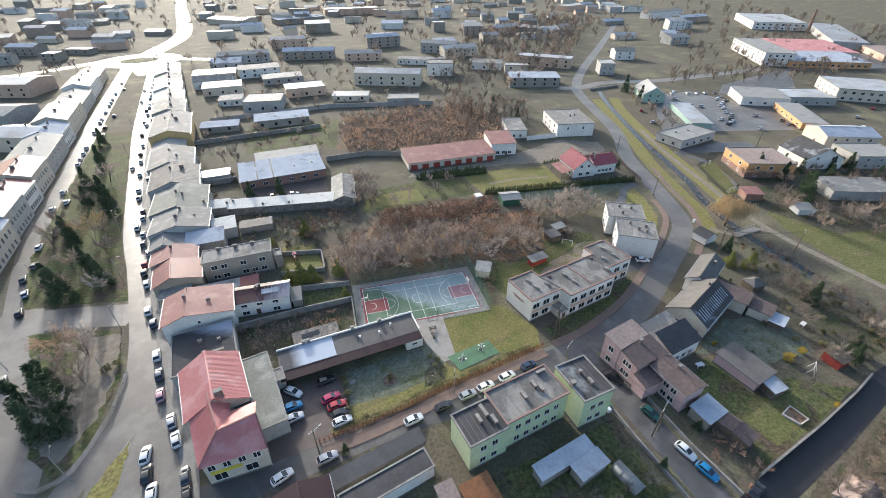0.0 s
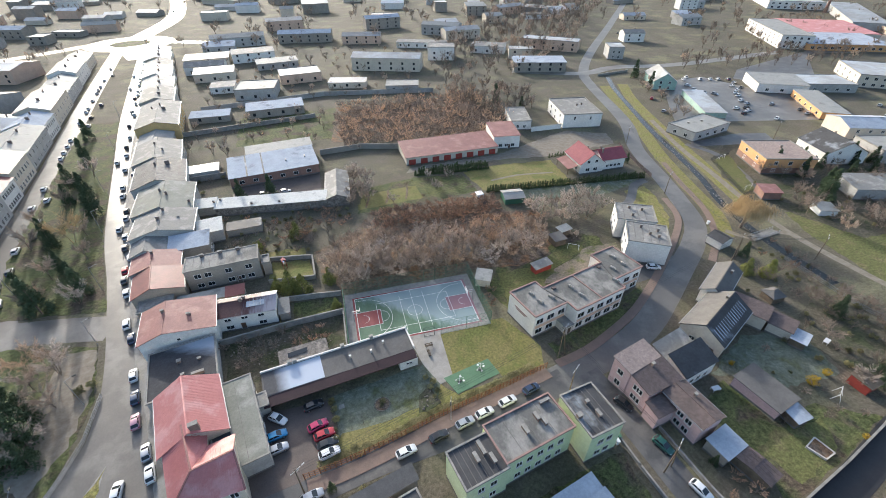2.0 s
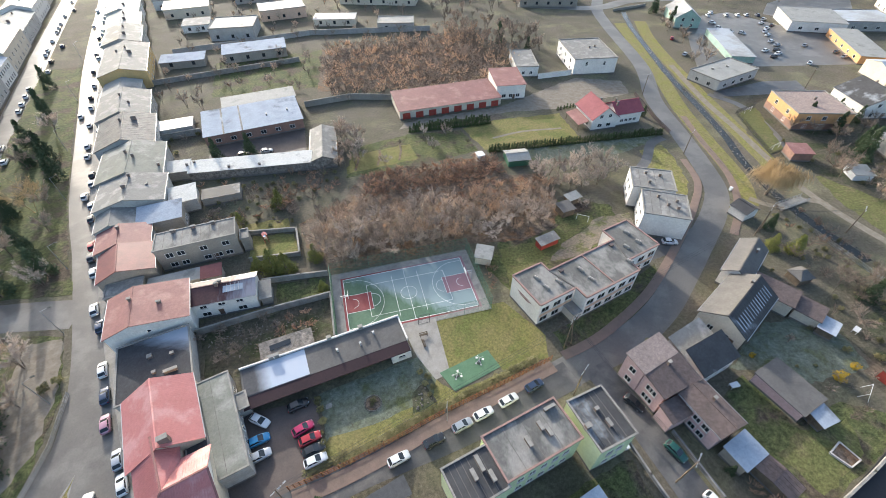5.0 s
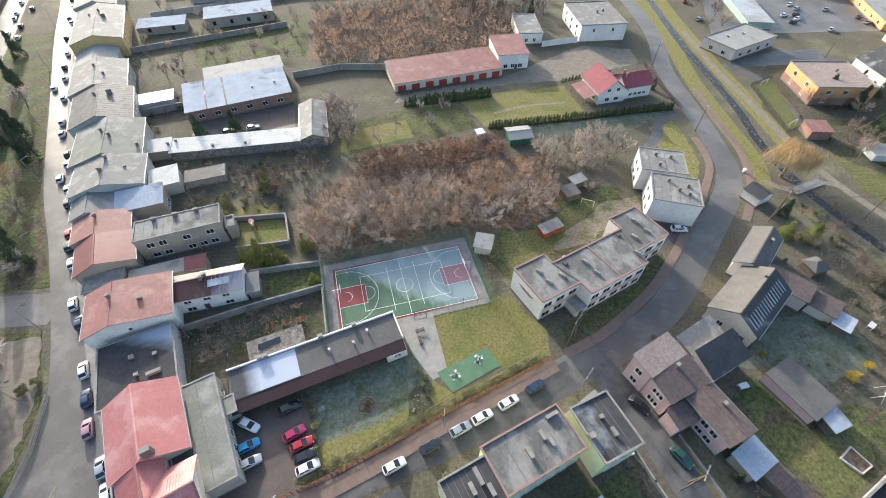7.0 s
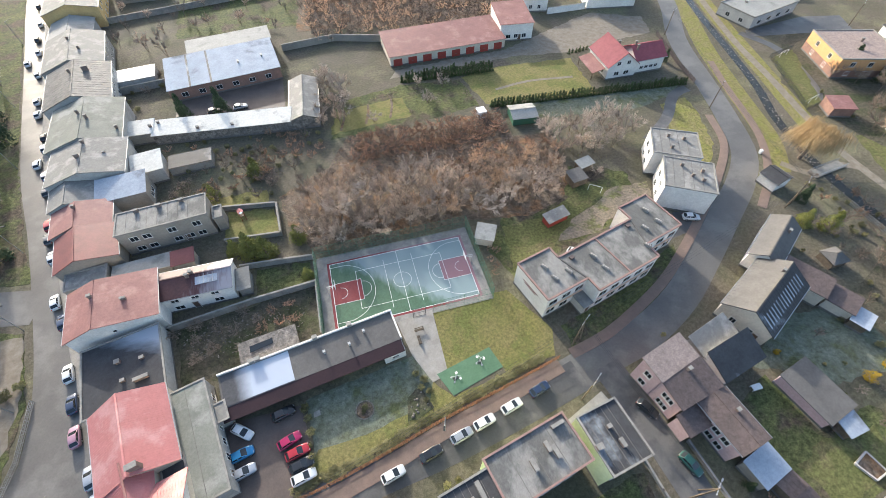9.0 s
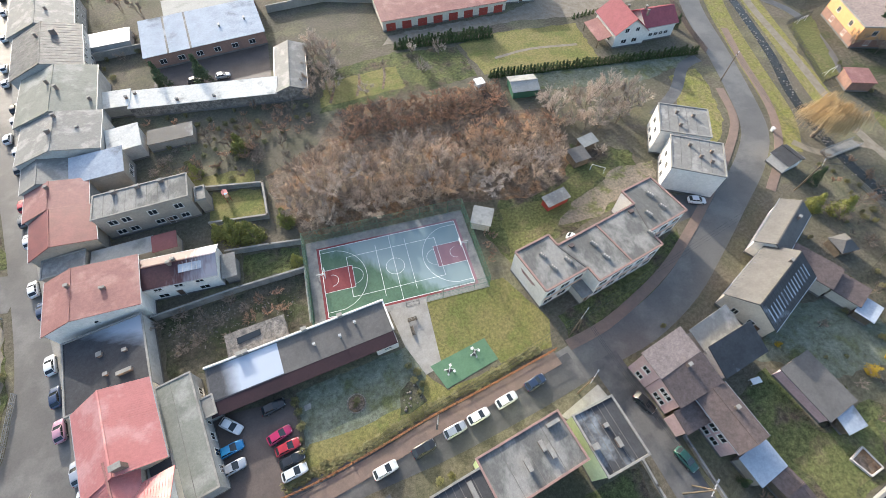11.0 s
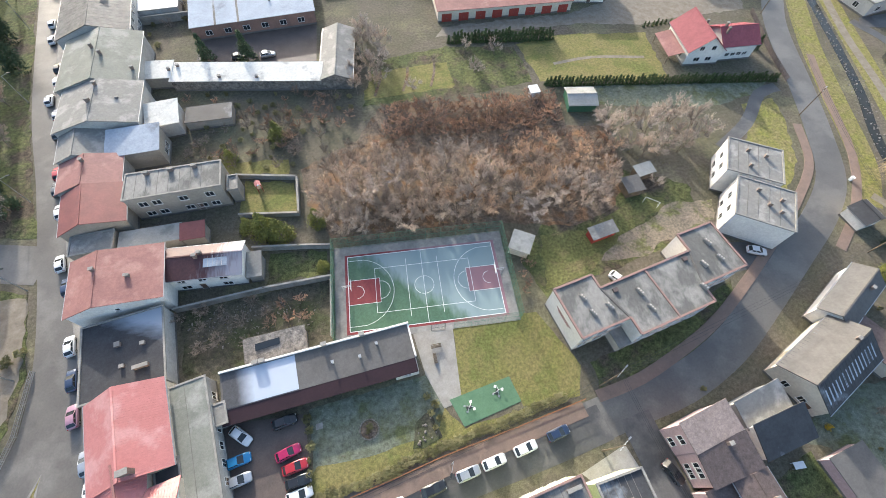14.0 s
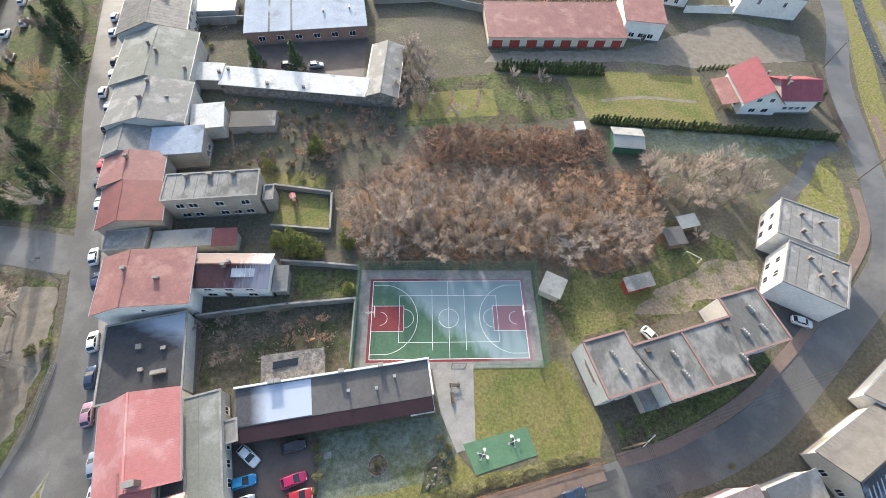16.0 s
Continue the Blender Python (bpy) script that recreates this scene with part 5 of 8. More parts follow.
stepped_flats()
porch = building("porch", "concrete entrance porch with a flat canopy", [(45.2, -9.6), (47.4, -9.0), (46.6, -6.0), (44.4, -6.6)], 2.6, M_trim, M_concrete, parapet=0.0, doors=(("s", 0.0),))
two = [building("white_flats", "white two-storey block with flat felt roof", q, 6.8, M_white, M_felt, wins=w, chimneys=ch, category="apartment block", group="white flats", parapet=0.15, seams=2.0)
       for q, w, ch in [
           ([(77.6, 21.8), (87.2, 17.2), (91.8, 25.0), (82.0, 30.0)], (("w", 2, (0.9, 3.8), 1.3, 1.3), ("e", 2, (0.9, 3.8), 1.3, 1.3)), ((-0.3, 0.4, 0.9), (0.35, 0.3, 0.9), (-0.2, -0.5, 0.9))),
           ([(73.6, 11.2), (83.6, 6.6), (88.6, 14.4), (79.4, 19.8)], (("w", 2, (0.9, 3.8), 1.3, 1.3), ("e", 2, (0.9, 3.8), 1.3, 1.3)), ((-0.3, 0.5, 0.9), (0.1, -0.1, 0.9), (0.5, 0.3, 0.9), (0.5, -0.3, 0.9)))]]
building("yellow_hut", "cream garden hut with grey sheet roof", [(31.2, 12.0), (34.2, 10.6), (36.0, 13.4), (32.6, 15.6)], 2.3, M_cream, M_pale_roof, "shed", 0.5, plinth=False)
building("red_shed", "red wooden garden shed with grey roof", [(48.0, 12.0), (53.2, 13.4), (52.7, 15.5), (47.6, 14.2)], 1.8, M_redwood, M_felt, "shed", 0.4, plinth=False)
building("green_shed", "green shed with pale patched sheet roof", [(53.6, 48.4), (60.2, 47.8), (60.9, 53.6), (54.2, 54.0)], 2.2, M_greenmetal, M_pale_roof, "gable", 0.7, "x", plinth=False)
building("dark_plank_shed", "small dark plank shed under bare trees", [(58.6, 21.8), (62.2, 22.6), (61.9, 26.0), (58.4, 25.2)], 2.1, M_wood, M_felt_mid, "shed", 0.3, plinth=False)
building("grey_plank_shed", "small plank shed with grey sheet roof", [(62.5, 25.8), (66.2, 27.0), (66.0, 29.2), (62.3, 28.2)], 2.0, M_wood, M_pale_roof, "shed", 0.3, plinth=False)
building("white_tank_hut", "small white hut beside the hedge", [(45.6, 53.6), (47.8, 53.8), (47.6, 56.2), (45.4, 56.0)], 2.0, M_white, M_plastic, parapet=0.0, plinth=False)

# ---------- green house and pink houses ----------
gl = "pale green two-storey house with flat roof"
building("green_house", gl, [(19.8, -36.8), (33.4, -34.3), (31.0, -27.3), (17.8, -30.0)], 7.6, M_greenwall, M_felt_patchy, wins=(("s", 5, (1.2, 4.6), 1.1, 1.3), ("n", 5, (1.2, 4.6), 1.1, 1.3)), chimneys=((-0.15, -0.1, 0.7, 0.5, 1.6), (0.3, 0.2, 0.7, 0.5, 1.4), (0.4, -0.1, 0.7, 0.5, 1.8), (0.75, 0.7, 0.6, 2.0, 0.4)), edge=M_trim_red, category="apartment block", seams=3.4)
building("green_house_wing", gl + " of dark ribbed felt", [(12.2, -39.4), (19.8, -37.6), (18.2, -31.2), (11.0, -32.8)], 7.4, M_greenwall, M_felt_dark, wins=(("s", 2, (1.2, 4.6), 1.1, 1.3), ("e", 1, (1.2, 4.6), 1.0, 1.3)), chimneys=((0.0, 0.1, 0.7, 0.5, 1.6), (0.6, -0.3, 0.7, 0.5, 1.6), (0.4, 0.4, 0.7, 0.5, 2.4)), category="apartment block", seams=1.0)
building("green_house_tower", gl + " of dark ribbed felt", [(34.5, -37.0), (40.9, -35.8), (40.0, -27.0), (33.2, -28.7)], 8.0, M_greenwall, M_felt_dark, wins=(("s", 2, (1.2, 4.6), 1.1, 1.3), ("e", 2, (1.2, 4.6), 1.1, 1.3)), chimneys=((0.0, 0.3, 0.7), (0.1, -0.3, 0.7, 0.5, 1.2), (-0.9, -0.1, 1.0, 0.9, 0.7)), category="apartment block", seams=1.0)
ph = "pink rendered semi-detached house"
building("pink_house", ph + " with brown felt shed roof", [(49.3, -26.4), (57.0, -24.6), (55.8, -20.6), (47.8, -22.9)], 6.8, M_pinkwall, M_brown_roof, "shed", 0.6, wins=(("w", 1, (1.2, 4.2), 1.2, 1.3), ("s", 2, (4.0,), 1.1, 1.2)), category="house")
building("pink_semi", ph + " with dark brown sheet roof", [(49.9, -31.4), (58.0, -29.5), (57.4, -25.0), (49.5, -26.7)], 6.0, M_pinkwall, M_dkbrown_roof, "shed", 0.7, wins=(("w", 2, (1.2, 3.8), 1.2, 1.3),), chimneys=((0.2, 0.8, 1.0),), category="house")
building("pink_house_porch", "low pink annex with dark brown roof", [(49.9, -34.8), (53.9, -34.1), (53.4, -31.2), (49.6, -31.9)], 4.2, M_pinkwall, M_dkbrown_roof, "shed", 0.5, category="house")
building("pink_house_long", ph + " with ribbed brown roof", [(54.8, -39.4), (60.6, -37.9), (58.7, -30.2), (53.9, -31.0)], 5.4, M_pinkwall, M_dkbrown_roof, "gable", 0.8, "y", 0.5, wins=(("w", 3, (1.0, 3.4), 1.2, 1.2),), chimneys=((0.4, 0.2, 0.9),), category="house")
building("dark_roof_house", "house with dark frosted sheet roof", [(60.3, -29.3), (68.9, -26.9), (68.9, -22.3), (59.9, -24.7)], 4.4, M_white, M_felt_dark, "shed", 1.8, wins=(("s", 3, (1.2,), 1.1, 1.2),), doors=(("s", 0.5),), category="house")
building("felt_roof_house", "house with grey-brown felt roof", [(59.6, -24.5), (68.4, -22.2), (66.2, -19.1), (58.6, -20.9)], 4.6, M_greywhite, M_felt, "shed", 1.0, category="house")
building("barn_house", "pale yellow house, grey felt and dark frosted ribbed roof", [(73.6, -24.6), (87.0, -17.4), (83.4, -9.2), (69.9, -16.2)], 4.2, M_cream, M_felt_dark, "gable", 2.8, "x", 0.5, ribs=0.8, wins=(("w", 2, (1.2,), 1.0, 1.2), ("s", 3, (1.2,), 1.1, 1.2)), doors=(("w", -0.6),), chimneys=((0.6, 0.1, 0.9),), category="house")
_, ba, bL, bW, _ = rect([(73.6, -24.6), (87.0, -17.4), (83.4, -9.2), (69.9, -16.2)])
part("felt_sheet", Shape().slab([(-bL / 2 - 0.33, bW / 2 + 0.33, 4.14), (bL / 2 + 0.33, bW / 2 + 0.33, 4.14), (bL / 2 + 0.33, 0.1, 7.26), (-bL / 2 - 0.33, 0.1, 7.26)], 0.03), M_felt_mid, bpy.data.objects["barn_house"], "grey felt covering")
for i in range(15):
    px = -bL / 2 + 0.6 + i * (bL - 1.0) / 15
    part("frost_streak", Shape().slab([(px, -bW / 2 - 0.2, 4.20), (px + 0.38, -bW / 2 - 0.2, 4.20), (px + 0.3, -bW * 0.16, 6.26 + 0.02), (px + 0.05, -bW * 0.16, 6.28)], 0.02), M_frost_roof, bpy.data.objects["barn_house"])
building("corner_house", "house with grey felt and dark roof slope by the bend", [(85.0, -12.6), (96.4, -5.2), (93.6, -0.6), (82.0, -7.8)], 4.2, M_white, M_felt_mid, "gable", 1.8, "x", 0.5, chimneys=((0.4, -0.4, 0.9),), category="house")
building("rear_range", "low rear range with brown-grey roof", [(84.4, -12.2), (89.3, -20.0), (93.7, -17.7), (88.6, -9.6)], 3.6, M_cream, M_dkbrown_roof, "shed", 0.4)
building("rear_lean_to", "lean-to with brown and frosted sheet roof", [(90.0, -20.2), (92.6, -24.2), (96.2, -22.2), (94.0, -18.4)], 2.8, M_cream, M_dkbrown_roof, "shed", 0.4)
building("rear_shed", "small shed with frosted sheet roof", [(91.8, -24.9), (93.3, -27.2), (96.3, -25.7), (95.1, -23.2)], 2.1, M_wood, M_frost_roof, "shed", 0.3)
building("garden_pavilion", "small garden pavilion with pale hipped roof", [(99.0, -13.8), (102.6, -13.8), (102.6, -10.4), (99.0, -10.4)], 2.0, M_wood, M_felt_mid, "hip", 1.1, plinth=False, gutter=False)
building("long_garage", "long pink-brick outbuilding with grey felt roof", [(73.2, -39.2), (79.4, -37.4), (77.2, -29.0), (71.4, -30.4)], 2.6, M_pinkwall, M_felt_mid, "shed", 0.3)
building("pale_shed", "little shed with pale roof", [(75.2, -41.6), (78.4, -40.9), (78.6, -38.2), (75.4, -38.9)], 2.0, M_wood, M_frost_roof, "shed", 0.3)
building("sheet_shed", "low shed with frosted corrugated roof", [(57.6, -43.6), (62.4, -42.6), (61.2, -39.0), (56.0, -40.0)], 2.6, M_grey_wall, M_frost_roof, "shed", 0.4)
building("ribbed_shed", "open shed with striped sheet roof", [(60.9, -48.9), (63.9, -48.2), (62.2, -42.6), (59.0, -43.2)], 2.4, M_wood, M_dkbrown_roof, "gable", 0.35, "x", ribs=0.7, gutter=False)
building("yard_shed", "shed with frosted grey roof", [(23.2, -45.0), (34.4, -42.3), (33.4, -40.2), (22.4, -42.8)], 2.6, M_grey_wall, M_frost_roof, "shed", 0.3)
building("small_yard_shed", "shed with frosted grey roof", [(29.6, -46.8), (35.3, -45.2), (34.6, -42.6), (28.8, -44.4)], 2.5, M_grey_wall, M_frost_roof, "shed", 0.2)
building("rust_roof_shed", "small house with rust-red roof", [(10.4, -47.4), (15.6, -46.4), (14.0, -42.2), (9.6, -43.0)], 3.0, M_grey_wall, M_rust, "shed", 0.6)
building("tile_shed", "small outbuilding with brown roof", [(6.4, -45.6), (9.0, -45.0), (8.4, -41.4), (5.8, -42.0)], 2.8, M_grey_wall, M_brown_roof, "shed", 0.5)
building("long_low_range", "long low range with grey roof", [(-12.5, -38.6), (5.8, -33.2), (5.2, -31.3), (-13.4, -36.0)], 3.0, M_grey_wall, M_felt_mid, "shed", 0.4)
building("dark_range", "dark-roofed range with frost patches", [(-8.8, -43.0), (6.2, -38.4), (5.4, -35.2), (-9.4, -39.0)], 3.4, M_white, M_felt_dark, parapet=0.15)
building("brown_roof_corner", "house with brown felt roof", [(-19.5, -44.0), (-10.0, -42.0), (-10.8, -36.0), (-19.0, -38.0)], 4.5, M_grey_wall, M_dkmaroon, "gable", 1.6, "y", 0.5)
building("peach_roof_house", "small house with faded brown-pink roof", [(68.0, -63.6), (73.4, -62.2), (72.4, -58.2), (67.0, -59.6)], 2.8, M_grey_wall, M_brown_roof, "gable", 1.5, "x")
building("garden_red_shed", "small red shed with grey roof", [(95.2, -39.6), (98.8, -38.8), (98.4, -35.2), (95.0, -36.0)], 2.2, M_redwood, M_wood, "shed", 0.3, plinth=False)
building("dark_hut", "small dark-roofed hut by the bend", [(103.0, 7.4), (107.6, 9.2), (107.4, 13.6), (102.8, 12.0)], 2.8, M_white, M_felt_dark, "gable", 1.0, "y")


# ---------- east side, car park and far town ----------
building("orange_house", "orange flat-roofed villa with brown felt roof", [(151.8, 42.6), (170.6, 41.6), (179.4, 56.2), (161.0, 57.8)], 6.0, M_orangewall, M_brown_roof, wins=(("w", 2, (1.0, 3.8), 1.3, 1.3), ("s", 3, (1.0, 3.8), 1.3, 1.3)), chimneys=((0.2, 0.2, 1.0),), category="house")
building("dark_gable_house", "white house with steep dark roof", [(183, 43), (198, 41), (204, 56), (187, 58)], 4.8, M_white, M_felt_dark, "gable", 4.2, "y", 0.5, wins=(("s", 3, (1.0,), 1.1, 1.3), ("s", 2, (4.4,), 1.0, 1.2), ("w", 3, (1.0,), 1.1, 1.3)), chimneys=((0.1, 0.3, 0.9),), category="house")
building("brick_garage", "small brick garage with pink roof", [(139.2, 28.4), (144.4, 26.2), (146.6, 31.6), (140.6, 33.2)], 2.8, M_brick, M_pink_roof, "shed", 0.3)
building("grey_side_house", "grey flat-roofed house among gardens", [(204, 38), (222, 34), (228, 48), (209, 52)], 5.5, M_greywhite, M_pale_roof, wins=(("s", 3, (1.0, 3.6), 1.2, 1.3),), category="house")
building("grey_barn", "long grey shed with pale roof", [(168, 20), (190, 13), (194, 23), (172, 30)], 4.0, M_greywhite, M_felt, "shed", 0.6)
building("white_greenhouse", "small pale polytunnel shed", [(148, 15), (153, 13.5), (155, 18), (150, 19.6)], 2.0, M_plastic, M_pale_roof, "shed", 0.3, plinth=False)
building("cream_house_east", "cream house with frosted roof", [(214, 60), (236, 54), (244, 68), (222, 74)], 5.5, M_cream, M_frost_roof, "gable", 2.0, "x", wins=(("s", 4, (1.0, 3.4), 1.1, 1.2),), category="house")
building("car_park_house", "single-storey white building with pale flat roof", [(150, 77), (175, 81), (171, 97), (149, 87.5)], 4.0, M_greywhite, M_pale_roof, wins=(("s", 4, (1.1,), 1.8, 1.3), ("w", 2, (1.1,), 1.4, 1.3)), vents=((0.2, 0.1), (-0.4, 0.3)))
building("car_park_shed", "long low shed with grey roof beside parked cars", [(176, 98), (186, 96), (199, 128), (190, 131)], 3.0, M_mint, M_far_roof, "shed", 0.4)
building("white_workshop", "white workshop with frosted roof", [(230, 123), (256, 118), (268, 132.4), (246, 143.4)], 5.0, M_white, M_pale_roof, "shed", 0.6, wins=(("s", 3, (1.4,), 1.6, 1.2),))
building("orange_workshop", "long orange workshop with grey roof", [(226, 79), (240, 81), (256, 108), (247, 114)], 3.6, M_orangewall, M_pale_roof, "shed", 0.4, wins=(("w", 5, (1.2,), 1.4, 1.2),))
building("grey_works", "grey workshop range with felt roof", [(258, 117), (285, 110), (292, 128), (268, 136)], 4.6, M_greywhite, M_far_roof, wins=(("s", 4, (1.4,), 1.6, 1.2),))
building("cream_office", "cream two-storey office with grey roof", [(293, 116.6), (322, 104), (349, 128), (316, 142)], 7.0, M_cream, M_far_roof, wins=(("s", 7, (1.2, 4.4), 1.6, 1.4), ("w", 4, (1.2, 4.4), 1.4, 1.4)))
building("white_factory", "white three-storey factory block", [(338, 206), (356, 200), (392, 262), (372, 278)], 9.5, M_white, M_pale_roof, wins=(("s", 4, (1.2, 4.2, 7.0), 1.6, 1.5), ("w", 9, (1.2, 4.2, 7.0), 1.6, 1.5)))
building("orange_factory", "long orange factory hall with blue-white roof", [(345, 196), (400, 182), (428, 213), (372, 228)], 5.0, M_orangewall, M_frost_roof, "shed", 0.8, wins=(("s", 12, (1.6,), 2.2, 1.6),))
building("red_factory", "factory hall with red roof", [(374, 230), (428, 216), (472, 262), (412, 276)], 5.5, M_cream, M_red_roof, "shed", 0.8)
building("white_hall", "white hall with pale roof", [(488, 366), (542, 350), (600, 425), (552, 445)], 8.0, M_white, M_far_roof, wins=(("s", 8, (1.4, 5.0), 2.4, 1.6),))
building("long_hall", "long grey hall with pale roof", [(458, 241), (483, 243), (580, 338), (552, 346)], 6.5, M_greywhite, M_far_roof, "shed", 0.6)
building("brick_hall", "low hall with brick-red roof", [(440, 190), (470, 180), (510, 220), (478, 232)], 5.0, M_peach, M_brown_roof)
building("mint_gable_house", "mint-green house with steep roof", [(181, 143), (192, 143), (203, 160), (190, 165)], 5.0, M_mint, M_far_roof, "gable", 4.0, "y", wins=(("s", 2, (1.0, 3.6), 1.1, 1.4),), category="house")
building("old_tower_house", "narrow grey house by the bridge", [(196, 215), (206, 212), (212, 226), (202, 229)], 8.0, M_greywhite, M_far_roof, wins=(("s", 2, (1.0, 4.2), 1.1, 1.4),), category="house")
part("chimney_shaft", Shape().tube((0, 0, 0), (0, 0, 24), 1.6, 1.0, 14), M_brick, thing("factory_chimney", pose(530, 330, 0), "tall round brick factory chimney", "chimney"))


def far_house(x0, y0, x1, y1, d, h, wall, roof_mat, kind_="gable", rise=2.0):
    """A house of the distant town from its front edge and depth, windows as plain panes."""
    a = math.atan2(y1 - y0, x1 - x0)
    nx, ny = -math.sin(a) * d, math.cos(a) * d
    e = building("town_house", "distant town house with pale weathered roof", [(x0, y0), (x1, y1), (x1 + nx, y1 + ny), (x0 + nx, y0 + ny)], h, wall, roof_mat, kind_, rise, "x", chimneys=((0.2, 0.1, 1.2),) if kind_ == "gable" else (), parapet=0.3, plinth=False, category="house", group="houses of the far town", gutter=False)
    L = math.hypot(x1 - x0, y1 - y0)
    n = max(2, int(L / 6.5))
    for k in range(int(h // 3) if y0 < 430 else 0):
        for i in range(n):
            px = -L / 2 + L * (i + 0.5) / n
            part("window", PANE, None, e, m=pose(px, -d / 2 - 0.01, 1.1 + 3 * k))
    return e


PANE = Shape().box(-0.65, 0.65, -0.02, 0.05, 0, 1.5).mesh("pane", M_glass)
WALLS, ROOFS = (M_cream, M_white, M_greywhite, M_grey_wall, M_peach), (M_far_roof, M_pale_roof, M_far_roof, M_felt, M_frost_roof)
rng = random.Random(5)
for i, (x0, y0, x1, y1, d, h, k) in enumerate([
        (20, 236, 62, 220, 15, 8, "gable"), (74, 248, 92, 243, 14, 8.5, "flat"), (90, 340, 118, 322, 12, 8, "gable"), (46, 374, 78, 378, 13, 9, "gable"), (-42, 392, -10, 395, 14, 8, "gable"),
        (-88, 272, -60, 274, 15, 5, "shed"), (-58, 276, -30, 280, 14, 6, "shed"), (-47, 190, -26, 188, 18, 5.5, "flat"), (-38, 158, -11, 160, 11, 4, "shed"), (-24, 214, 0, 217, 17, 5, "flat"),
        (3, 199, 24, 194, 8, 3.4, "shed"), (-62, 206, -49, 206, 10, 3.5, "shed"), (34, 182, 52, 178, 12, 3.6, "flat"), (120, 202, 152, 193, 15, 6, "shed"), (152, 266, 186, 240, 14, 7, "flat"), (104, 309, 134, 311, 14, 7, "gable"),
        (110, 262, 132, 250, 12, 5, "shed"), (206, 450, 240, 405, 16, 6, "shed"), (-43, 570, 16, 596, 24, 6, "shed"), (19, 655, 98, 660, 30, 8, "flat"), (-133, 610, -86, 574, 28, 6, "gable"), (60, 295, 96, 280, 8, 4, "shed"),
        (-80, 330, -40, 334, 14, 7, "gable"), (-30, 336, 12, 330, 13, 7, "gable"), (20, 318, 50, 312, 12, 6, "gable"), (-75, 232, -52, 234, 14, 5, "shed"), (-84, 252, -60, 252, 12, 5, "gable"),
        (-40, 252, -14, 256, 12, 4, "shed"), (-64, 158, -46, 158, 8, 3, "shed"), (-210, 268, -180, 260, 24, 8, "gable"), (-152, 158, -132, 152, 18, 7, "gable"), (-150, 112, -128, 106, 18, 6, "shed"), (-190, 200, -160, 192, 22, 7, "gable"), (-142, 70, -124, 64, 22, 7, "gable"), (192, 418, 224, 426, 14, 7, "gable"), (130, 236, 146, 230, 10, 6.5, "flat"), (442, 484, 506, 498, 18, 8, "gable"), (333, 309, 355, 310, 14, 6.5, "gable"),
        (454, 439, 500, 446, 16, 6.5, "gable"), (384, 613, 449, 637, 18, 6.5, "shed"), (300, 352, 322, 348, 12, 4, "gable"), (240, 262, 256, 258, 12, 6.5, "gable"), (404, 400, 432, 395, 13, 6.5, "gable"), (352, 452, 382, 456, 13, 4, "gable")]):
    far_house(x0, y0, x1, y1, d, h, WALLS[i % 5], ROOFS[(i * 3) % 5], k, 2.0 if k == "gable" else 0.6)
far_done = []
for i in range(420):
    y = rng.uniform(300, 940)
    x = rng.uniform(-520, 640) * (0.45 + 0.55 * y / 940)
    if y < 420 and (-205 < x < -85 or -60 < x < 110):
        continue
    if abs(x - (-145 - max(0, y - 520) * 0.21)) < 26 or (200 < x < 420 and abs(y - 1.24 * x + 5) < 60) or (300 < x < 480 and y < 290) or (x > 440 and y < 460):
        continue
    if any((x - a) ** 2 + (y - b) ** 2 < 26 ** 2 for a, b in far_done) or len(far_done) >= 135:
        continue
    far_done.append((x, y))
    w, a = rng.uniform(12, 28), rng.uniform(-0.35, 0.1)
    far_house(x - w / 2 * math.cos(a), y - w / 2 * math.sin(a), x + w / 2 * math.cos(a), y + w / 2 * math.sin(a), rng.uniform(10, 16), rng.choice((4, 6.2, 7.5, 9.5)), rng.choice(WALLS), rng.choice(ROOFS), rng.choice(("gable", "gable", "flat", "shed")), 2.0)


# ---------- walls, fences, poles ----------
def wall_run(name, pts, h, t, material, label, coping=True):
    w = thing(name, pose(*pts[0], 0), label, "wall")
    ox, oy = pts[0]
    for (x0, y0), (x1, y1) in zip(pts, pts[1:]):
        a = math.degrees(math.atan2(y1 - y0, x1 - x0))
        d = math.hypot(x1 - x0, y1 - y0)
        p = part("wall_panel", Shape().box(-t / 2, d + t / 2, -t / 2, t / 2, 0, h), material, w, m=pose(x0 - ox, y0 - oy, 0, 0, 0, a))
        if coping:
            part("coping", Shape().box(-t / 2 - 0.05, d + t / 2 + 0.05, -t / 2 - 0.06, t / 2 + 0.06, h, h + 0.08), M_concrete, p)
    return w


wall_run("long_plot_wall", [(-30.2, 7.8), (-15.0, 9.9), (-3.0, 10.9)], 1.7, 0.25, M_concrete, "long grey concrete plot wall")
wall_run("back_plot_wall", [(-17.5, 18.8), (-9.0, 18.2), (-3.2, 17.6)], 1.6, 0.25, M_concrete, "grey concrete plot wall")
wall_run("garden_box_wall", [(-22.0, 37.2), (-9.8, 35.4), (-9.2, 26.0), (-20.8, 27.0)], 1.3, 0.3, M_concrete, "pale wall round a small garden")
wall_run("court_side_wall", [(-3.0, -0.6), (-3.0, 10.9)], 1.5, 0.2, M_concrete, "grey wall beside the court")
wall_run("workshop_wall", [(-62, 92), (-52, 93.6), (-40, 95)], 2.2, 0.3, M_concrete, "long grey yard wall")
wall_run("north_wall", [(-5, 106), (12, 108), (28, 103)], 2.2, 0.3, M_grey_wall, "dark old plot wall")
wall_run("strip_wall", [(-66, 142), (-30, 148), (-6, 152)], 2.0, 0.3, M_concrete, "pale plot wall between garden strips")
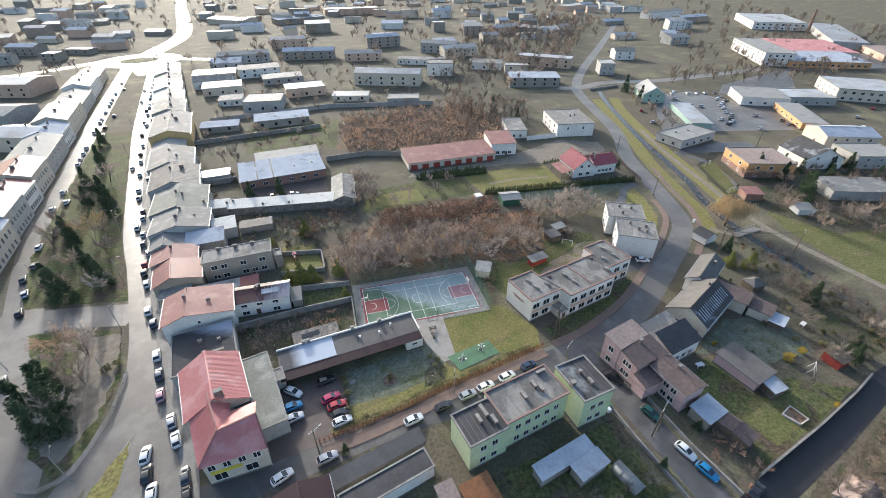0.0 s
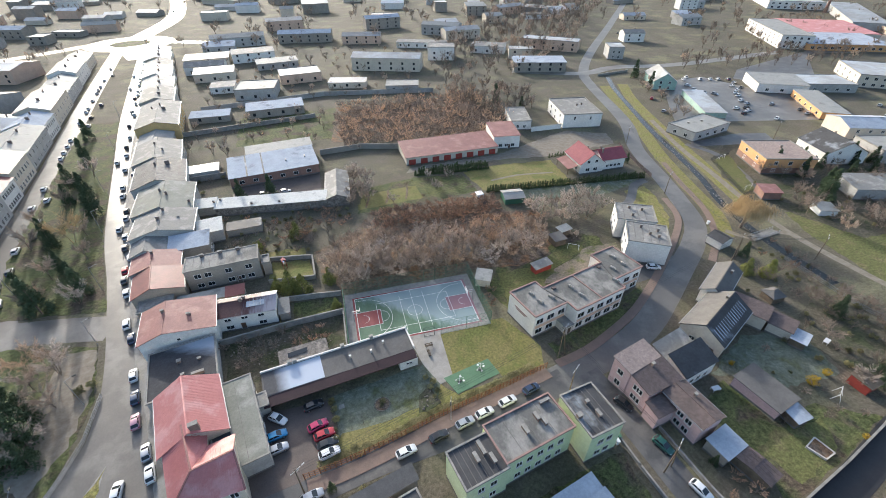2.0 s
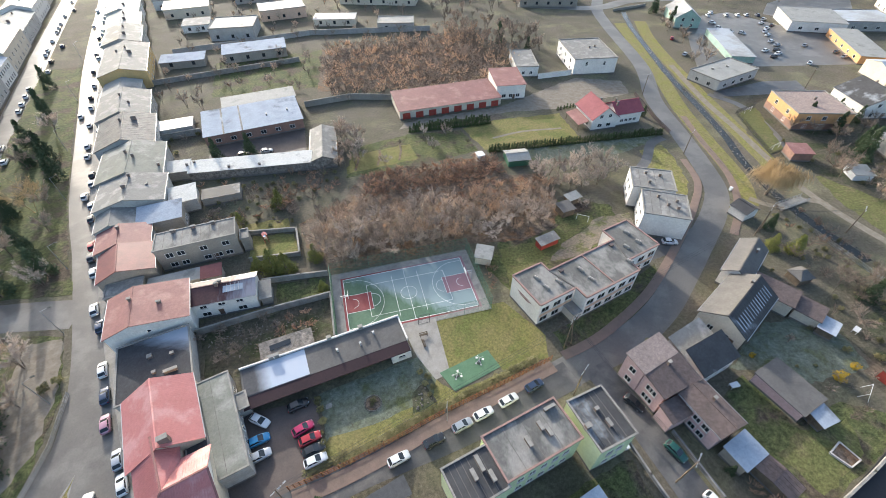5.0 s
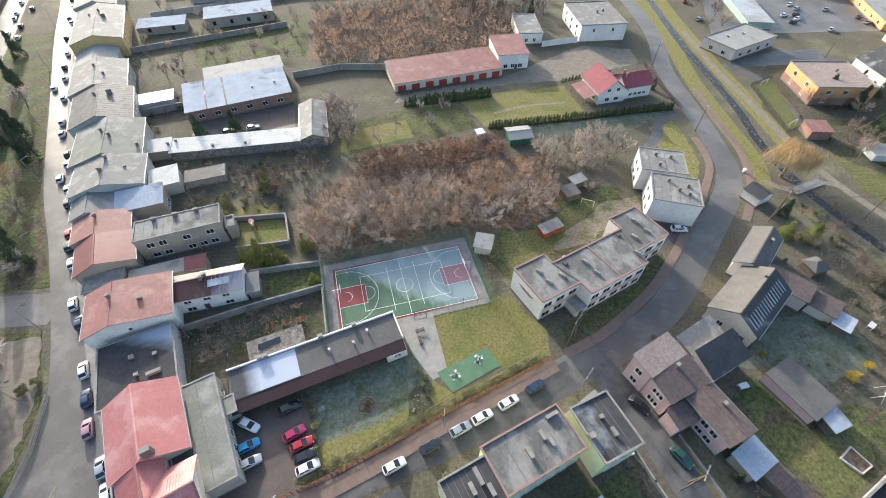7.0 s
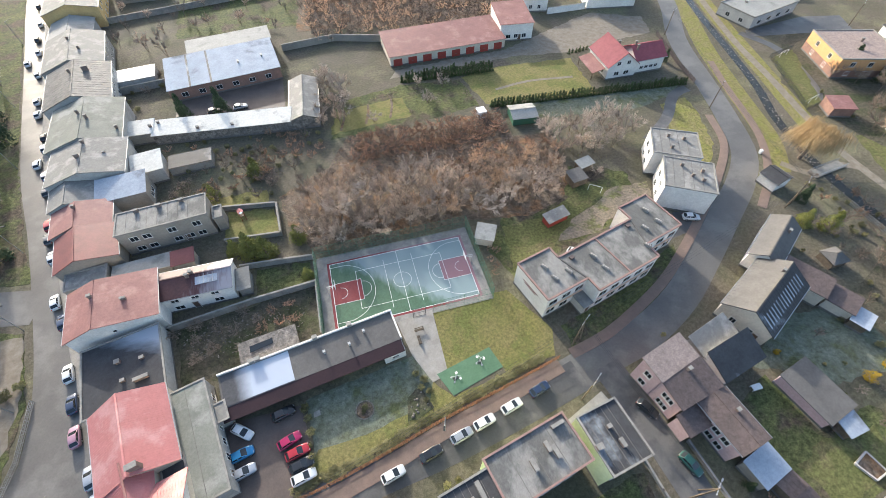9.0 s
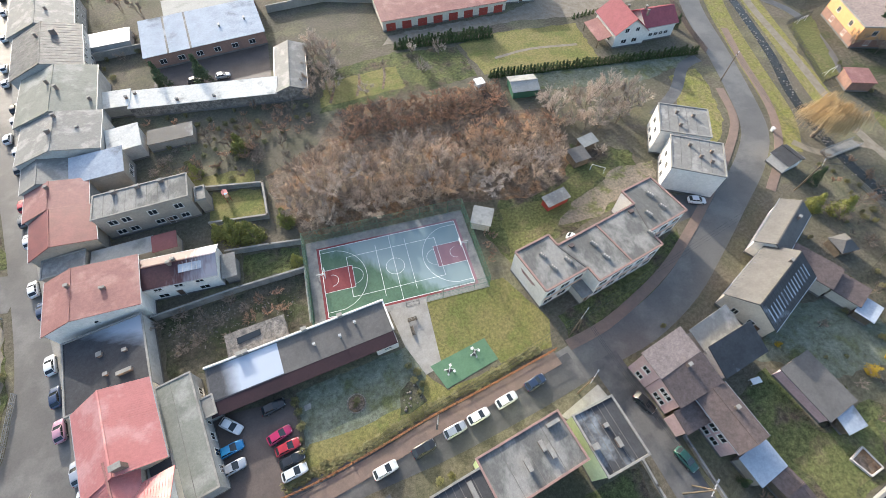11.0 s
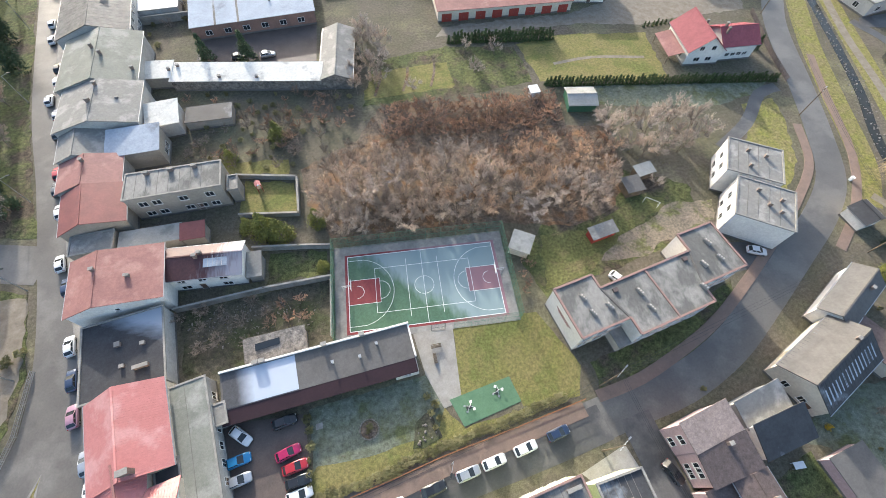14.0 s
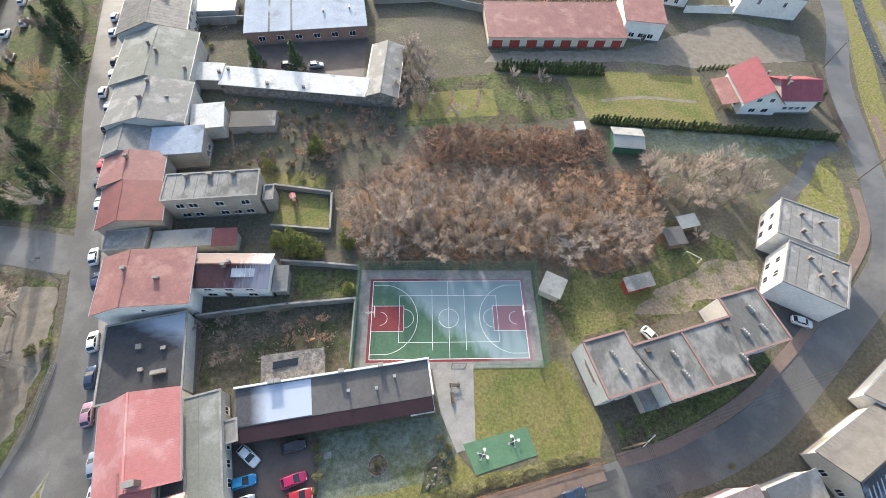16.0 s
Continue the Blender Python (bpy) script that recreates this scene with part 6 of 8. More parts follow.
wall_run("strip_wall_far", [(-62, 176), (0, 186), (60, 176)], 2.4, 0.3, M_greywhite, "long pale plot wall")
wall_run("lane_wall", [(60, -53.3), (78, -49), (92, -45.2), (100, -42.6)], 1.2, 0.25, M_concrete, "low concrete garden wall along the lane")
wall_run("house_lane_wall", [(51.3, -35), (52.6, -46), (54.4, -55)], 0.9, 0.2, M_concrete, "low wall along the house plots")
wall_run("flats_lane_wall", [(42.6, -29.5), (43.6, -40), (45.8, -56)], 0.8, 0.2, M_concrete, "low wall beside the lane")
mesh_fence("garden_fence_east", [(156.4, 61.4), (145.4, 58.8), (140.6, 45.6), (135.8, 32.4), (143.4, 34.0)], 1.4, "dark wire garden fence", 3.0, 5, 0.07, M_darkmetal, 0.02)
mesh_fence("red_house_fence", [(113.4, 52.6), (114.8, 64), (118.8, 82)], 1.5, "dark wooden fence by the bend", 1.2, 6, 0.1, M_dkbrown_roof, 0.05)
mesh_fence("stream_fence", [(118, 0), (119, -20), (124, -38)], 1.2, "grey wire fence along the stream", 3.0, 4, 0.07, M_metal, 0.02)

# rusty paling fence before the kindergarten, post by post, with its hedge
pal = thing("paling_fence", pose(-12.4, -26.7, 0), "rust-brown steel paling fence along the lane", "fence")
fp = curve_points([(-12.4, -27.2), (-5.2, -26.2), (4, -24.2), (13.4, -21.8), (25, -19.4), (37.3, -16.7)], 0.82)
for i, (x, y) in enumerate(fp):
    if i % 3 == 0:
        part("post", Shape().box(-0.075, 0.075, -0.075, 0.075, 0, 1.95), M_rust, pal, m=pose(x + 12.4, y + 26.7, 0))
    else:
        part("pale", Shape().box(-0.055, 0.055, -0.04, 0.04, 0.08, 1.85), M_rust, pal, m=pose(x + 12.4, y + 26.7, 0))
for z in (0.4, 1.05, 1.7):
    r = Shape()
    for (x0, y0), (x1, y1) in zip(fp, fp[1:]):
        r.beam((x0 + 12.4, y0 + 26.7, z), (x1 + 12.4, y1 + 26.7, z), 0.08)
    part("rail", r, M_rust, pal)
ribbon("pavement_fence", [(-12, -28.8), (-5, -27.8), (4, -25.8), (13.4, -23.3), (25, -20.8), (37.3, -17.9)], 2.6, 0.09, M_pave_red, "reddish paved strip beside the fence", "pavement")


orange_villa = bpy.data.objects["orange_house"]
_, _, oL, oW, _ = rect([(151.8, 42.6), (170.6, 41.6), (179.4, 56.2), (161.0, 57.8)])
for y_, x_ in ((-1, 0), (1, 0), (0, -1), (0, 1)):
    part("brick_storey", Shape().box(*((-oL / 2, oL / 2, y_ * oW / 2 - 0.03, y_ * oW / 2 + 0.03) if y_ else (x_ * oL / 2 - 0.03, x_ * oL / 2 + 0.03, -oW / 2, oW / 2)), 0.45, 2.6), M_brick, orange_villa, "red brick lower storey")


def utility_pole(x, y, h=9.0, stay=False, lamp=True, angle=0.0):
    p = thing("utility_pole", pose(x, y, 0, 0, 0, angle), "concrete utility pole with cross arm and lamp", "utility pole", "poles of the overhead line")
    part("mast", Shape().tube((0, 0, 0), (0, 0, h), 0.15, 0.09, 8), M_wood, p)
    a = part("cross_arm", Shape().box(-0.9, 0.9, -0.05, 0.05, h - 0.5, h - 0.4), M_metal, p)
    for q in (-0.8, -0.3, 0.3, 0.8):
        part("insulator", Shape().tube((q, 0, h - 0.4), (q, 0, h - 0.2), 0.05, 0.04, 6), M_plastic, a)
    if stay:
        part("stay", Shape().tube((1.9, -0.6, 0), (0.1, 0, h - 0.6), 0.13, 0.09, 8), M_wood, p)
    if lamp:
        l = part("lamp_arm", Shape().tube((0, 0, h - 1), (1.3, 0, h - 0.4), 0.03, 0.03, 5), M_metal, p)
        part("lamp_head", Shape().box(1.2, 1.7, -0.1, 0.1, h - 0.43, h - 0.32), M_metal, l)


for a in ((41.0, -14.8, 9.5, True), (38.2, -24.4, 9.0, False), (47.0, -42.0, 9.0, True), (110.3, 40.8, 8.0, False), (121.6, 81, 8.5, False), (103.0, 3.0, 9.0, True), (126, -2.5, 8, False), (187, 69, 8, False), (-12.5, -29.5, 8, False)):
    utility_pole(*a, angle=35)


def street_lamp(x, y, angle):
    p = thing("street_lamp", pose(x, y, 0, 0, 0, angle), "grey steel street lamp with arm", "street lamp", "street lamps of the square")
    part("mast", Shape().tube((0, 0, 0), (0, 0, 7.5), 0.09, 0.05, 8), M_metal, p)
    part("lamp_arm", Shape().tube((0, 0, 7.4), (1.5, 0, 7.9), 0.035, 0.03, 6), M_metal, p)
    part("lamp_head", Shape().box(1.4, 2.1, -0.14, 0.14, 7.84, 7.98), M_darkmetal, p)


for x, y, a in ((-54.5, -1, 20), (-57.4, 15.5, 10), (-53.6, -23, 100), (-84.5, 40, 190), (-63, 36, 10), (-72.5, 66, 10), (-81, 95, 10), (-90, 135, 10), (-66, -20, 190), (-77, 8, 190), (-101, 180, 10), (14.5, -23.0, 250)):
    street_lamp(x, y, a)
wires = Shape()
for pts in ([(41, -14.8, 9.2), (47, -42, 8.7)], [(41, -14.8, 9.2), (103, 3, 8.7)], [(41, -14.8, 9.2), (-12.5, -29.5, 7.7)], [(103, 3, 8.7), (110.3, 40.8, 7.7)], [(110.3, 40.8, 7.7), (121.6, 81, 8.2)], [(103, 3, 8.7), (126, -2.5, 7.7)]):
    (ax, ay, az), (bx, by, bz) = pts
    for o in (-0.5, 0.0, 0.5):
        prev = None
        for i in range(11):
            t = i / 10
            q = (ax + (bx - ax) * t + o * 0.7, ay + (by - ay) * t - o * 0.7, az + (bz - az) * t - 3.2 * t * (1 - t))
            if prev:
                wires.beam(prev, q, 0.03)
            prev = q
tagged(part("overhead_wires", wires, M_darkmetal), "thin dark overhead wires between poles", "wires", kind="stuff")


# ---------- plants ----------
def spike(s, a, b, w):
    """A thin three-cornered twig."""
    a, b = Vector(a), Vector(b)
    d = (b - a)
    side = d.cross(Vector((rt.uniform(-1, 1), rt.uniform(-1, 1), rt.uniform(-1, 1)))).normalized() * w
    s.add([a - side, a + side, b], [(0, 1, 2)])


rt = random.Random(11)


def bare_tree(h, spread, seed, twig, name="bare_tree", label="leafless deciduous tree with fine brown twigs", twigs=46, group="bare trees of the thicket", droop=0.0, fine=12, thick=0.52):
    rt.seed(seed)
    t = thing(name, pose(0, 0, 0), label, "tree", group)
    trunk, crown, limbs = Shape(), Shape(), Shape()
    stems = rt.choice((1, 2, 3))
    ends = []
    for k in range(stems):
        a = rt.uniform(0, 6.28)
        lean = 0.1 if stems == 1 else 0.28
        p0, r0 = Vector((0.25 * math.cos(a), 0.25 * math.sin(a), 0)) * (stems > 1), 0.05 * h / 3.2
        p1 = p0 + Vector((math.cos(a) * lean * h * 0.4, math.sin(a) * lean * h * 0.4, h * 0.42))
        trunk.tube(p0, p1, r0 / 2 + 0.05, r0 / 3 + 0.03, 6)
        nb = 7 if stems == 1 else 4
        for i in range(nb):
            aa = a + i * 6.28 / nb * 1.2 + rt.uniform(-0.5, 0.5)
            f = rt.uniform(0.45, 1.0)
            b0 = p0.lerp(p1, f)
            up = rt.uniform(0.28, 0.55) * h
            out = spread * rt.uniform(0.35, 0.75)
            b1 = b0 + Vector((math.cos(aa) * out, math.sin(aa) * out, up * (1.25 - out / spread * 0.6)))
            limbs.tube(b0, b1, 0.06, 0.025, 4)
            for j in range(fine):
                ca = aa + rt.uniform(-1.2, 1.2)
                c0 = b0.lerp(b1, rt.uniform(0.35, 1.0))
                c1 = c0 + Vector((math.cos(ca) * spread * rt.uniform(0.15, 0.4), math.sin(ca) * spread * rt.uniform(0.15, 0.4), h * rt.uniform(-0.03, 0.24)))
                limbs.tube(c0, c1, 0.028, 0.012, 3)
                ends.append((c0, c1))
    for c0, c1 in ends:
        for _ in range(twigs):
            q = c0.lerp(c1, rt.uniform(0.15, 1.05))
            d = ((c1 - c0).normalized() * 0.8 + Vector((rt.gauss(0, 0.6), rt.gauss(0, 0.6), rt.gauss(0.25, 0.55) - droop))).normalized()
            e = q + d * rt.uniform(0.35, 1.0) * h / 8
            spike(crown, q, e, rt.uniform(0.018, 0.042) * thick)
    trunk.add(limbs.v, limbs.f)
    part("trunk", trunk, M_bark if twig is not M_willow else twig, t)
    part("crown", crown, twig, t)
    return t


def leafy(name, label, category, material, radii, count, leaf, seed, group="", lumps=5, trunk_h=0.0, cone=False):
    """A shrub or conifer of many small blades set in clumps."""
    rt.seed(seed)
    t = thing(name, pose(0, 0, 0), label, category, group)
    rx, ry, rz = radii
    s = Shape()
    cl = []
    for _ in range(lumps * 6):
        if cone:
            z = rt.random() ** 1.3
            rr = (1 - z) * rt.uniform(0.55, 1.0)
            a = rt.uniform(0, 6.28)
            cl.append((Vector((rx * rr * math.cos(a), ry * rr * math.sin(a), trunk_h + rz * 2 * z * 0.98)), 0.22 + 0.25 * (1 - z)))
        else:
            d = Vector((rt.gauss(0, 1), rt.gauss(0, 1), rt.gauss(0, 1))).normalized() * rt.uniform(0.45, 0.95)
            cl.append((Vector((d.x * rx, d.y * ry, trunk_h + rz + d.z * rz)), rt.uniform(0.22, 0.42)))
    for i in range(count):
        c, k = cl[i % len(cl)]
        d = Vector((rt.gauss(0, 1), rt.gauss(0, 1), rt.gauss(0, 1))).normalized() * rt.random() ** 0.4
        p = c + Vector((d.x * rx * k, d.y * ry * k, d.z * min(rx, rz) * k))
        if p.z < 0.02:
            p.z = 0.02 + rt.random() * 0.1
        u = Vector((rt.gauss(0, 1), rt.gauss(0, 1), rt.gauss(0, 0.6) - (0.5 if cone else 0))).normalized() * leaf * rt.uniform(0.6, 1.4)
        w = u.cross(Vector((rt.gauss(0, 1), rt.gauss(0, 1), rt.gauss(0, 1)))).normalized() * leaf * 0.35
        s.add([p - w, p + w, p + u + w * 0.5, p + u - w * 0.5], [(0, 1, 2, 3)])
    if cone:
        part("trunk", Shape().tube((0, 0, 0), (0, 0, trunk_h + rz * (1.7 if cone else 0.9)), 0.05 + 0.05 * rx, 0.03, 6), M_bark, t)
    part("crown", s, material, t)
    return t


def at(x, y, size=1.0, turn=None, tall=1.0, z=0.0):
    return pose(x, y, z, 0, 0, rt.uniform(0, 360) if turn is None else turn) @ Matrix.Diagonal((size, size, size * tall, 1))


def inside(x, y, poly):
    c = False
    for (x0, y0), (x1, y1) in zip(poly, poly[1:] + poly[:1]):
        if (y0 > y) != (y1 > y) and x < (x1 - x0) * (y - y0) / (y1 - y0) + x0:
            c = not c
    return c


def scatter(protos, poly, gap, seed, lo=0.75, hi=1.25, limit=400):
    """Plants strewn over a patch of ground with a least distance between them."""
    r = random.Random(seed)
    xs, ys = [p[0] for p in poly], [p[1] for p in poly]
    done = []
    for _ in range(limit * 12):
        x, y = r.uniform(min(xs), max(xs)), r.uniform(min(ys), max(ys))
        if inside(x, y, poly) and all((x - a) ** 2 + (y - b) ** 2 > gap * gap for a, b in done):
            done.append((x, y))
            copy_thing(r.choice(protos), pose(x, y, 0, 0, 0, r.uniform(0, 360)) @ Matrix.Diagonal((*[r.uniform(lo, hi)] * 2, r.uniform(lo, hi), 1)))
        if len(done) >= limit:
            break
    return done


def scatter_stuff(name, label, protos_, poly, gap, seed, lo, hi, limit):
    """Far trees that nobody could count, joined into one mesh."""
    r = random.Random(seed)
    xs, ys = [p[0] for p in poly], [p[1] for p in poly]
    done, groups = [], {}
    for _ in range(limit * 12):
        x, y = r.uniform(min(xs), max(xs)), r.uniform(min(ys), max(ys))
        if len(done) < limit and inside(x, y, poly) and all((x - a) ** 2 + (y - b) ** 2 > gap * gap for a, b in done):
            done.append((x, y))
            o = r.choice(protos_)
            for c in o.children:
                groups.setdefault(c.data.materials[0], []).append((c.data, pose(x, y, 0, 0, 0, r.uniform(0, 360)) @ Matrix.Diagonal((*[r.uniform(lo, hi)] * 3, 1))))
    top_ = thing(name, pose(0, 0, 0), label, "trees", kind="stuff")
    for material, items in groups.items():
        vs, fs, k = [], [], 0
        for me, m in items:
            a = np.empty(len(me.vertices) * 3)
            me.vertices.foreach_get("co", a)
            a = a.reshape(-1, 3) @ np.array(m.to_3x3()).T + np.array(m.translation)
            vs.append(a)
            fs += [tuple(i + k for i in p.vertices) for p in me.polygons]
            k += len(a)
        me = bpy.data.meshes.new("far_crowns")
        me.from_pydata(np.concatenate(vs).tolist(), [], fs)
        me.materials.append(material)
        tagged(part("far_crowns", me, None, top_), kind="stuff")


T_brown = [bare_tree(7.0, 3.2, s, M_twig) for s in (1, 2, 3)]
T_red = [bare_tree(6.2, 3.0, s, M_twig_red, label="leafless tree with russet twigs and seed heads") for s in (4, 5)]
T_grey = [bare_tree(6.5, 3.4, s, M_twig_grey, label="leafless tree with pale grey twigs") for s in (6, 7)]
B_red = [bare_tree(2.6, 1.9, s, M_bramble, "bramble_bush", "low russet bramble bush", 26, "brambles of the thicket", fine=6, thick=1.0) for s in (8, 9)]
B_grey = [bare_tree(3.0, 2.0, s, M_twig_dim, "bare_shrub", "leafless grey garden shrub", 24, "bare garden shrubs", fine=6) for s in (10, 12)]
FAR = [bare_tree(7.5, 2.7, 80, M_twig_dim, twigs=34, fine=3, thick=1.9), bare_tree(7.0, 2.6, 81, M_twig, twigs=34, fine=3, thick=1.9)]
FAR[0].matrix_basis, FAR[1].matrix_basis = at(-41, 112), at(-48, 118)
for i, o in enumerate(T_brown + T_red + T_grey):
    o.matrix_basis = at(2 + i * 6.6, 22.0 + (i % 2) * 2.6, 0.9)
for i, o in enumerate(B_red + B_grey):
    o.matrix_basis = at(10 + i * 5, 53 + (i % 2))
scatter(T_brown + T_brown + T_grey[:1], [(-6, 31), (-2, 21), (2, 20), (31, 20), (34, 30), (29, 38.5), (6, 37), (-3, 35)], 3.1, 21, 0.7, 1.2)
scatter(T_brown + T_red + T_grey[:1], [(34, 20.5), (45, 18.5), (54, 21), (58, 31), (50, 34), (36, 34)], 3.0, 22, 0.65, 1.15)
scatter(B_red + B_red + B_grey + T_red[:1], [(32, 35), (50, 34.5), (60, 34), (60, 41.5), (32, 41)], 1.9, 48, 0.6, 1.1)
scatter(T_grey + T_grey + T_brown[:1], [(60, 42.5), (61, 33), (68, 32.5), (80, 33), (87, 37), (77, 42.5)], 3.4, 23, 0.75, 1.2)
scatter(B_red, [(9, 44.5), (30, 43.6), (50.5, 45.5), (51.5, 54.5), (12, 54.5)], 1.55, 24, 0.75, 1.1, 190)
scatter(B_grey + B_red, [(-6, 41.5), (8, 40), (30, 40.5), (30, 42.5), (0, 45)], 2.6, 49, 0.5, 0.9, 22)
scatter(B_red + B_grey, [(-14, 44), (-6, 44), (4, 52), (-2, 58), (-14, 54)], 3.2, 25, 0.7, 1.2)
scatter(T_grey + T_brown, [(3.5, 60), (12, 62), (13, 80), (5.5, 84)], 3.6, 26, 0.7, 1.1)
FARB = [bare_tree(5.0, 2.6, 83, M_twig_red, twigs=24, fine=3, thick=1.9), bare_tree(4.0, 2.6, 84, M_twig, twigs=24, fine=3, thick=1.9)]
FARB[0].matrix_basis, FARB[1].matrix_basis = at(16, 116), at(24, 114)
scatter_stuff("north_thicket", "russet leafless thicket behind the garages", FARB, [(4, 108), (64, 106), (84, 122), (78, 165), (6, 165)], 3.0, 27, 0.6, 1.2, 330)
scatter_stuff("north_trees", "leafless trees behind the white house", FARB + FAR, [(62, 126), (104, 130), (112, 165), (70, 185)], 5.0, 28, 0.8, 1.3, 60)
scatter(B_grey + T_grey, [(17, 60), (48, 62), (46, 72), (18, 74)], 6.5, 29, 0.5, 0.8, 14)
scatter(B_grey, [(-24, -1), (-17, 0), (-16, 8), (-29, 6)], 2.6, 30, 0.6, 1.0, 14)
scatter(B_red + B_grey, [(-14, 2.5), (-6, 3), (-6, 8.5), (-15, 7.5)], 2.8, 31, 0.6, 0.9, 12)
T_dim = [bare_tree(7.0, 4.0, s, M_twig_dim, "broad_bare_tree", "broad leafless tree with dull brown twigs", 40, "bare trees by the lane") for s in (14, 15)]
T_dim[0].matrix_basis, T_dim[1].matrix_basis = at(93, -56), at(104, -58)
scatter(T_dim, [(66, -66), (96, -54), (128, -46), (128, -75), (70, -80)], 5.0, 32, 0.8, 1.3, 40)
scatter(B_grey + B_red, [(57, -44.5), (63, -52), (55, -56), (54.5, -46)], 2.6, 33, 0.6, 1.1, 10)
scatter(B_grey + T_grey, [(84, -20), (110, -22), (116, -34), (96, -42), (86, -34)], 7.0, 34, 0.5, 0.8, 12)
scatter(T_grey + T_brown, [(140, 20), (160, 12), (200, 5), (200, -18), (150, 0)], 6.5, 35, 0.8, 1.2, 30)
scatter(T_brown + T_grey, [(160, 100), (172, 135), (182, 170), (196, 175), (178, 120), (168, 98)], 7.0, 36, 0.8, 1.2, 16)
scatter(T_brown + T_grey, [(-66, 8), (-60, 14), (-57, 4), (-60, -12), (-65, -8)], 4.6, 37, 1.1, 1.5, 8)
scatter(T_brown + T_grey, [(-64, 30), (-80, 32), (-90, 60), (-98, 110), (-88, 112), (-76, 66)], 9.0, 38, 1.0, 1.4, 14)
scatter_stuff("far_trees", "leafless trees along the far road", FAR, [(130, 210), (180, 240), (330, 470), (300, 560), (160, 330), (100, 240)], 13, 39, 0.9, 1.5, 90)
scatter_stuff("far_woods", "leafless trees between the far houses", FAR, [(-520, 300), (600, 300), (900, 1000), (-700, 1000)], 9, 40, 1.0, 1.7, 560)
scatter_stuff("valley_trees", "dull leafless trees along the stream valley", FAR, [(75, 200), (118, 196), (150, 215), (250, 340), (360, 480), (330, 560), (180, 420), (90, 300)], 7.5, 44, 0.8, 1.5, 230)
scatter_stuff("villa_trees", "dull leafless trees between villas and works", FAR, [(185, 168), (215, 172), (330, 150), (420, 178), (520, 215), (700, 330), (600, 340), (400, 300), (330, 300), (250, 200)], 10, 45, 0.8, 1.3, 90)
scatter_stuff("factory_trees", "leafless trees by the factory street", FAR, [(210, 175), (330, 160), (430, 180), (330, 195), (230, 200)], 11, 41, 0.8, 1.3, 24)
scatter(B_grey + T_brown, [(-40, 125), (10, 124), (0, 160), (-45, 150)], 10, 42, 0.6, 0.9, 22)
scatter(B_grey + B_red, [(-32, 44), (-17, 42), (-16, 56), (-30, 51)], 3.4, 43, 0.6, 1.0, 16)


scatter_stuff("garden_trees", "dull leafless trees and bushes in long gardens", FAR, [(-58, 122), (0, 118), (6, 166), (60, 170), (110, 200), (100, 300), (-90, 300), (-66, 200)], 8.0, 46, 0.35, 0.8, 170)


scatter_stuff("lane_scrub", "dense dull leafless scrub across the lane", T_dim + B_grey, [(66, -60.5), (72, -57.5), (82, -54.8), (100, -49.8), (122, -45), (122, -56), (84, -66), (68, -66)], 2.6, 61, 0.6, 1.0, 70)
scatter_stuff("villa_scrub", "dull leafless bushes round the villas", T_dim + B_grey, [(142, 18), (152, 6), (164, -6), (205, -10), (228, 30), (212, 58), (196, 38), (160, 24), (150, 22)], 4.6, 62, 0.5, 1.0, 60)
scatter_stuff("stream_scrub", "dull bushes along the lower stream", T_dim[:1] + B_grey, [(104, -2), (110, -2), (121, -6), (124, -30), (116, -36), (108, -24)], 3.4, 63, 0.4, 0.8, 30)


def weeping_willow(seed):
    rt.seed(seed)
    t = thing("willow", pose(0, 0, 0), "golden weeping willow with long leafless shoots", "tree")
    trunk, crown = Shape(), Shape()
    trunk.tube((0, 0, 0), (0.2, 0.1, 3.2), 0.45, 0.3, 8)
    for i in range(14):
        a = i * 2.4
        b1 = Vector((math.cos(a) * rt.uniform(1.2, 3.2), math.sin(a) * rt.uniform(1.2, 3.2), rt.uniform(5.2, 7.6)))
        trunk.tube((0.2, 0.1, 3.1), b1, 0.16, 0.05, 5)
        for _ in range(7):
            c1 = b1 + Vector((rt.gauss(0, 1.3), rt.gauss(0, 1.3), rt.uniform(-0.5, 0.9)))
            trunk.tube(b1.lerp(Vector((0.2, 0.1, 3.1)), rt.uniform(0, 0.4)), c1, 0.05, 0.02, 3)
            for _ in range(48):
                q = c1 + Vector((rt.gauss(0, 0.6), rt.gauss(0, 0.6), rt.gauss(0, 0.3)))
                out = Vector((q.x, q.y, 0)) * 0.12
                e = q + out + Vector((rt.gauss(0, 0.25), rt.gauss(0, 0.25), -rt.uniform(1.2, 3.6)))
                e.z = max(e.z, 0.4)
                spike(crown, q, e, rt.uniform(0.02, 0.04))
    part("trunk", trunk, M_bark, t)
    part("crown", crown, M_willow, t)
    return t


bare_tree(10.0, 6.0, 52, M_willow, "golden_tree", "broad leafless park tree with golden shoots", 60, "").matrix_basis = at(-78.5, 62)
weeping_willow(50).matrix_basis = at(118.8, 16.2, 1.15)
bare_tree(9.0, 5.0, 51, M_twig_red, "park_tree", "broad leafless park tree with russet crown", 40, "").matrix_basis = at(-66.5, 9.5, 1.0)

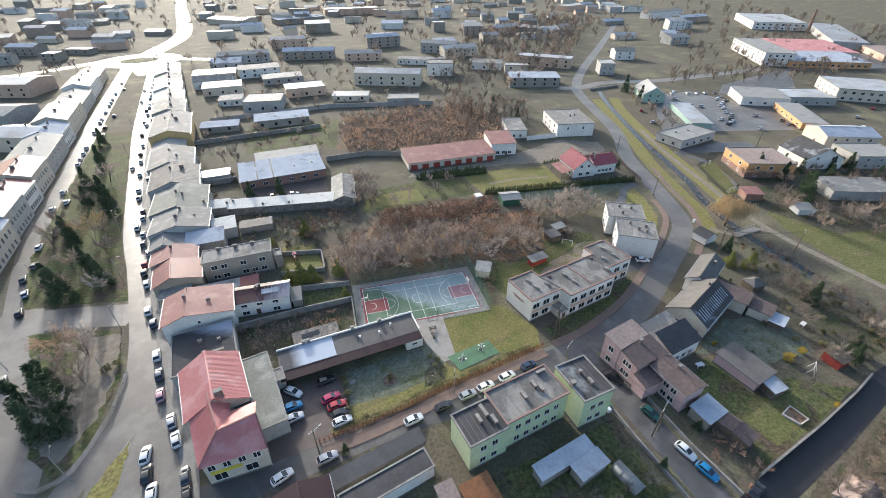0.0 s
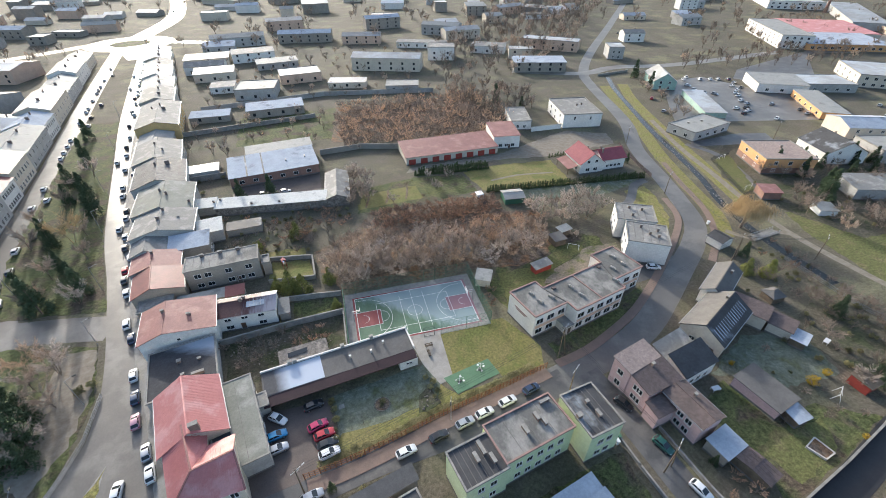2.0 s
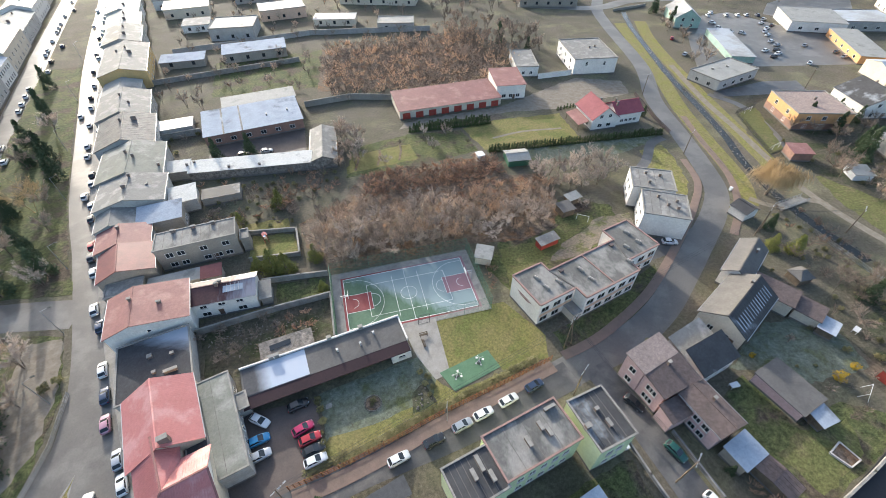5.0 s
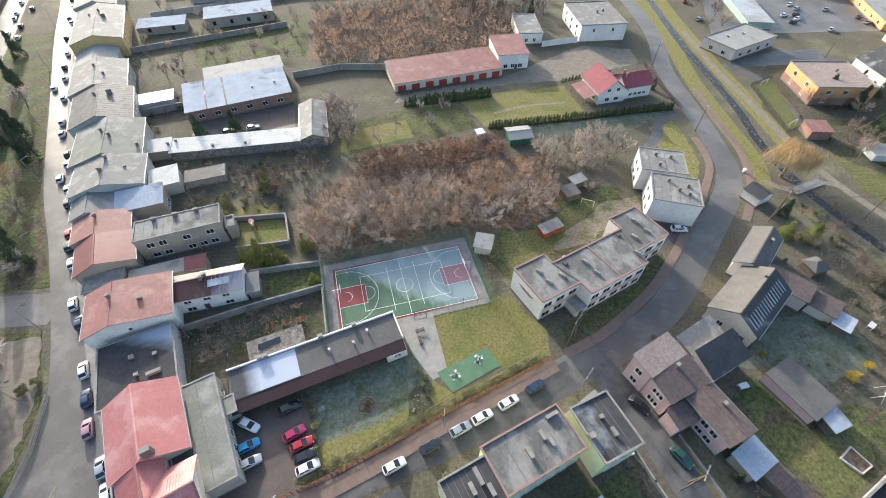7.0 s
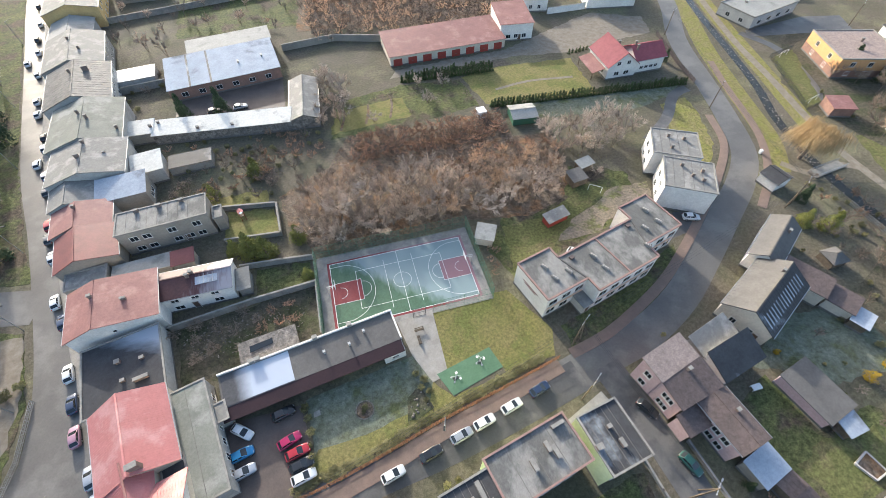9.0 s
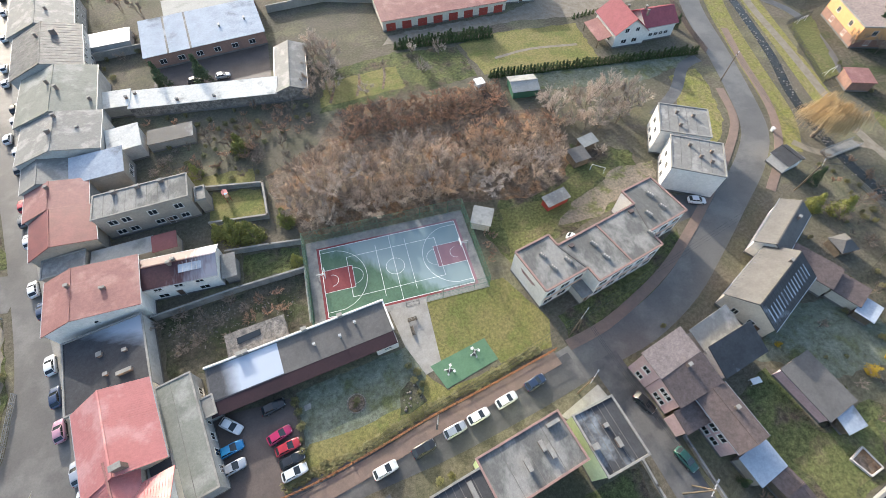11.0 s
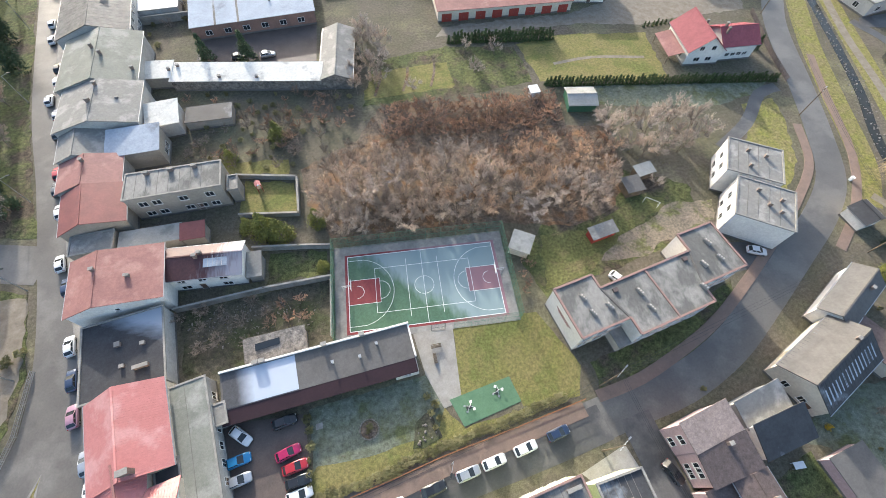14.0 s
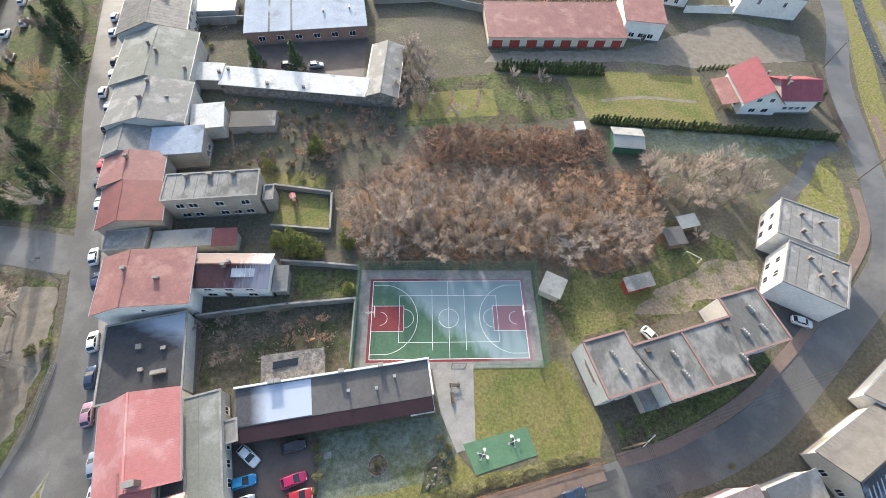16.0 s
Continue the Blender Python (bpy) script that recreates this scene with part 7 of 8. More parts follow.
C_dark = [leafy("conifer", "dark green conifer with drooping boughs", "tree", M_conifer, (2.4, 2.4, 4.6), 2600, 0.34, s, "conifers", 10, 0.5, True) for s in (61, 62)]
C_olive = [leafy("olive_conifer", "yellow-green conifer in a garden", "tree", M_conifer_y, (2.6, 2.6, 3.2), 2600, 0.30, s, "garden conifers", 9, 0.3, True) for s in (63, 64)]
S_ever = [leafy("shrub", "dull green evergreen shrub", "shrub", M_shrub, (1.0, 1.0, 0.8), 620, 0.19, s, "evergreen shrubs", 5) for s in (65, 66, 67)]
S_gold = leafy("golden_shrub", "bright golden-yellow garden shrub", "shrub", M_yellowbush, (1.3, 1.3, 1.3), 1200, 0.16, 68, "golden shrubs", 5)
C_dark[0].matrix_basis, C_dark[1].matrix_basis = at(-22.8, 75.2, 0.9), at(-33, 76.4, 0.8)
C_olive[0].matrix_basis, C_olive[1].matrix_basis = at(-15.5, 22.5), at(-12.4, 21.2, 0.9)
for x, y, k in ((-18.6, 23.4, 0.7), (-5.6, 23.8, 0.8), (-14.2, 47.5, 0.9), (-24, 42, 0.6), (-4.5, 13.2, 0.5), (107.5, -4.6, 0.9), (103, -2, 0.7)):
    copy_thing(C_olive[k > 0.75], at(x, y, k))
for x, y, k in ((-83, 60, 1.2), (-87, 66, 1.0), (-92.5, 100, 1.3), (-96, 124, 1.2), (-89, 88, 1.0), (-104, 150, 1.1), (-70, 40, 0.9), (-75, 46, 1.0), (-63.0, -4.5, 1.5), (-61.0, -8.0, 1.4), (-65.5, -7.5, 1.3), (-62.0, -12, 1.2), (-58.5, -12.5, 1.0), (-64.5, -1.0, 1.2), (-74, 30, 1.3), (-79, 36, 1.2), (-66, 34, 1.1), (-78, 78, 1.3), (-84, 90, 1.2), (160, 23, 1.3), (164, 27, 1.1), (110, -21, 0.8), (101, -38.5, 0.7), (104, -36, 0.6), (187, 170, 1.4), (183, 149, 1.2), (112, 66, 0.5), (95, 132, 1.0), (88, 150, 1.1), (108, 4, 0.6), (45.0, -47.5, 0.4), (56, -43, 0.35), (-8, -30.2, 0.35)):
    copy_thing(C_dark[int(x * 7) % 2], at(x, y, k))
S_gold.matrix_basis = at(87.6, -34.5, 0.9)
for x, y, k in ((92.5, -33.5, 0.7), (75.6, -26.2, 0.5), (86.4, -46.2, 0.5)):
    copy_thing(S_gold, at(x, y, k))

# thuja rows
thuja = leafy("thuja", "dark green columnar thuja", "shrub", M_thuja, (0.55, 0.55, 1.25), 700, 0.17, 70, "thuja rows", 6, 0.05, True)
thuja.matrix_basis = at(29.0, 77.4, 1.0)
k = 0
for (x0, y0), (x1, y1), n, sz in (((30, 77.4), (57.5, 76.0), 30, 1.45), ((50.5, 58.2), (111, 53.2), 66, 1.1), ((84, 78.6), (96, 79.6), 9, 0.7)):
    for i in range(n):
        t = (i + 0.5) / n
        copy_thing(thuja, at(x0 + (x1 - x0) * t, y0 + (y1 - y0) * t + rt.uniform(-0.15, 0.15), sz * rt.uniform(0.85, 1.15), tall=rt.uniform(0.9, 1.15)))
# hedge along the paling fence
for i, (x, y) in enumerate(curve_points([(-9.6, -25.6), (-2, -24.6), (4, -23.3), (13.6, -20.7), (24, -18.5), (34.2, -16.2)], 0.8)):
    copy_thing(S_ever[i % 3], at(x + rt.uniform(-0.2, 0.2), y + rt.uniform(-0.1, 0.6), rt.uniform(0.7, 1.0), tall=0.42))
S_ever[0].matrix_basis, S_ever[1].matrix_basis, S_ever[2].matrix_basis = at(-7.2, -13.5, 0.8), at(-6.8, -15.2, 0.7), at(-6.6, -17.6, 0.8)
for x, y, k in ((-7.0, -19.6, 0.8), (-6.8, -21.4, 0.9), (-6.9, -22.8, 0.8), (12.0, -12.6, 0.8), (13.2, -14.0, 0.9), (12.4, -15.2, 0.9), (13.6, -16.2, 0.8), (12.8, -17.4, 0.6), (2.6, -16.0, 0.8), (2.2, -16.6, 0.6), (16, -33.0, 0.9), (14.5, -30.6, 0.9), (12.6, -30.8, 0.8), (-3, -31.4, 0.8), (58, -17.6, 0.7), (-56, 2.0, 1.4), (-54.5, 3.4, 1.2), (20, -44, 0.9), (37, -44, 0.9), (41, -47, 0.7), (36.5, -49, 0.9), (42.4, -51, 1.0), (61, -48, 0.7), (94.5, -30, 1.0), (99, -33, 1.1), (103, -30, 1.0), (92, -24, 0.8)):
    copy_thing(S_ever[int(abs(x) * 10) % 3], at(x, y, k))
for i, (x, y) in enumerate(((32.4, 3.6), (33.2, 5.2), (32.8, 7.0), (34.6, 8.6), (33.6, 9.8))):
    copy_thing(B_red[i % 2], at(x, y, 0.6))
copy_thing(T_grey[1], at(65.6, 24.2, 0.6))

scatter(S_ever + B_grey, [(-33, 42), (-24, 38.5), (-10, 38), (-8, 56), (-20, 60), (-34, 50)], 2.6, 91, 0.5, 1.1, 34)
scatter(S_ever + B_red, [(-14, 44), (4, 56), (3, 60.5), (-34, 64), (-38, 61), (-22, 58)], 2.8, 92, 0.6, 1.2, 34)
scatter(S_ever + B_grey, [(74, -40), (92, -44), (96, -34), (84, -30), (78, -28)], 3.2, 93, 0.3, 0.7, 14)
scatter(S_ever + B_grey, [(90, -8), (118, -6), (118, -28), (100, -24), (90, -14)], 4.0, 94, 0.5, 1.1, 18)
scatter(S_ever + B_grey + B_red, [(30, -48), (43, -48), (45, -58), (30, -60)], 2.4, 95, 0.4, 0.9, 18)
scatter(S_ever + B_grey, [(-60, 106), (-42, 106), (-40, 84), (-52, 82)], 4.0, 96, 0.6, 1.2, 14)
scatter(S_ever + B_grey + B_red, [(113, 12), (121, 8), (121, -10), (112, -6)], 2.6, 97, 0.5, 1.1, 16)

scatter(B_grey + B_red + S_ever, [(57, -62), (68, -59), (80, -56), (102, -50), (128, -46), (128, -62), (60, -74)], 2.8, 99, 0.6, 1.3, 70)
scatter(T_dim + B_grey + S_ever + C_dark[:1], [(146, 40), (150, 26), (166, 30), (205, 30), (205, 4), (150, 6), (144, 22)], 4.6, 100, 0.6, 1.1, 46)
scatter(B_grey + S_ever, [(112, -8), (122, -10), (122, -40), (112, -40)], 3.2, 101, 0.5, 1.1, 26)

scatter(T_dim + S_ever, [(99, -22), (118, -16), (120, -40), (104, -42)], 4.0, 102, 0.6, 0.9, 22)
scatter(C_dark + T_dim, [(152, 44), (170, 50), (205, 48), (205, 34), (160, 32)], 6.0, 103, 0.6, 1.0, 18)


# ---------- cars ----------
def loft(stations):
    """A closed shell through cross-sections: x, half width, bottom, shoulder height, top, half width of the top."""
    sh = Shape()
    v, m = [], 10
    for x, w, zb, zs, zt, wt in stations:
        ring = [(-w * 0.92, zb), (-w, zb + (zs - zb) * 0.35), (-w, zs - (zs - zb) * 0.12), (-(w + wt) / 2 - 0.02, (zs + zt) / 2 + 0.015), (-wt * 0.8, zt)]
        v += [(x, a, z) for a, z in ring] + [(x, -a, z) for a, z in ring[::-1]]
    n = len(stations)
    f = [tuple(range(m))[::-1], tuple(range((n - 1) * m, n * m))]
    for r in range(n - 1):
        f += [(r * m + i, r * m + (i + 1) % m, (r + 1) * m + (i + 1) % m, (r + 1) * m + i) for i in range(m)]
    return sh.add(v, f)


def car(paint, L=3.85, W=1.62, H=1.42, van=False):
    """A parked car at the origin, nose along +x."""
    c = thing("car", pose(0, 0, 0), "parked car with dark windows", "car", "parked cars")
    h, w = L / 2, W / 2
    hood = h - (0.7 if van else 1.15)
    part("body", loft([(-h, w * 0.74, 0.38, 0.70, 0.78, w * 0.62), (-h + 0.12, w * 0.9, 0.26, 0.80, 0.92, w * 0.78), (-h + 0.5, w, 0.2, 0.86, 0.97, w * 0.86), (-0.2, w, 0.2, 0.86, 0.96, w * 0.88),
                       (hood - 0.25, w, 0.2, 0.84, 0.95, w * 0.86), (hood + 0.35, w * 0.98, 0.2, 0.78, 0.89, w * 0.8), (h - 0.3, w * 0.92, 0.22, 0.68, 0.78, w * 0.72), (h - 0.05, w * 0.78, 0.3, 0.56, 0.64, w * 0.6), (h, w * 0.66, 0.36, 0.5, 0.55, w * 0.5)]), paint, c, smooth=True)
    r0, r1 = -h + (0.3 if van else 0.75), hood - (0.45 if van else 0.75)
    b0, b1 = -h + 0.2, hood + 0.12
    wb, wr = w * 0.87, w * 0.70
    zb, zt = 0.93, H - 0.04
    part("cabin_glass", Shape().add([(b0, -wb * 0.92, zb), (b1, -wb * 0.92, zb), (b1, wb * 0.92, zb), (b0, wb * 0.92, zb), (r0, -wr, zt), (r1, -wr, zt), (r1, wr, zt), (r0, wr, zt)],
                                    [(0, 3, 2, 1), (4, 5, 6, 7), (0, 1, 5, 4), (1, 2, 6, 5), (2, 3, 7, 6), (3, 0, 4, 7)]), M_glass, c, "dark glass")
    top_ = loft([(r0 - 0.1, wr * 0.94, zt - 0.06, zt - 0.02, zt + 0.0, wr * 0.8), (r0 + 0.12, wr * 1.03, zt - 0.06, zt, zt + 0.045, wr * 0.85), ((r0 + r1) / 2, wr * 1.05, zt - 0.06, zt, zt + 0.06, wr * 0.85),
                       (r1 - 0.12, wr * 1.03, zt - 0.06, zt, zt + 0.04, wr * 0.85), (r1 + 0.08, wr * 0.95, zt - 0.06, zt - 0.02, zt, wr * 0.8)])
    for sy in (-1, 1):
        for xa, xb in ((b0, r0), (b1, r1), ((b0 + b1) / 2 - 0.1, (r0 + r1) / 2)):
            top_.beam((xa, sy * wb * 0.93, zb), (xb, sy * wr * 1.01, zt), 0.08, 0.05)
    part("roof", top_, paint, c)
    for sx in (-1, 1):
        for sy in (-1, 1):
            wh = part("wheel", WHEEL, None, c, m=pose(sx * (h - 0.8), sy * (w - 0.1), 0.31))
            part("rim", RIM, None, wh)
    for sy in (-1, 1):
        part("headlight", Shape().box(h - 0.34, h - 0.1, sy * (w - 0.34) - 0.16, sy * (w - 0.34) + 0.16, 0.56, 0.69), M_lampglass, c)
        part("tail_light", Shape().box(-h + 0.02, -h + 0.14, sy * (w - 0.26) - 0.12, sy * (w - 0.26) + 0.12, 0.62, 0.84), M_taillight, c)
    return c


WHEEL = Shape().tube((0, -0.1, 0), (0, 0.1, 0), 0.31, 0.31, 14).mesh("wheel", M_rubber)
RIM = Shape().tube((0, -0.115, 0), (0, 0.115, 0), 0.19, 0.19, 10).mesh("rim", M_metal)
PAINT = {k: plain("car_paint_" + k, c, 0.3, m_, coat=0.6) for k, c, m_ in (("white", (0.66, 0.67, 0.68), 0.0), ("silver", (0.40, 0.42, 0.45), 0.5), ("black", (0.02, 0.021, 0.024), 0.2), ("red", (0.38, 0.02, 0.03), 0.1), ("crimson", (0.36, 0.01, 0.08), 0.1),
         ("blue", (0.02, 0.20, 0.42), 0.2), ("navy", (0.03, 0.05, 0.10), 0.3), ("green", (0.02, 0.09, 0.07), 0.2), ("rose", (0.40, 0.22, 0.28), 0.2), ("grey", (0.11, 0.115, 0.12), 0.4))}
PARKED = {
    "white": [(-46.7, 3.6, 106), (-37.9, -19.6, 108), (-42.4, -21.5, 95), (-39.6, -29.1, 100), (-18.8, -32.0, 25), (-8.1, -23.9, 12), (5.1, -27.2, 13), (21.0, -23.6, 13), (26.2, -22.4, 14), (80.1, 6.0, -20), (50.7, -46.3, -72), (-56.1, 32.3, 107), (-97.4, 92.2, 100), (-52.7, 20.2, 107), (216.9, 160.7, 70), (227.6, 152.8, 70), (230.3, 138.4, 20), (226.7, 130.9, 20), (219.5, 122.5, 20), (214.2, 115, 20), (202.3, 105.7, 10), (209.5, 88.4, 30), (315.8, 383, 50), (261.9, 76.1, 20), (203.4, 137.5, -70), (50.5, 3.6, -50), (212, 157, 70), (206, 146, -65), (240, 98, 15), (222, 127, 20), (205, 101, 12), (-17.2, -14.6, -38)],
    "silver": [(-17.0, -20.8, 14), (16.8, -24.6, 13), (-39.6, -15.3, 108), (-59.7, 48.6, 107), (-67.4, 72, 106), (-85.9, 36.2, 113), (-110.4, 168, 100), (221.8, 154.5, 70), (232.3, 151.5, 70), (230.4, 90, 15), (275.7, 89.1, 20), (-11.2, -30.6, 14), (-64.3, 60.4, 106), (164, 111.9, 30), (236, 143, 20), (209, 128, -70), (205, 132, -70), (225, 106, 20), (213, 110, 15), (-18.2, 76.9, 10)],
    "black": [(-8.3, -22.1, 12), (-10.6, -13.4, 14), (47.8, -28.8, -62), (11.4, -25.9, 14), (-41.3, -25.3, 100), (-33.9, -30.8, 105), (-83.6, 28, 112), (-68.7, 77, 106), (-91.7, 162.8, 104), (-101.5, 208.1, 104), (-85.1, 135.4, 104), (207.7, 104.9, 10), (200.3, 98.5, 10), (-113.6, 180.8, 100), (-25.3, 76.8, 12), (57.0, -55.2, 20)],
    "red": [(-8.8, -20.1, 13), (-59.3, 42.5, 107), (170.9, 131, 50), (300, 98, 15)],
    "crimson": [(-9.9, -18.0, 20)],
    "blue": [(-17.3, -18.1, 14), (51.7, -50.4, -72)],
    "navy": [(31.8, -21.0, 15), (-44.8, -2.4, 106), (-50.2, 15.0, 107), (-93.1, 187.9, 104), (-115.5, 201, 100), (238.1, 149.8, 70), (-74.2, 105.6, 104)],
    "green": [(49.7, -38.0, -70)],
    "rose": [(-43.2, -8.2, 106)],
    "grey": [(-34.8, -27.4, 106), (-62.7, 54.3, 106), (-89.6, 43.6, 112), (-96.2, 184.1, 104), (-101, 228.2, 104), (-109.9, 250.9, 104), (-129.2, 264.3, 100), (-94, 77.3, 103), (-91.7, 68.4, 106), (200, 122.7, -70), (255.8, 294.1, 50), (233, 134, 20), (195, 112, -70), (197, 117, -70), (243, 92, 15), (231.9, 95.4, 15), (-89, 167.8, 104), (-89.6, 50, 106), (-76, 4.1, 112), (-58.3, 38.2, 107)],
}
NOTE = {"white": "white", "silver": "silver-grey", "black": "black", "red": "bright red", "crimson": "crimson", "blue": "bright blue", "navy": "dark blue", "green": "dark green", "rose": "pale rose", "grey": "dark grey"}
for k, places in PARKED.items():
    first = car(PAINT[k])
    tagged(first, NOTE[k] + " parked car with dark windows")
    first.matrix_basis = pose(places[0][0], places[0][1], 0.05, 0, 0, places[0][2])
    for x, y, a in places[1:]:
        copy_thing(first, pose(x, y, 0.05, 0, 0, a))
# more cars along both kerbs of the far street
rc = random.Random(17)
KERB = [(x - 1.4, y) for x, y in E_side[7:]], [(x + 1.3, y) for x, y in W_side[8:]], [(-88.0, 48), (-97.5, 75), (-104.0, 112), (-119.0, 190), (-137.5, 290)]
taken = [(x, y) for pl in PARKED.values() for x, y, a in pl]
firsts = [o for o in bpy.data.objects if o.name.split(".")[0] == "car" and o.parent is None]
for side_, line_ in enumerate(KERB):
    for x, y in curve_points(line_, 7.0):
        if rc.random() < (0.15, 0.45, 0.3)[side_] or any((x - a) ** 2 + (y - b) ** 2 < 30 for a, b in taken) or len(taken) > 150:
            continue
        taken.append((x, y))
        copy_thing(rc.choice(firsts[:12]), pose(x, y + rc.uniform(-0.6, 0.6), 0.05, 0, 0, 103 + rc.uniform(-3, 3)))
vanp = car(PAINT["white"], 5.2, 1.95, 2.2, True)
tagged(vanp, "white parked delivery van", "van")
vanp.matrix_basis = pose(196, 150, 0.03, 0, 0, -60)


# ---------- small things ----------
def bench(x, y, a):
    b = thing("bench", pose(x, y, 0.06, 0, 0, a), "brown wooden slat bench on the path", "bench", "benches")
    for i in range(4):
        part("slat", Shape().box(-0.9, 0.9, -0.25 + i * 0.13, -0.15 + i * 0.13, 0.42, 0.46), M_wood, b)
    for i in range(2):
        part("back_slat", Shape().box(-0.9, 0.9, 0.28, 0.32, 0.6 + i * 0.16, 0.7 + i * 0.16), M_wood, b)
    for sx in (-0.7, 0.7):
        part("leg", Shape().box(sx - 0.04, sx + 0.04, -0.22, 0.3, 0, 0.42).box(sx - 0.04, sx + 0.04, 0.26, 0.32, 0.42, 0.9), M_darkmetal, b)


bench(14.6, -4.6, 4)
bench(14.2, -6.6, 94)


def gym_device(x, y, a):
    d = thing("outdoor_exerciser", pose(x, y, 0.075, 0, 0, a), "white and grey outdoor exercise machine", "exercise machine", "outdoor exercise machines")
    part("base_plate", Shape().box(-0.5, 0.5, -0.3, 0.3, 0, 0.05), M_darkmetal, d)
    part("column", Shape().tube((0, 0, 0), (0, 0, 1.9), 0.07, 0.06, 8), M_plastic, d)
    for sy in (-1, 1):
        part("arm", Shape().tube((0, 0, 1.6), (0.7, sy * 0.6, 1.2), 0.035, 0.03, 6).tube((0, 0, 1.1), (-0.6, sy * 0.5, 0.5), 0.035, 0.03, 6), M_plastic, d)
        part("seat", Shape().box(0.35, 0.75, sy * 0.62 - 0.2, sy * 0.62 + 0.2, 0.5, 0.58), M_plastic, d)
        part("foot_rest", Shape().box(-0.8, -0.45, sy * 0.5 - 0.14, sy * 0.5 + 0.14, 0.32, 0.38), M_metal, d)


gym_device(18.6, -15.2, 20)
gym_device(23.6, -13.4, 60)
bed = thing("round_flower_bed", pose(2.4, -16.3, 0.03), "round flower bed with a low stone ring", "flower bed")
part("soil", Shape().tube((0, 0, 0), (0, 0, 0.06), 1.35, 1.3, 24), M_soil, bed)
for i in range(26):
    a = i * 2 * math.pi / 26
    part("stone", Shape().box(-0.14, 0.14, -0.09, 0.09, 0, 0.16), M_stonewall, bed, m=pose(1.5 * math.cos(a), 1.5 * math.sin(a), 0, 0, 0, math.degrees(a) + 90))
patch("manhole_plate", [(-5.9, -15.3), (-4.8, -15.1), (-4.9, -14.2), (-5.9, -14.4)], 0.06, M_concrete, "square concrete manhole plate", "manhole")
for x in (-3.6, 11.4):
    p = thing("bollard_shrub_post", pose(x + 2, -19.6, 0.05), "thin dark garden post on the lawn", "post")
    part("post", Shape().tube((0, 0, 0), (0, 0, 1.4), 0.05, 0.05, 6), M_wood, p)


def goal(x, y, a, w=3.0):
    g_ = thing("football_goal", pose(x, y, 0.02, 0, 0, a), "white metal football goal frame", "football goal", "football goals")
    for s_ in (-1, 1):
        part("post", Shape().tube((s_ * w / 2, 0, 0), (s_ * w / 2, 0, 1.9), 0.05, 0.05, 6), M_plastic, g_)
        part("stay", Shape().tube((s_ * w / 2, 0, 1.9), (s_ * w / 2, 0.9, 0), 0.03, 0.03, 6), M_plastic, g_)
    part("crossbar", Shape().tube((-w / 2, 0, 1.9), (w / 2, 0, 1.9), 0.05, 0.05, 6), M_plastic, g_)


goal(63.2, 19.6, -36)
goal(150.2, 58.4, 14, 3.4)
goal(140.4, 35.4, 14, 3.4)
# raised garden bed, polytunnel, rock bed
rb_ = thing("raised_bed", pose(0, 0, 0.02), "raised garden bed with pale stone edging", "garden bed")
BED = [(74.3, -44.8), (75.6, -47.5), (78.1, -47.0), (77.3, -43.8)]
part("soil", Shape().prism(BED, 0, 0.3), M_soil, rb_)
for p0, p1 in zip(BED, BED[1:] + BED[:1]):
    part("edging", Shape().beam((*p0, 0.22), (*p1, 0.22), 0.22, 0.44), M_trim, rb_)
tun = thing("polytunnel", pose(38.0, -47.6, 0.02, 0, 0, -75), "round grey polytunnel in a shaded yard", "polytunnel")
arcp = [(1.3 * math.cos(math.pi * i / 10), 1.5 * math.sin(math.pi * i / 10)) for i in range(11)]
part("cover", Shape().add([(-2.6, a, b) for a, b in arcp] + [(2.6, a, b) for a, b in arcp], [(i, i + 1, 12 + i, 11 + i) for i in range(10)] + [tuple(range(11))[::-1], tuple(range(11, 22))]), M_pale_roof, tun, smooth=True)
for q in (-2.6, -0.9, 0.9, 2.6):
    hp = Shape()
    for i in range(10):
        hp.beam((q, *[v * 1.02 for v in arcp[i]]), (q, *[v * 1.02 for v in arcp[i + 1]]), 0.06)
    part("hoop", hp, M_metal, tun)
rockbed = thing("rock_garden", pose(0, 0, 0.05), "rock garden with grey stones and low shrubs", "flower bed")
part("soil", Shape().prism(ragged([(12.1, -14.9), (13.6, -18.9), (10.8, -20.2), (8.8, -20.0), (9.9, -16.2)], 5, 0.8, 0.15), 0, 0.05), M_scrub, rockbed)
rk = random.Random(8)
for _ in range(26):
    px, py, r_ = rk.uniform(9.4, 13.2), rk.uniform(-19.8, -15.4), rk.uniform(0.12, 0.32)
    if inside(px, py, [(12.0, -15.2), (13.3, -18.8), (9.2, -19.8), (10.2, -16.4)]):
        part("stone", Shape().tube((0, 0, 0), (0.03, 0.02, r_ * 0.8), r_, r_ * 0.5, 6), M_stonewall, rockbed, m=pose(px, py, 0.04, 0, 0, rk.uniform(0, 360)))
sl = thing("slide", pose(-17.4, 33.6, 0.02, 0, 0, 110), "small red and blue garden slide", "slide")
part("chute", Shape().slab([(0, -0.3, 1.5), (2.4, -0.3, 0.2), (2.4, 0.3, 0.2), (0, 0.3, 1.5)], 0.06), M_bluepaint, sl)
part("platform", Shape().box(-1.0, 0, -0.5, 0.5, 1.4, 1.5), M_wood, sl)
part("little_roof", Shape().slab([(-1.1, -0.6, 2.6), (0.1, -0.6, 2.6), (0.1, 0, 3.1), (-1.1, 0, 3.1)], 0.05).slab([(-1.1, 0.6, 2.6), (0.1, 0.6, 2.6), (0.1, 0, 3.1), (-1.1, 0, 3.1)], 0.05), M_red_roof, sl)
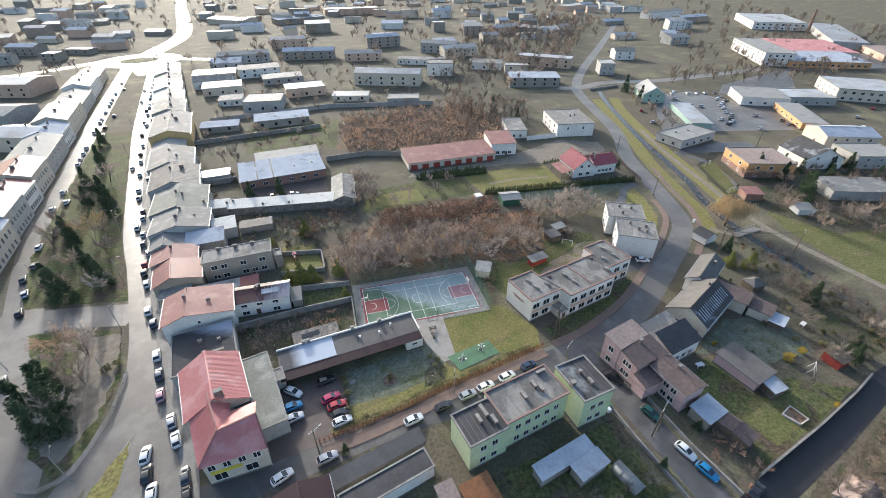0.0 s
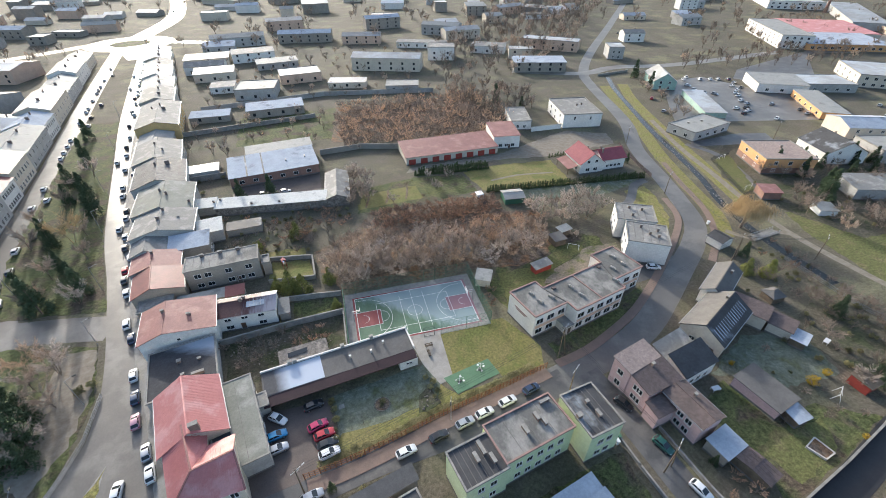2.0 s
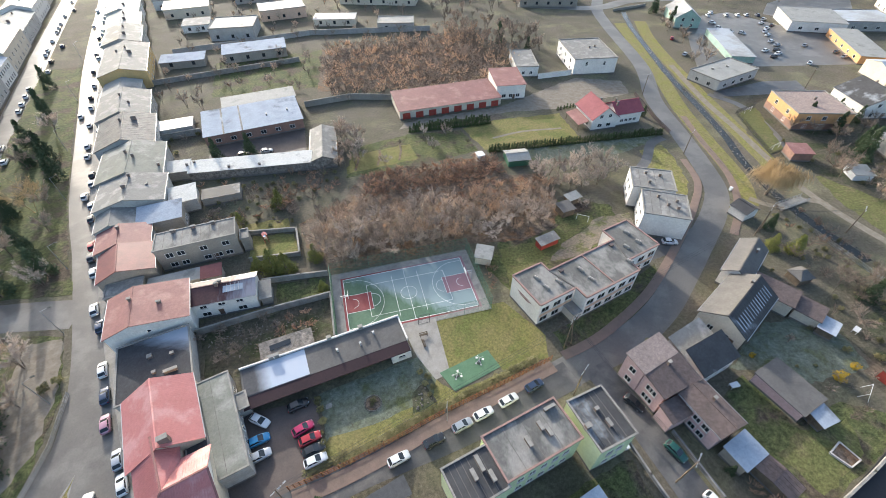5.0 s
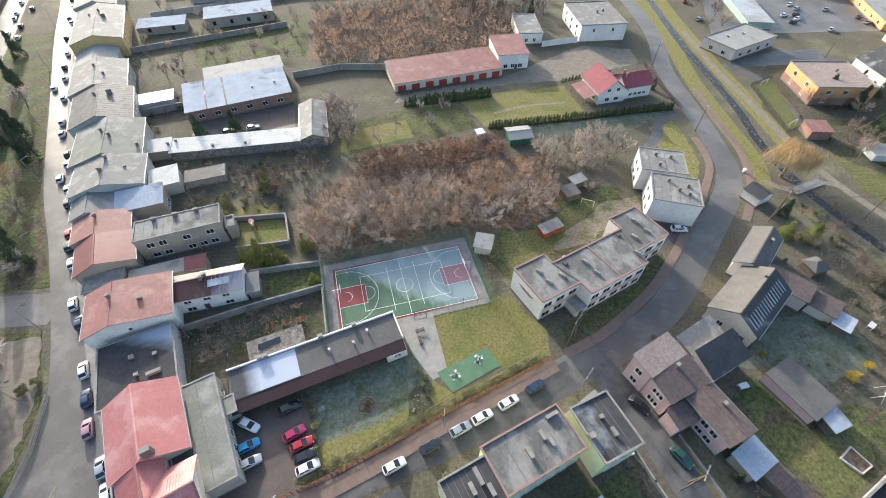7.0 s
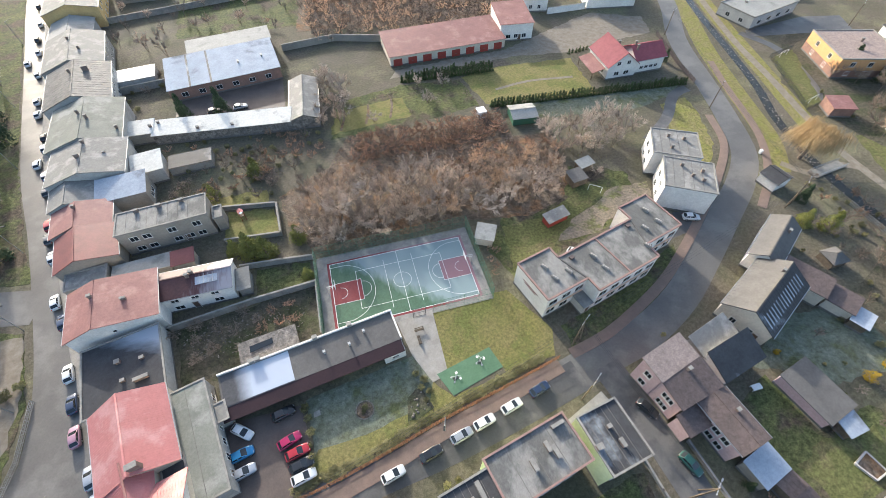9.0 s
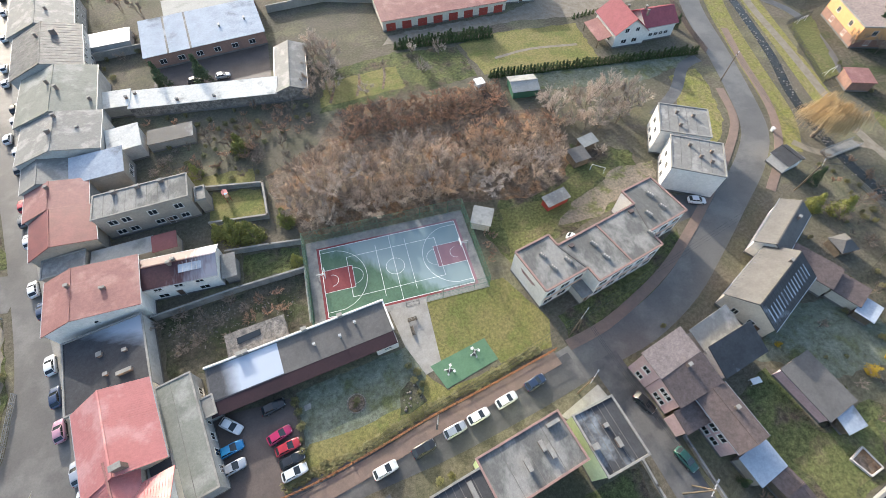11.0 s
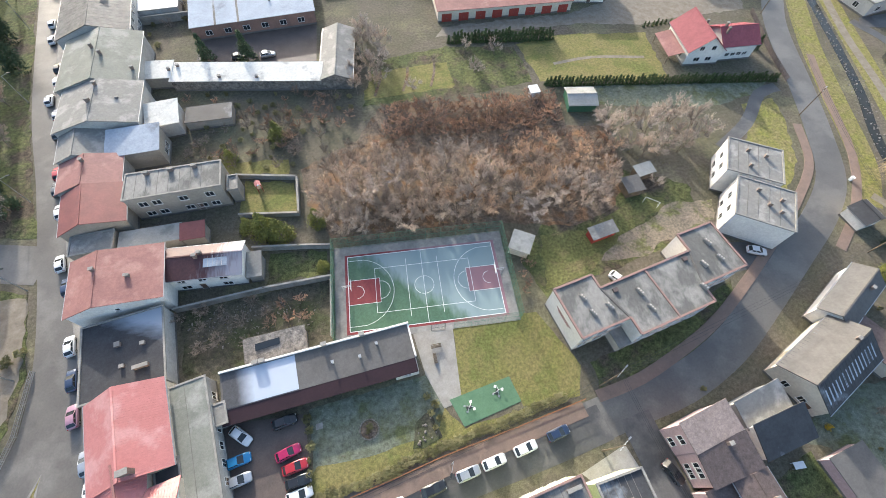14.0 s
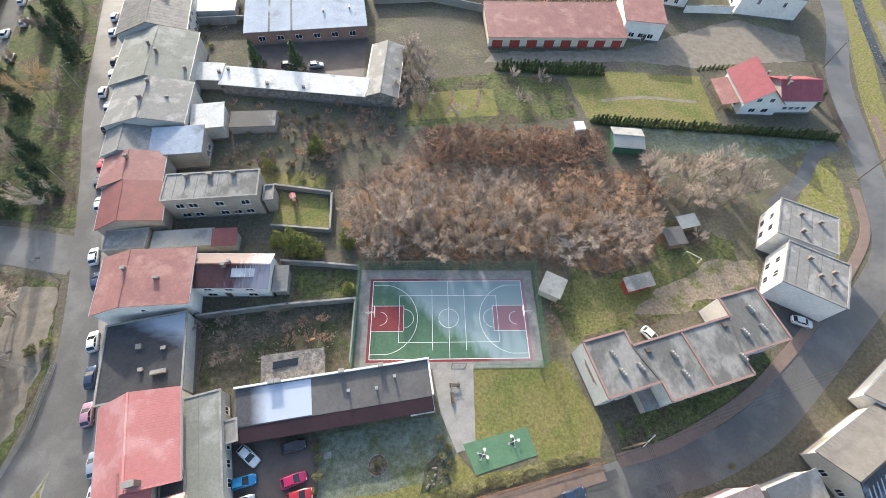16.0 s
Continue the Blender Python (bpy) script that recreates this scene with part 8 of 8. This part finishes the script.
for px in (-0.95, -0.05):
    for py in (-0.45, 0.45):
        part("leg", Shape().box(px - 0.05, px + 0.05, py - 0.05, py + 0.05, 0, 2.6), M_redwood, sl)
sw = thing("garden_swing", pose(89.5, -38.2, 0.02, 0, 0, 30), "metal garden swing frame", "swing")
for s_ in (-1.3, 1.3):
    part("leg", Shape().tube((s_, -0.8, 0), (s_, 0, 2.1), 0.04, 0.04, 6).tube((s_, 0.8, 0), (s_, 0, 2.1), 0.04, 0.04, 6), M_plastic, sw)
part("crossbar", Shape().tube((-1.4, 0, 2.1), (1.4, 0, 2.1), 0.04, 0.04, 6), M_plastic, sw)
part("seat", Shape().box(-0.3, 0.3, -0.15, 0.15, 0.5, 0.55), M_wood, sw)
for s_ in (-0.25, 0.25):
    part("chain", Shape().tube((s_, 0, 0.55), (s_, 0, 2.1), 0.015, 0.015, 4), M_metal, sw)


def bin_(x, y, material, label):
    b = thing("rubbish_bin", pose(x, y, 0.05), label, "bin", "rubbish bins")
    part("tub", Shape().add([(-0.25, -0.3, 0), (0.25, -0.3, 0), (0.25, 0.3, 0), (-0.25, 0.3, 0), (-0.3, -0.36, 1.0), (0.3, -0.36, 1.0), (0.3, 0.36, 1.0), (-0.3, 0.36, 1.0)],
                            [(0, 3, 2, 1), (4, 5, 6, 7), (0, 1, 5, 4), (1, 2, 6, 5), (2, 3, 7, 6), (3, 0, 4, 7)]), material, b)
    part("lid", Shape().box(-0.33, 0.33, -0.4, 0.4, 1.0, 1.08), material, b)


bin_(110.5, 20.5, M_plastic, "pale rubbish container at the bend")
bin_(43.0, -34.5, M_greenmetal, "dark green rubbish bin by the house")
bin_(42.2, -35.3, M_plastic, "white rubbish container by the house")
tbl = thing("garden_table", pose(67.6, -30.6, 0.02), "white garden table on the grass", "table")
part("tabletop", Shape().box(-0.9, 0.9, -0.5, 0.5, 0.7, 0.75), M_plastic, tbl)
for px in (-0.8, 0.8):
    for py in (-0.4, 0.4):
        part("leg", Shape().box(px - 0.04, px + 0.04, py - 0.04, py + 0.04, 0, 0.7), M_plastic, tbl)
copy_thing(tbl, pose(100.6, -26.8, 0.02, 0, 0, 20))
fb = thing("footbridge", pose(117.0, 10.2, 0, 0, 0, 8), "small concrete footbridge with pale railings", "footbridge")
part("deck", Shape().box(0, 10.5, -1.2, 1.2, 0.02, 0.2), M_concrete, fb)
for sy in (-1.15, 1.15):
    r = part("railing", Shape().beam((0, sy, 1.1), (10.5, sy, 1.1), 0.06).beam((0, sy, 0.65), (10.5, sy, 0.65), 0.05), M_metal, fb)
    for i in range(8):
        part("post", Shape().box(i * 1.5 - 0.03, i * 1.5 + 0.03, sy - 0.03, sy + 0.03, 0.2, 1.1), M_metal, r)
br = thing("road_bridge_parapet", pose(178, 186, 0, 0, 0, 10), "grey steel bridge parapet over the stream", "bridge railing")
part("parapet", Shape().box(-12, 12, -5.2, -4.9, 0, 1.2), M_concrete, br)
part("rail", Shape().beam((-12, -5.05, 1.4), (12, -5.05, 1.4), 0.1), M_metal, br)

# stones along the stream bed
rs = random.Random(3)
stn = Shape()
for x, y in curve_points(stream, 0.9):
    for _ in range(3):
        px, py, r_ = x + rs.uniform(-2.6, 2.6), y + rs.uniform(-0.8, 0.8), rs.uniform(0.08, 0.28)
        q = [(px + r_ * math.cos(k * 1.257 + rs.random()), py + r_ * math.sin(k * 1.257 + rs.random())) for k in range(5)]
        stn.add([(a, b, 0.0) for a, b in q] + [(px + (a - px) * 0.6, py + (b - py) * 0.6, r_ * 0.7) for a, b in q], [(0, 1, 6, 5), (1, 2, 7, 6), (2, 3, 8, 7), (3, 4, 9, 8), (4, 0, 5, 9), (5, 6, 7, 8, 9)])
tagged(part("stream_stones", stn, M_stonewall), "grey and brown stones in the stream bed", "stones", kind="stuff")
# rubble in the walled yard behind the ruin
rub = Shape()
for _ in range(420):
    px, py, r_ = rs.uniform(-28, -5), rs.uniform(0, 8), rs.uniform(0.06, 0.3) * rs.uniform(0.4, 1.0)
    if inside(px, py, [(-29, 6), (-24, -2), (-17.5, -1), (-6, 2), (-4, 9), (-15, 8.5)]):
        a_ = rs.uniform(0, 3.14)
        rub.beam((px - r_ * math.cos(a_), py - r_ * math.sin(a_), r_ * 0.2), (px + r_ * math.cos(a_), py + r_ * math.sin(a_), r_ * rs.uniform(0.1, 0.5)), r_ * rs.uniform(0.3, 0.9), r_ * 0.5)
tagged(part("rubble", rub, M_stonewall), "scattered rubble in the walled yard", "rubble", kind="stuff")
# scrub tufts over rough grass
tuft = Shape()
for _ in range(16000):
    px, py = rs.uniform(-45, 140), rs.uniform(-58, 120)
    hh = rs.uniform(0.12, 0.4)
    if any(inside(px, py, z_) for z_ in ([(-10, 24), (0, 19), (60, 22), (92, 40), (60, 56), (0, 57), (-14, 46)], [(-35, 42), (-16, 40), (-6, 56), (-32, 60)], [(4, 57), (48, 60), (46, 75), (6, 74)], [(114, 20), (122, 30), (140, 80), (132, 80), (122, 50)], [(-29, 6), (-24, -2), (-6, 2), (-4, 9)])):
        a = rs.uniform(0, 6.28)
        tuft.add([(px - 0.1 * math.cos(a), py - 0.1 * math.sin(a), 0.02), (px + 0.1 * math.cos(a), py + 0.1 * math.sin(a), 0.02), (px + rs.uniform(-0.25, 0.25), py + rs.uniform(-0.25, 0.25), hh)], [(0, 1, 2)])
tagged(part("dry_grass", tuft, M_verge), "tufts of dry winter grass", "grass", kind="stuff")
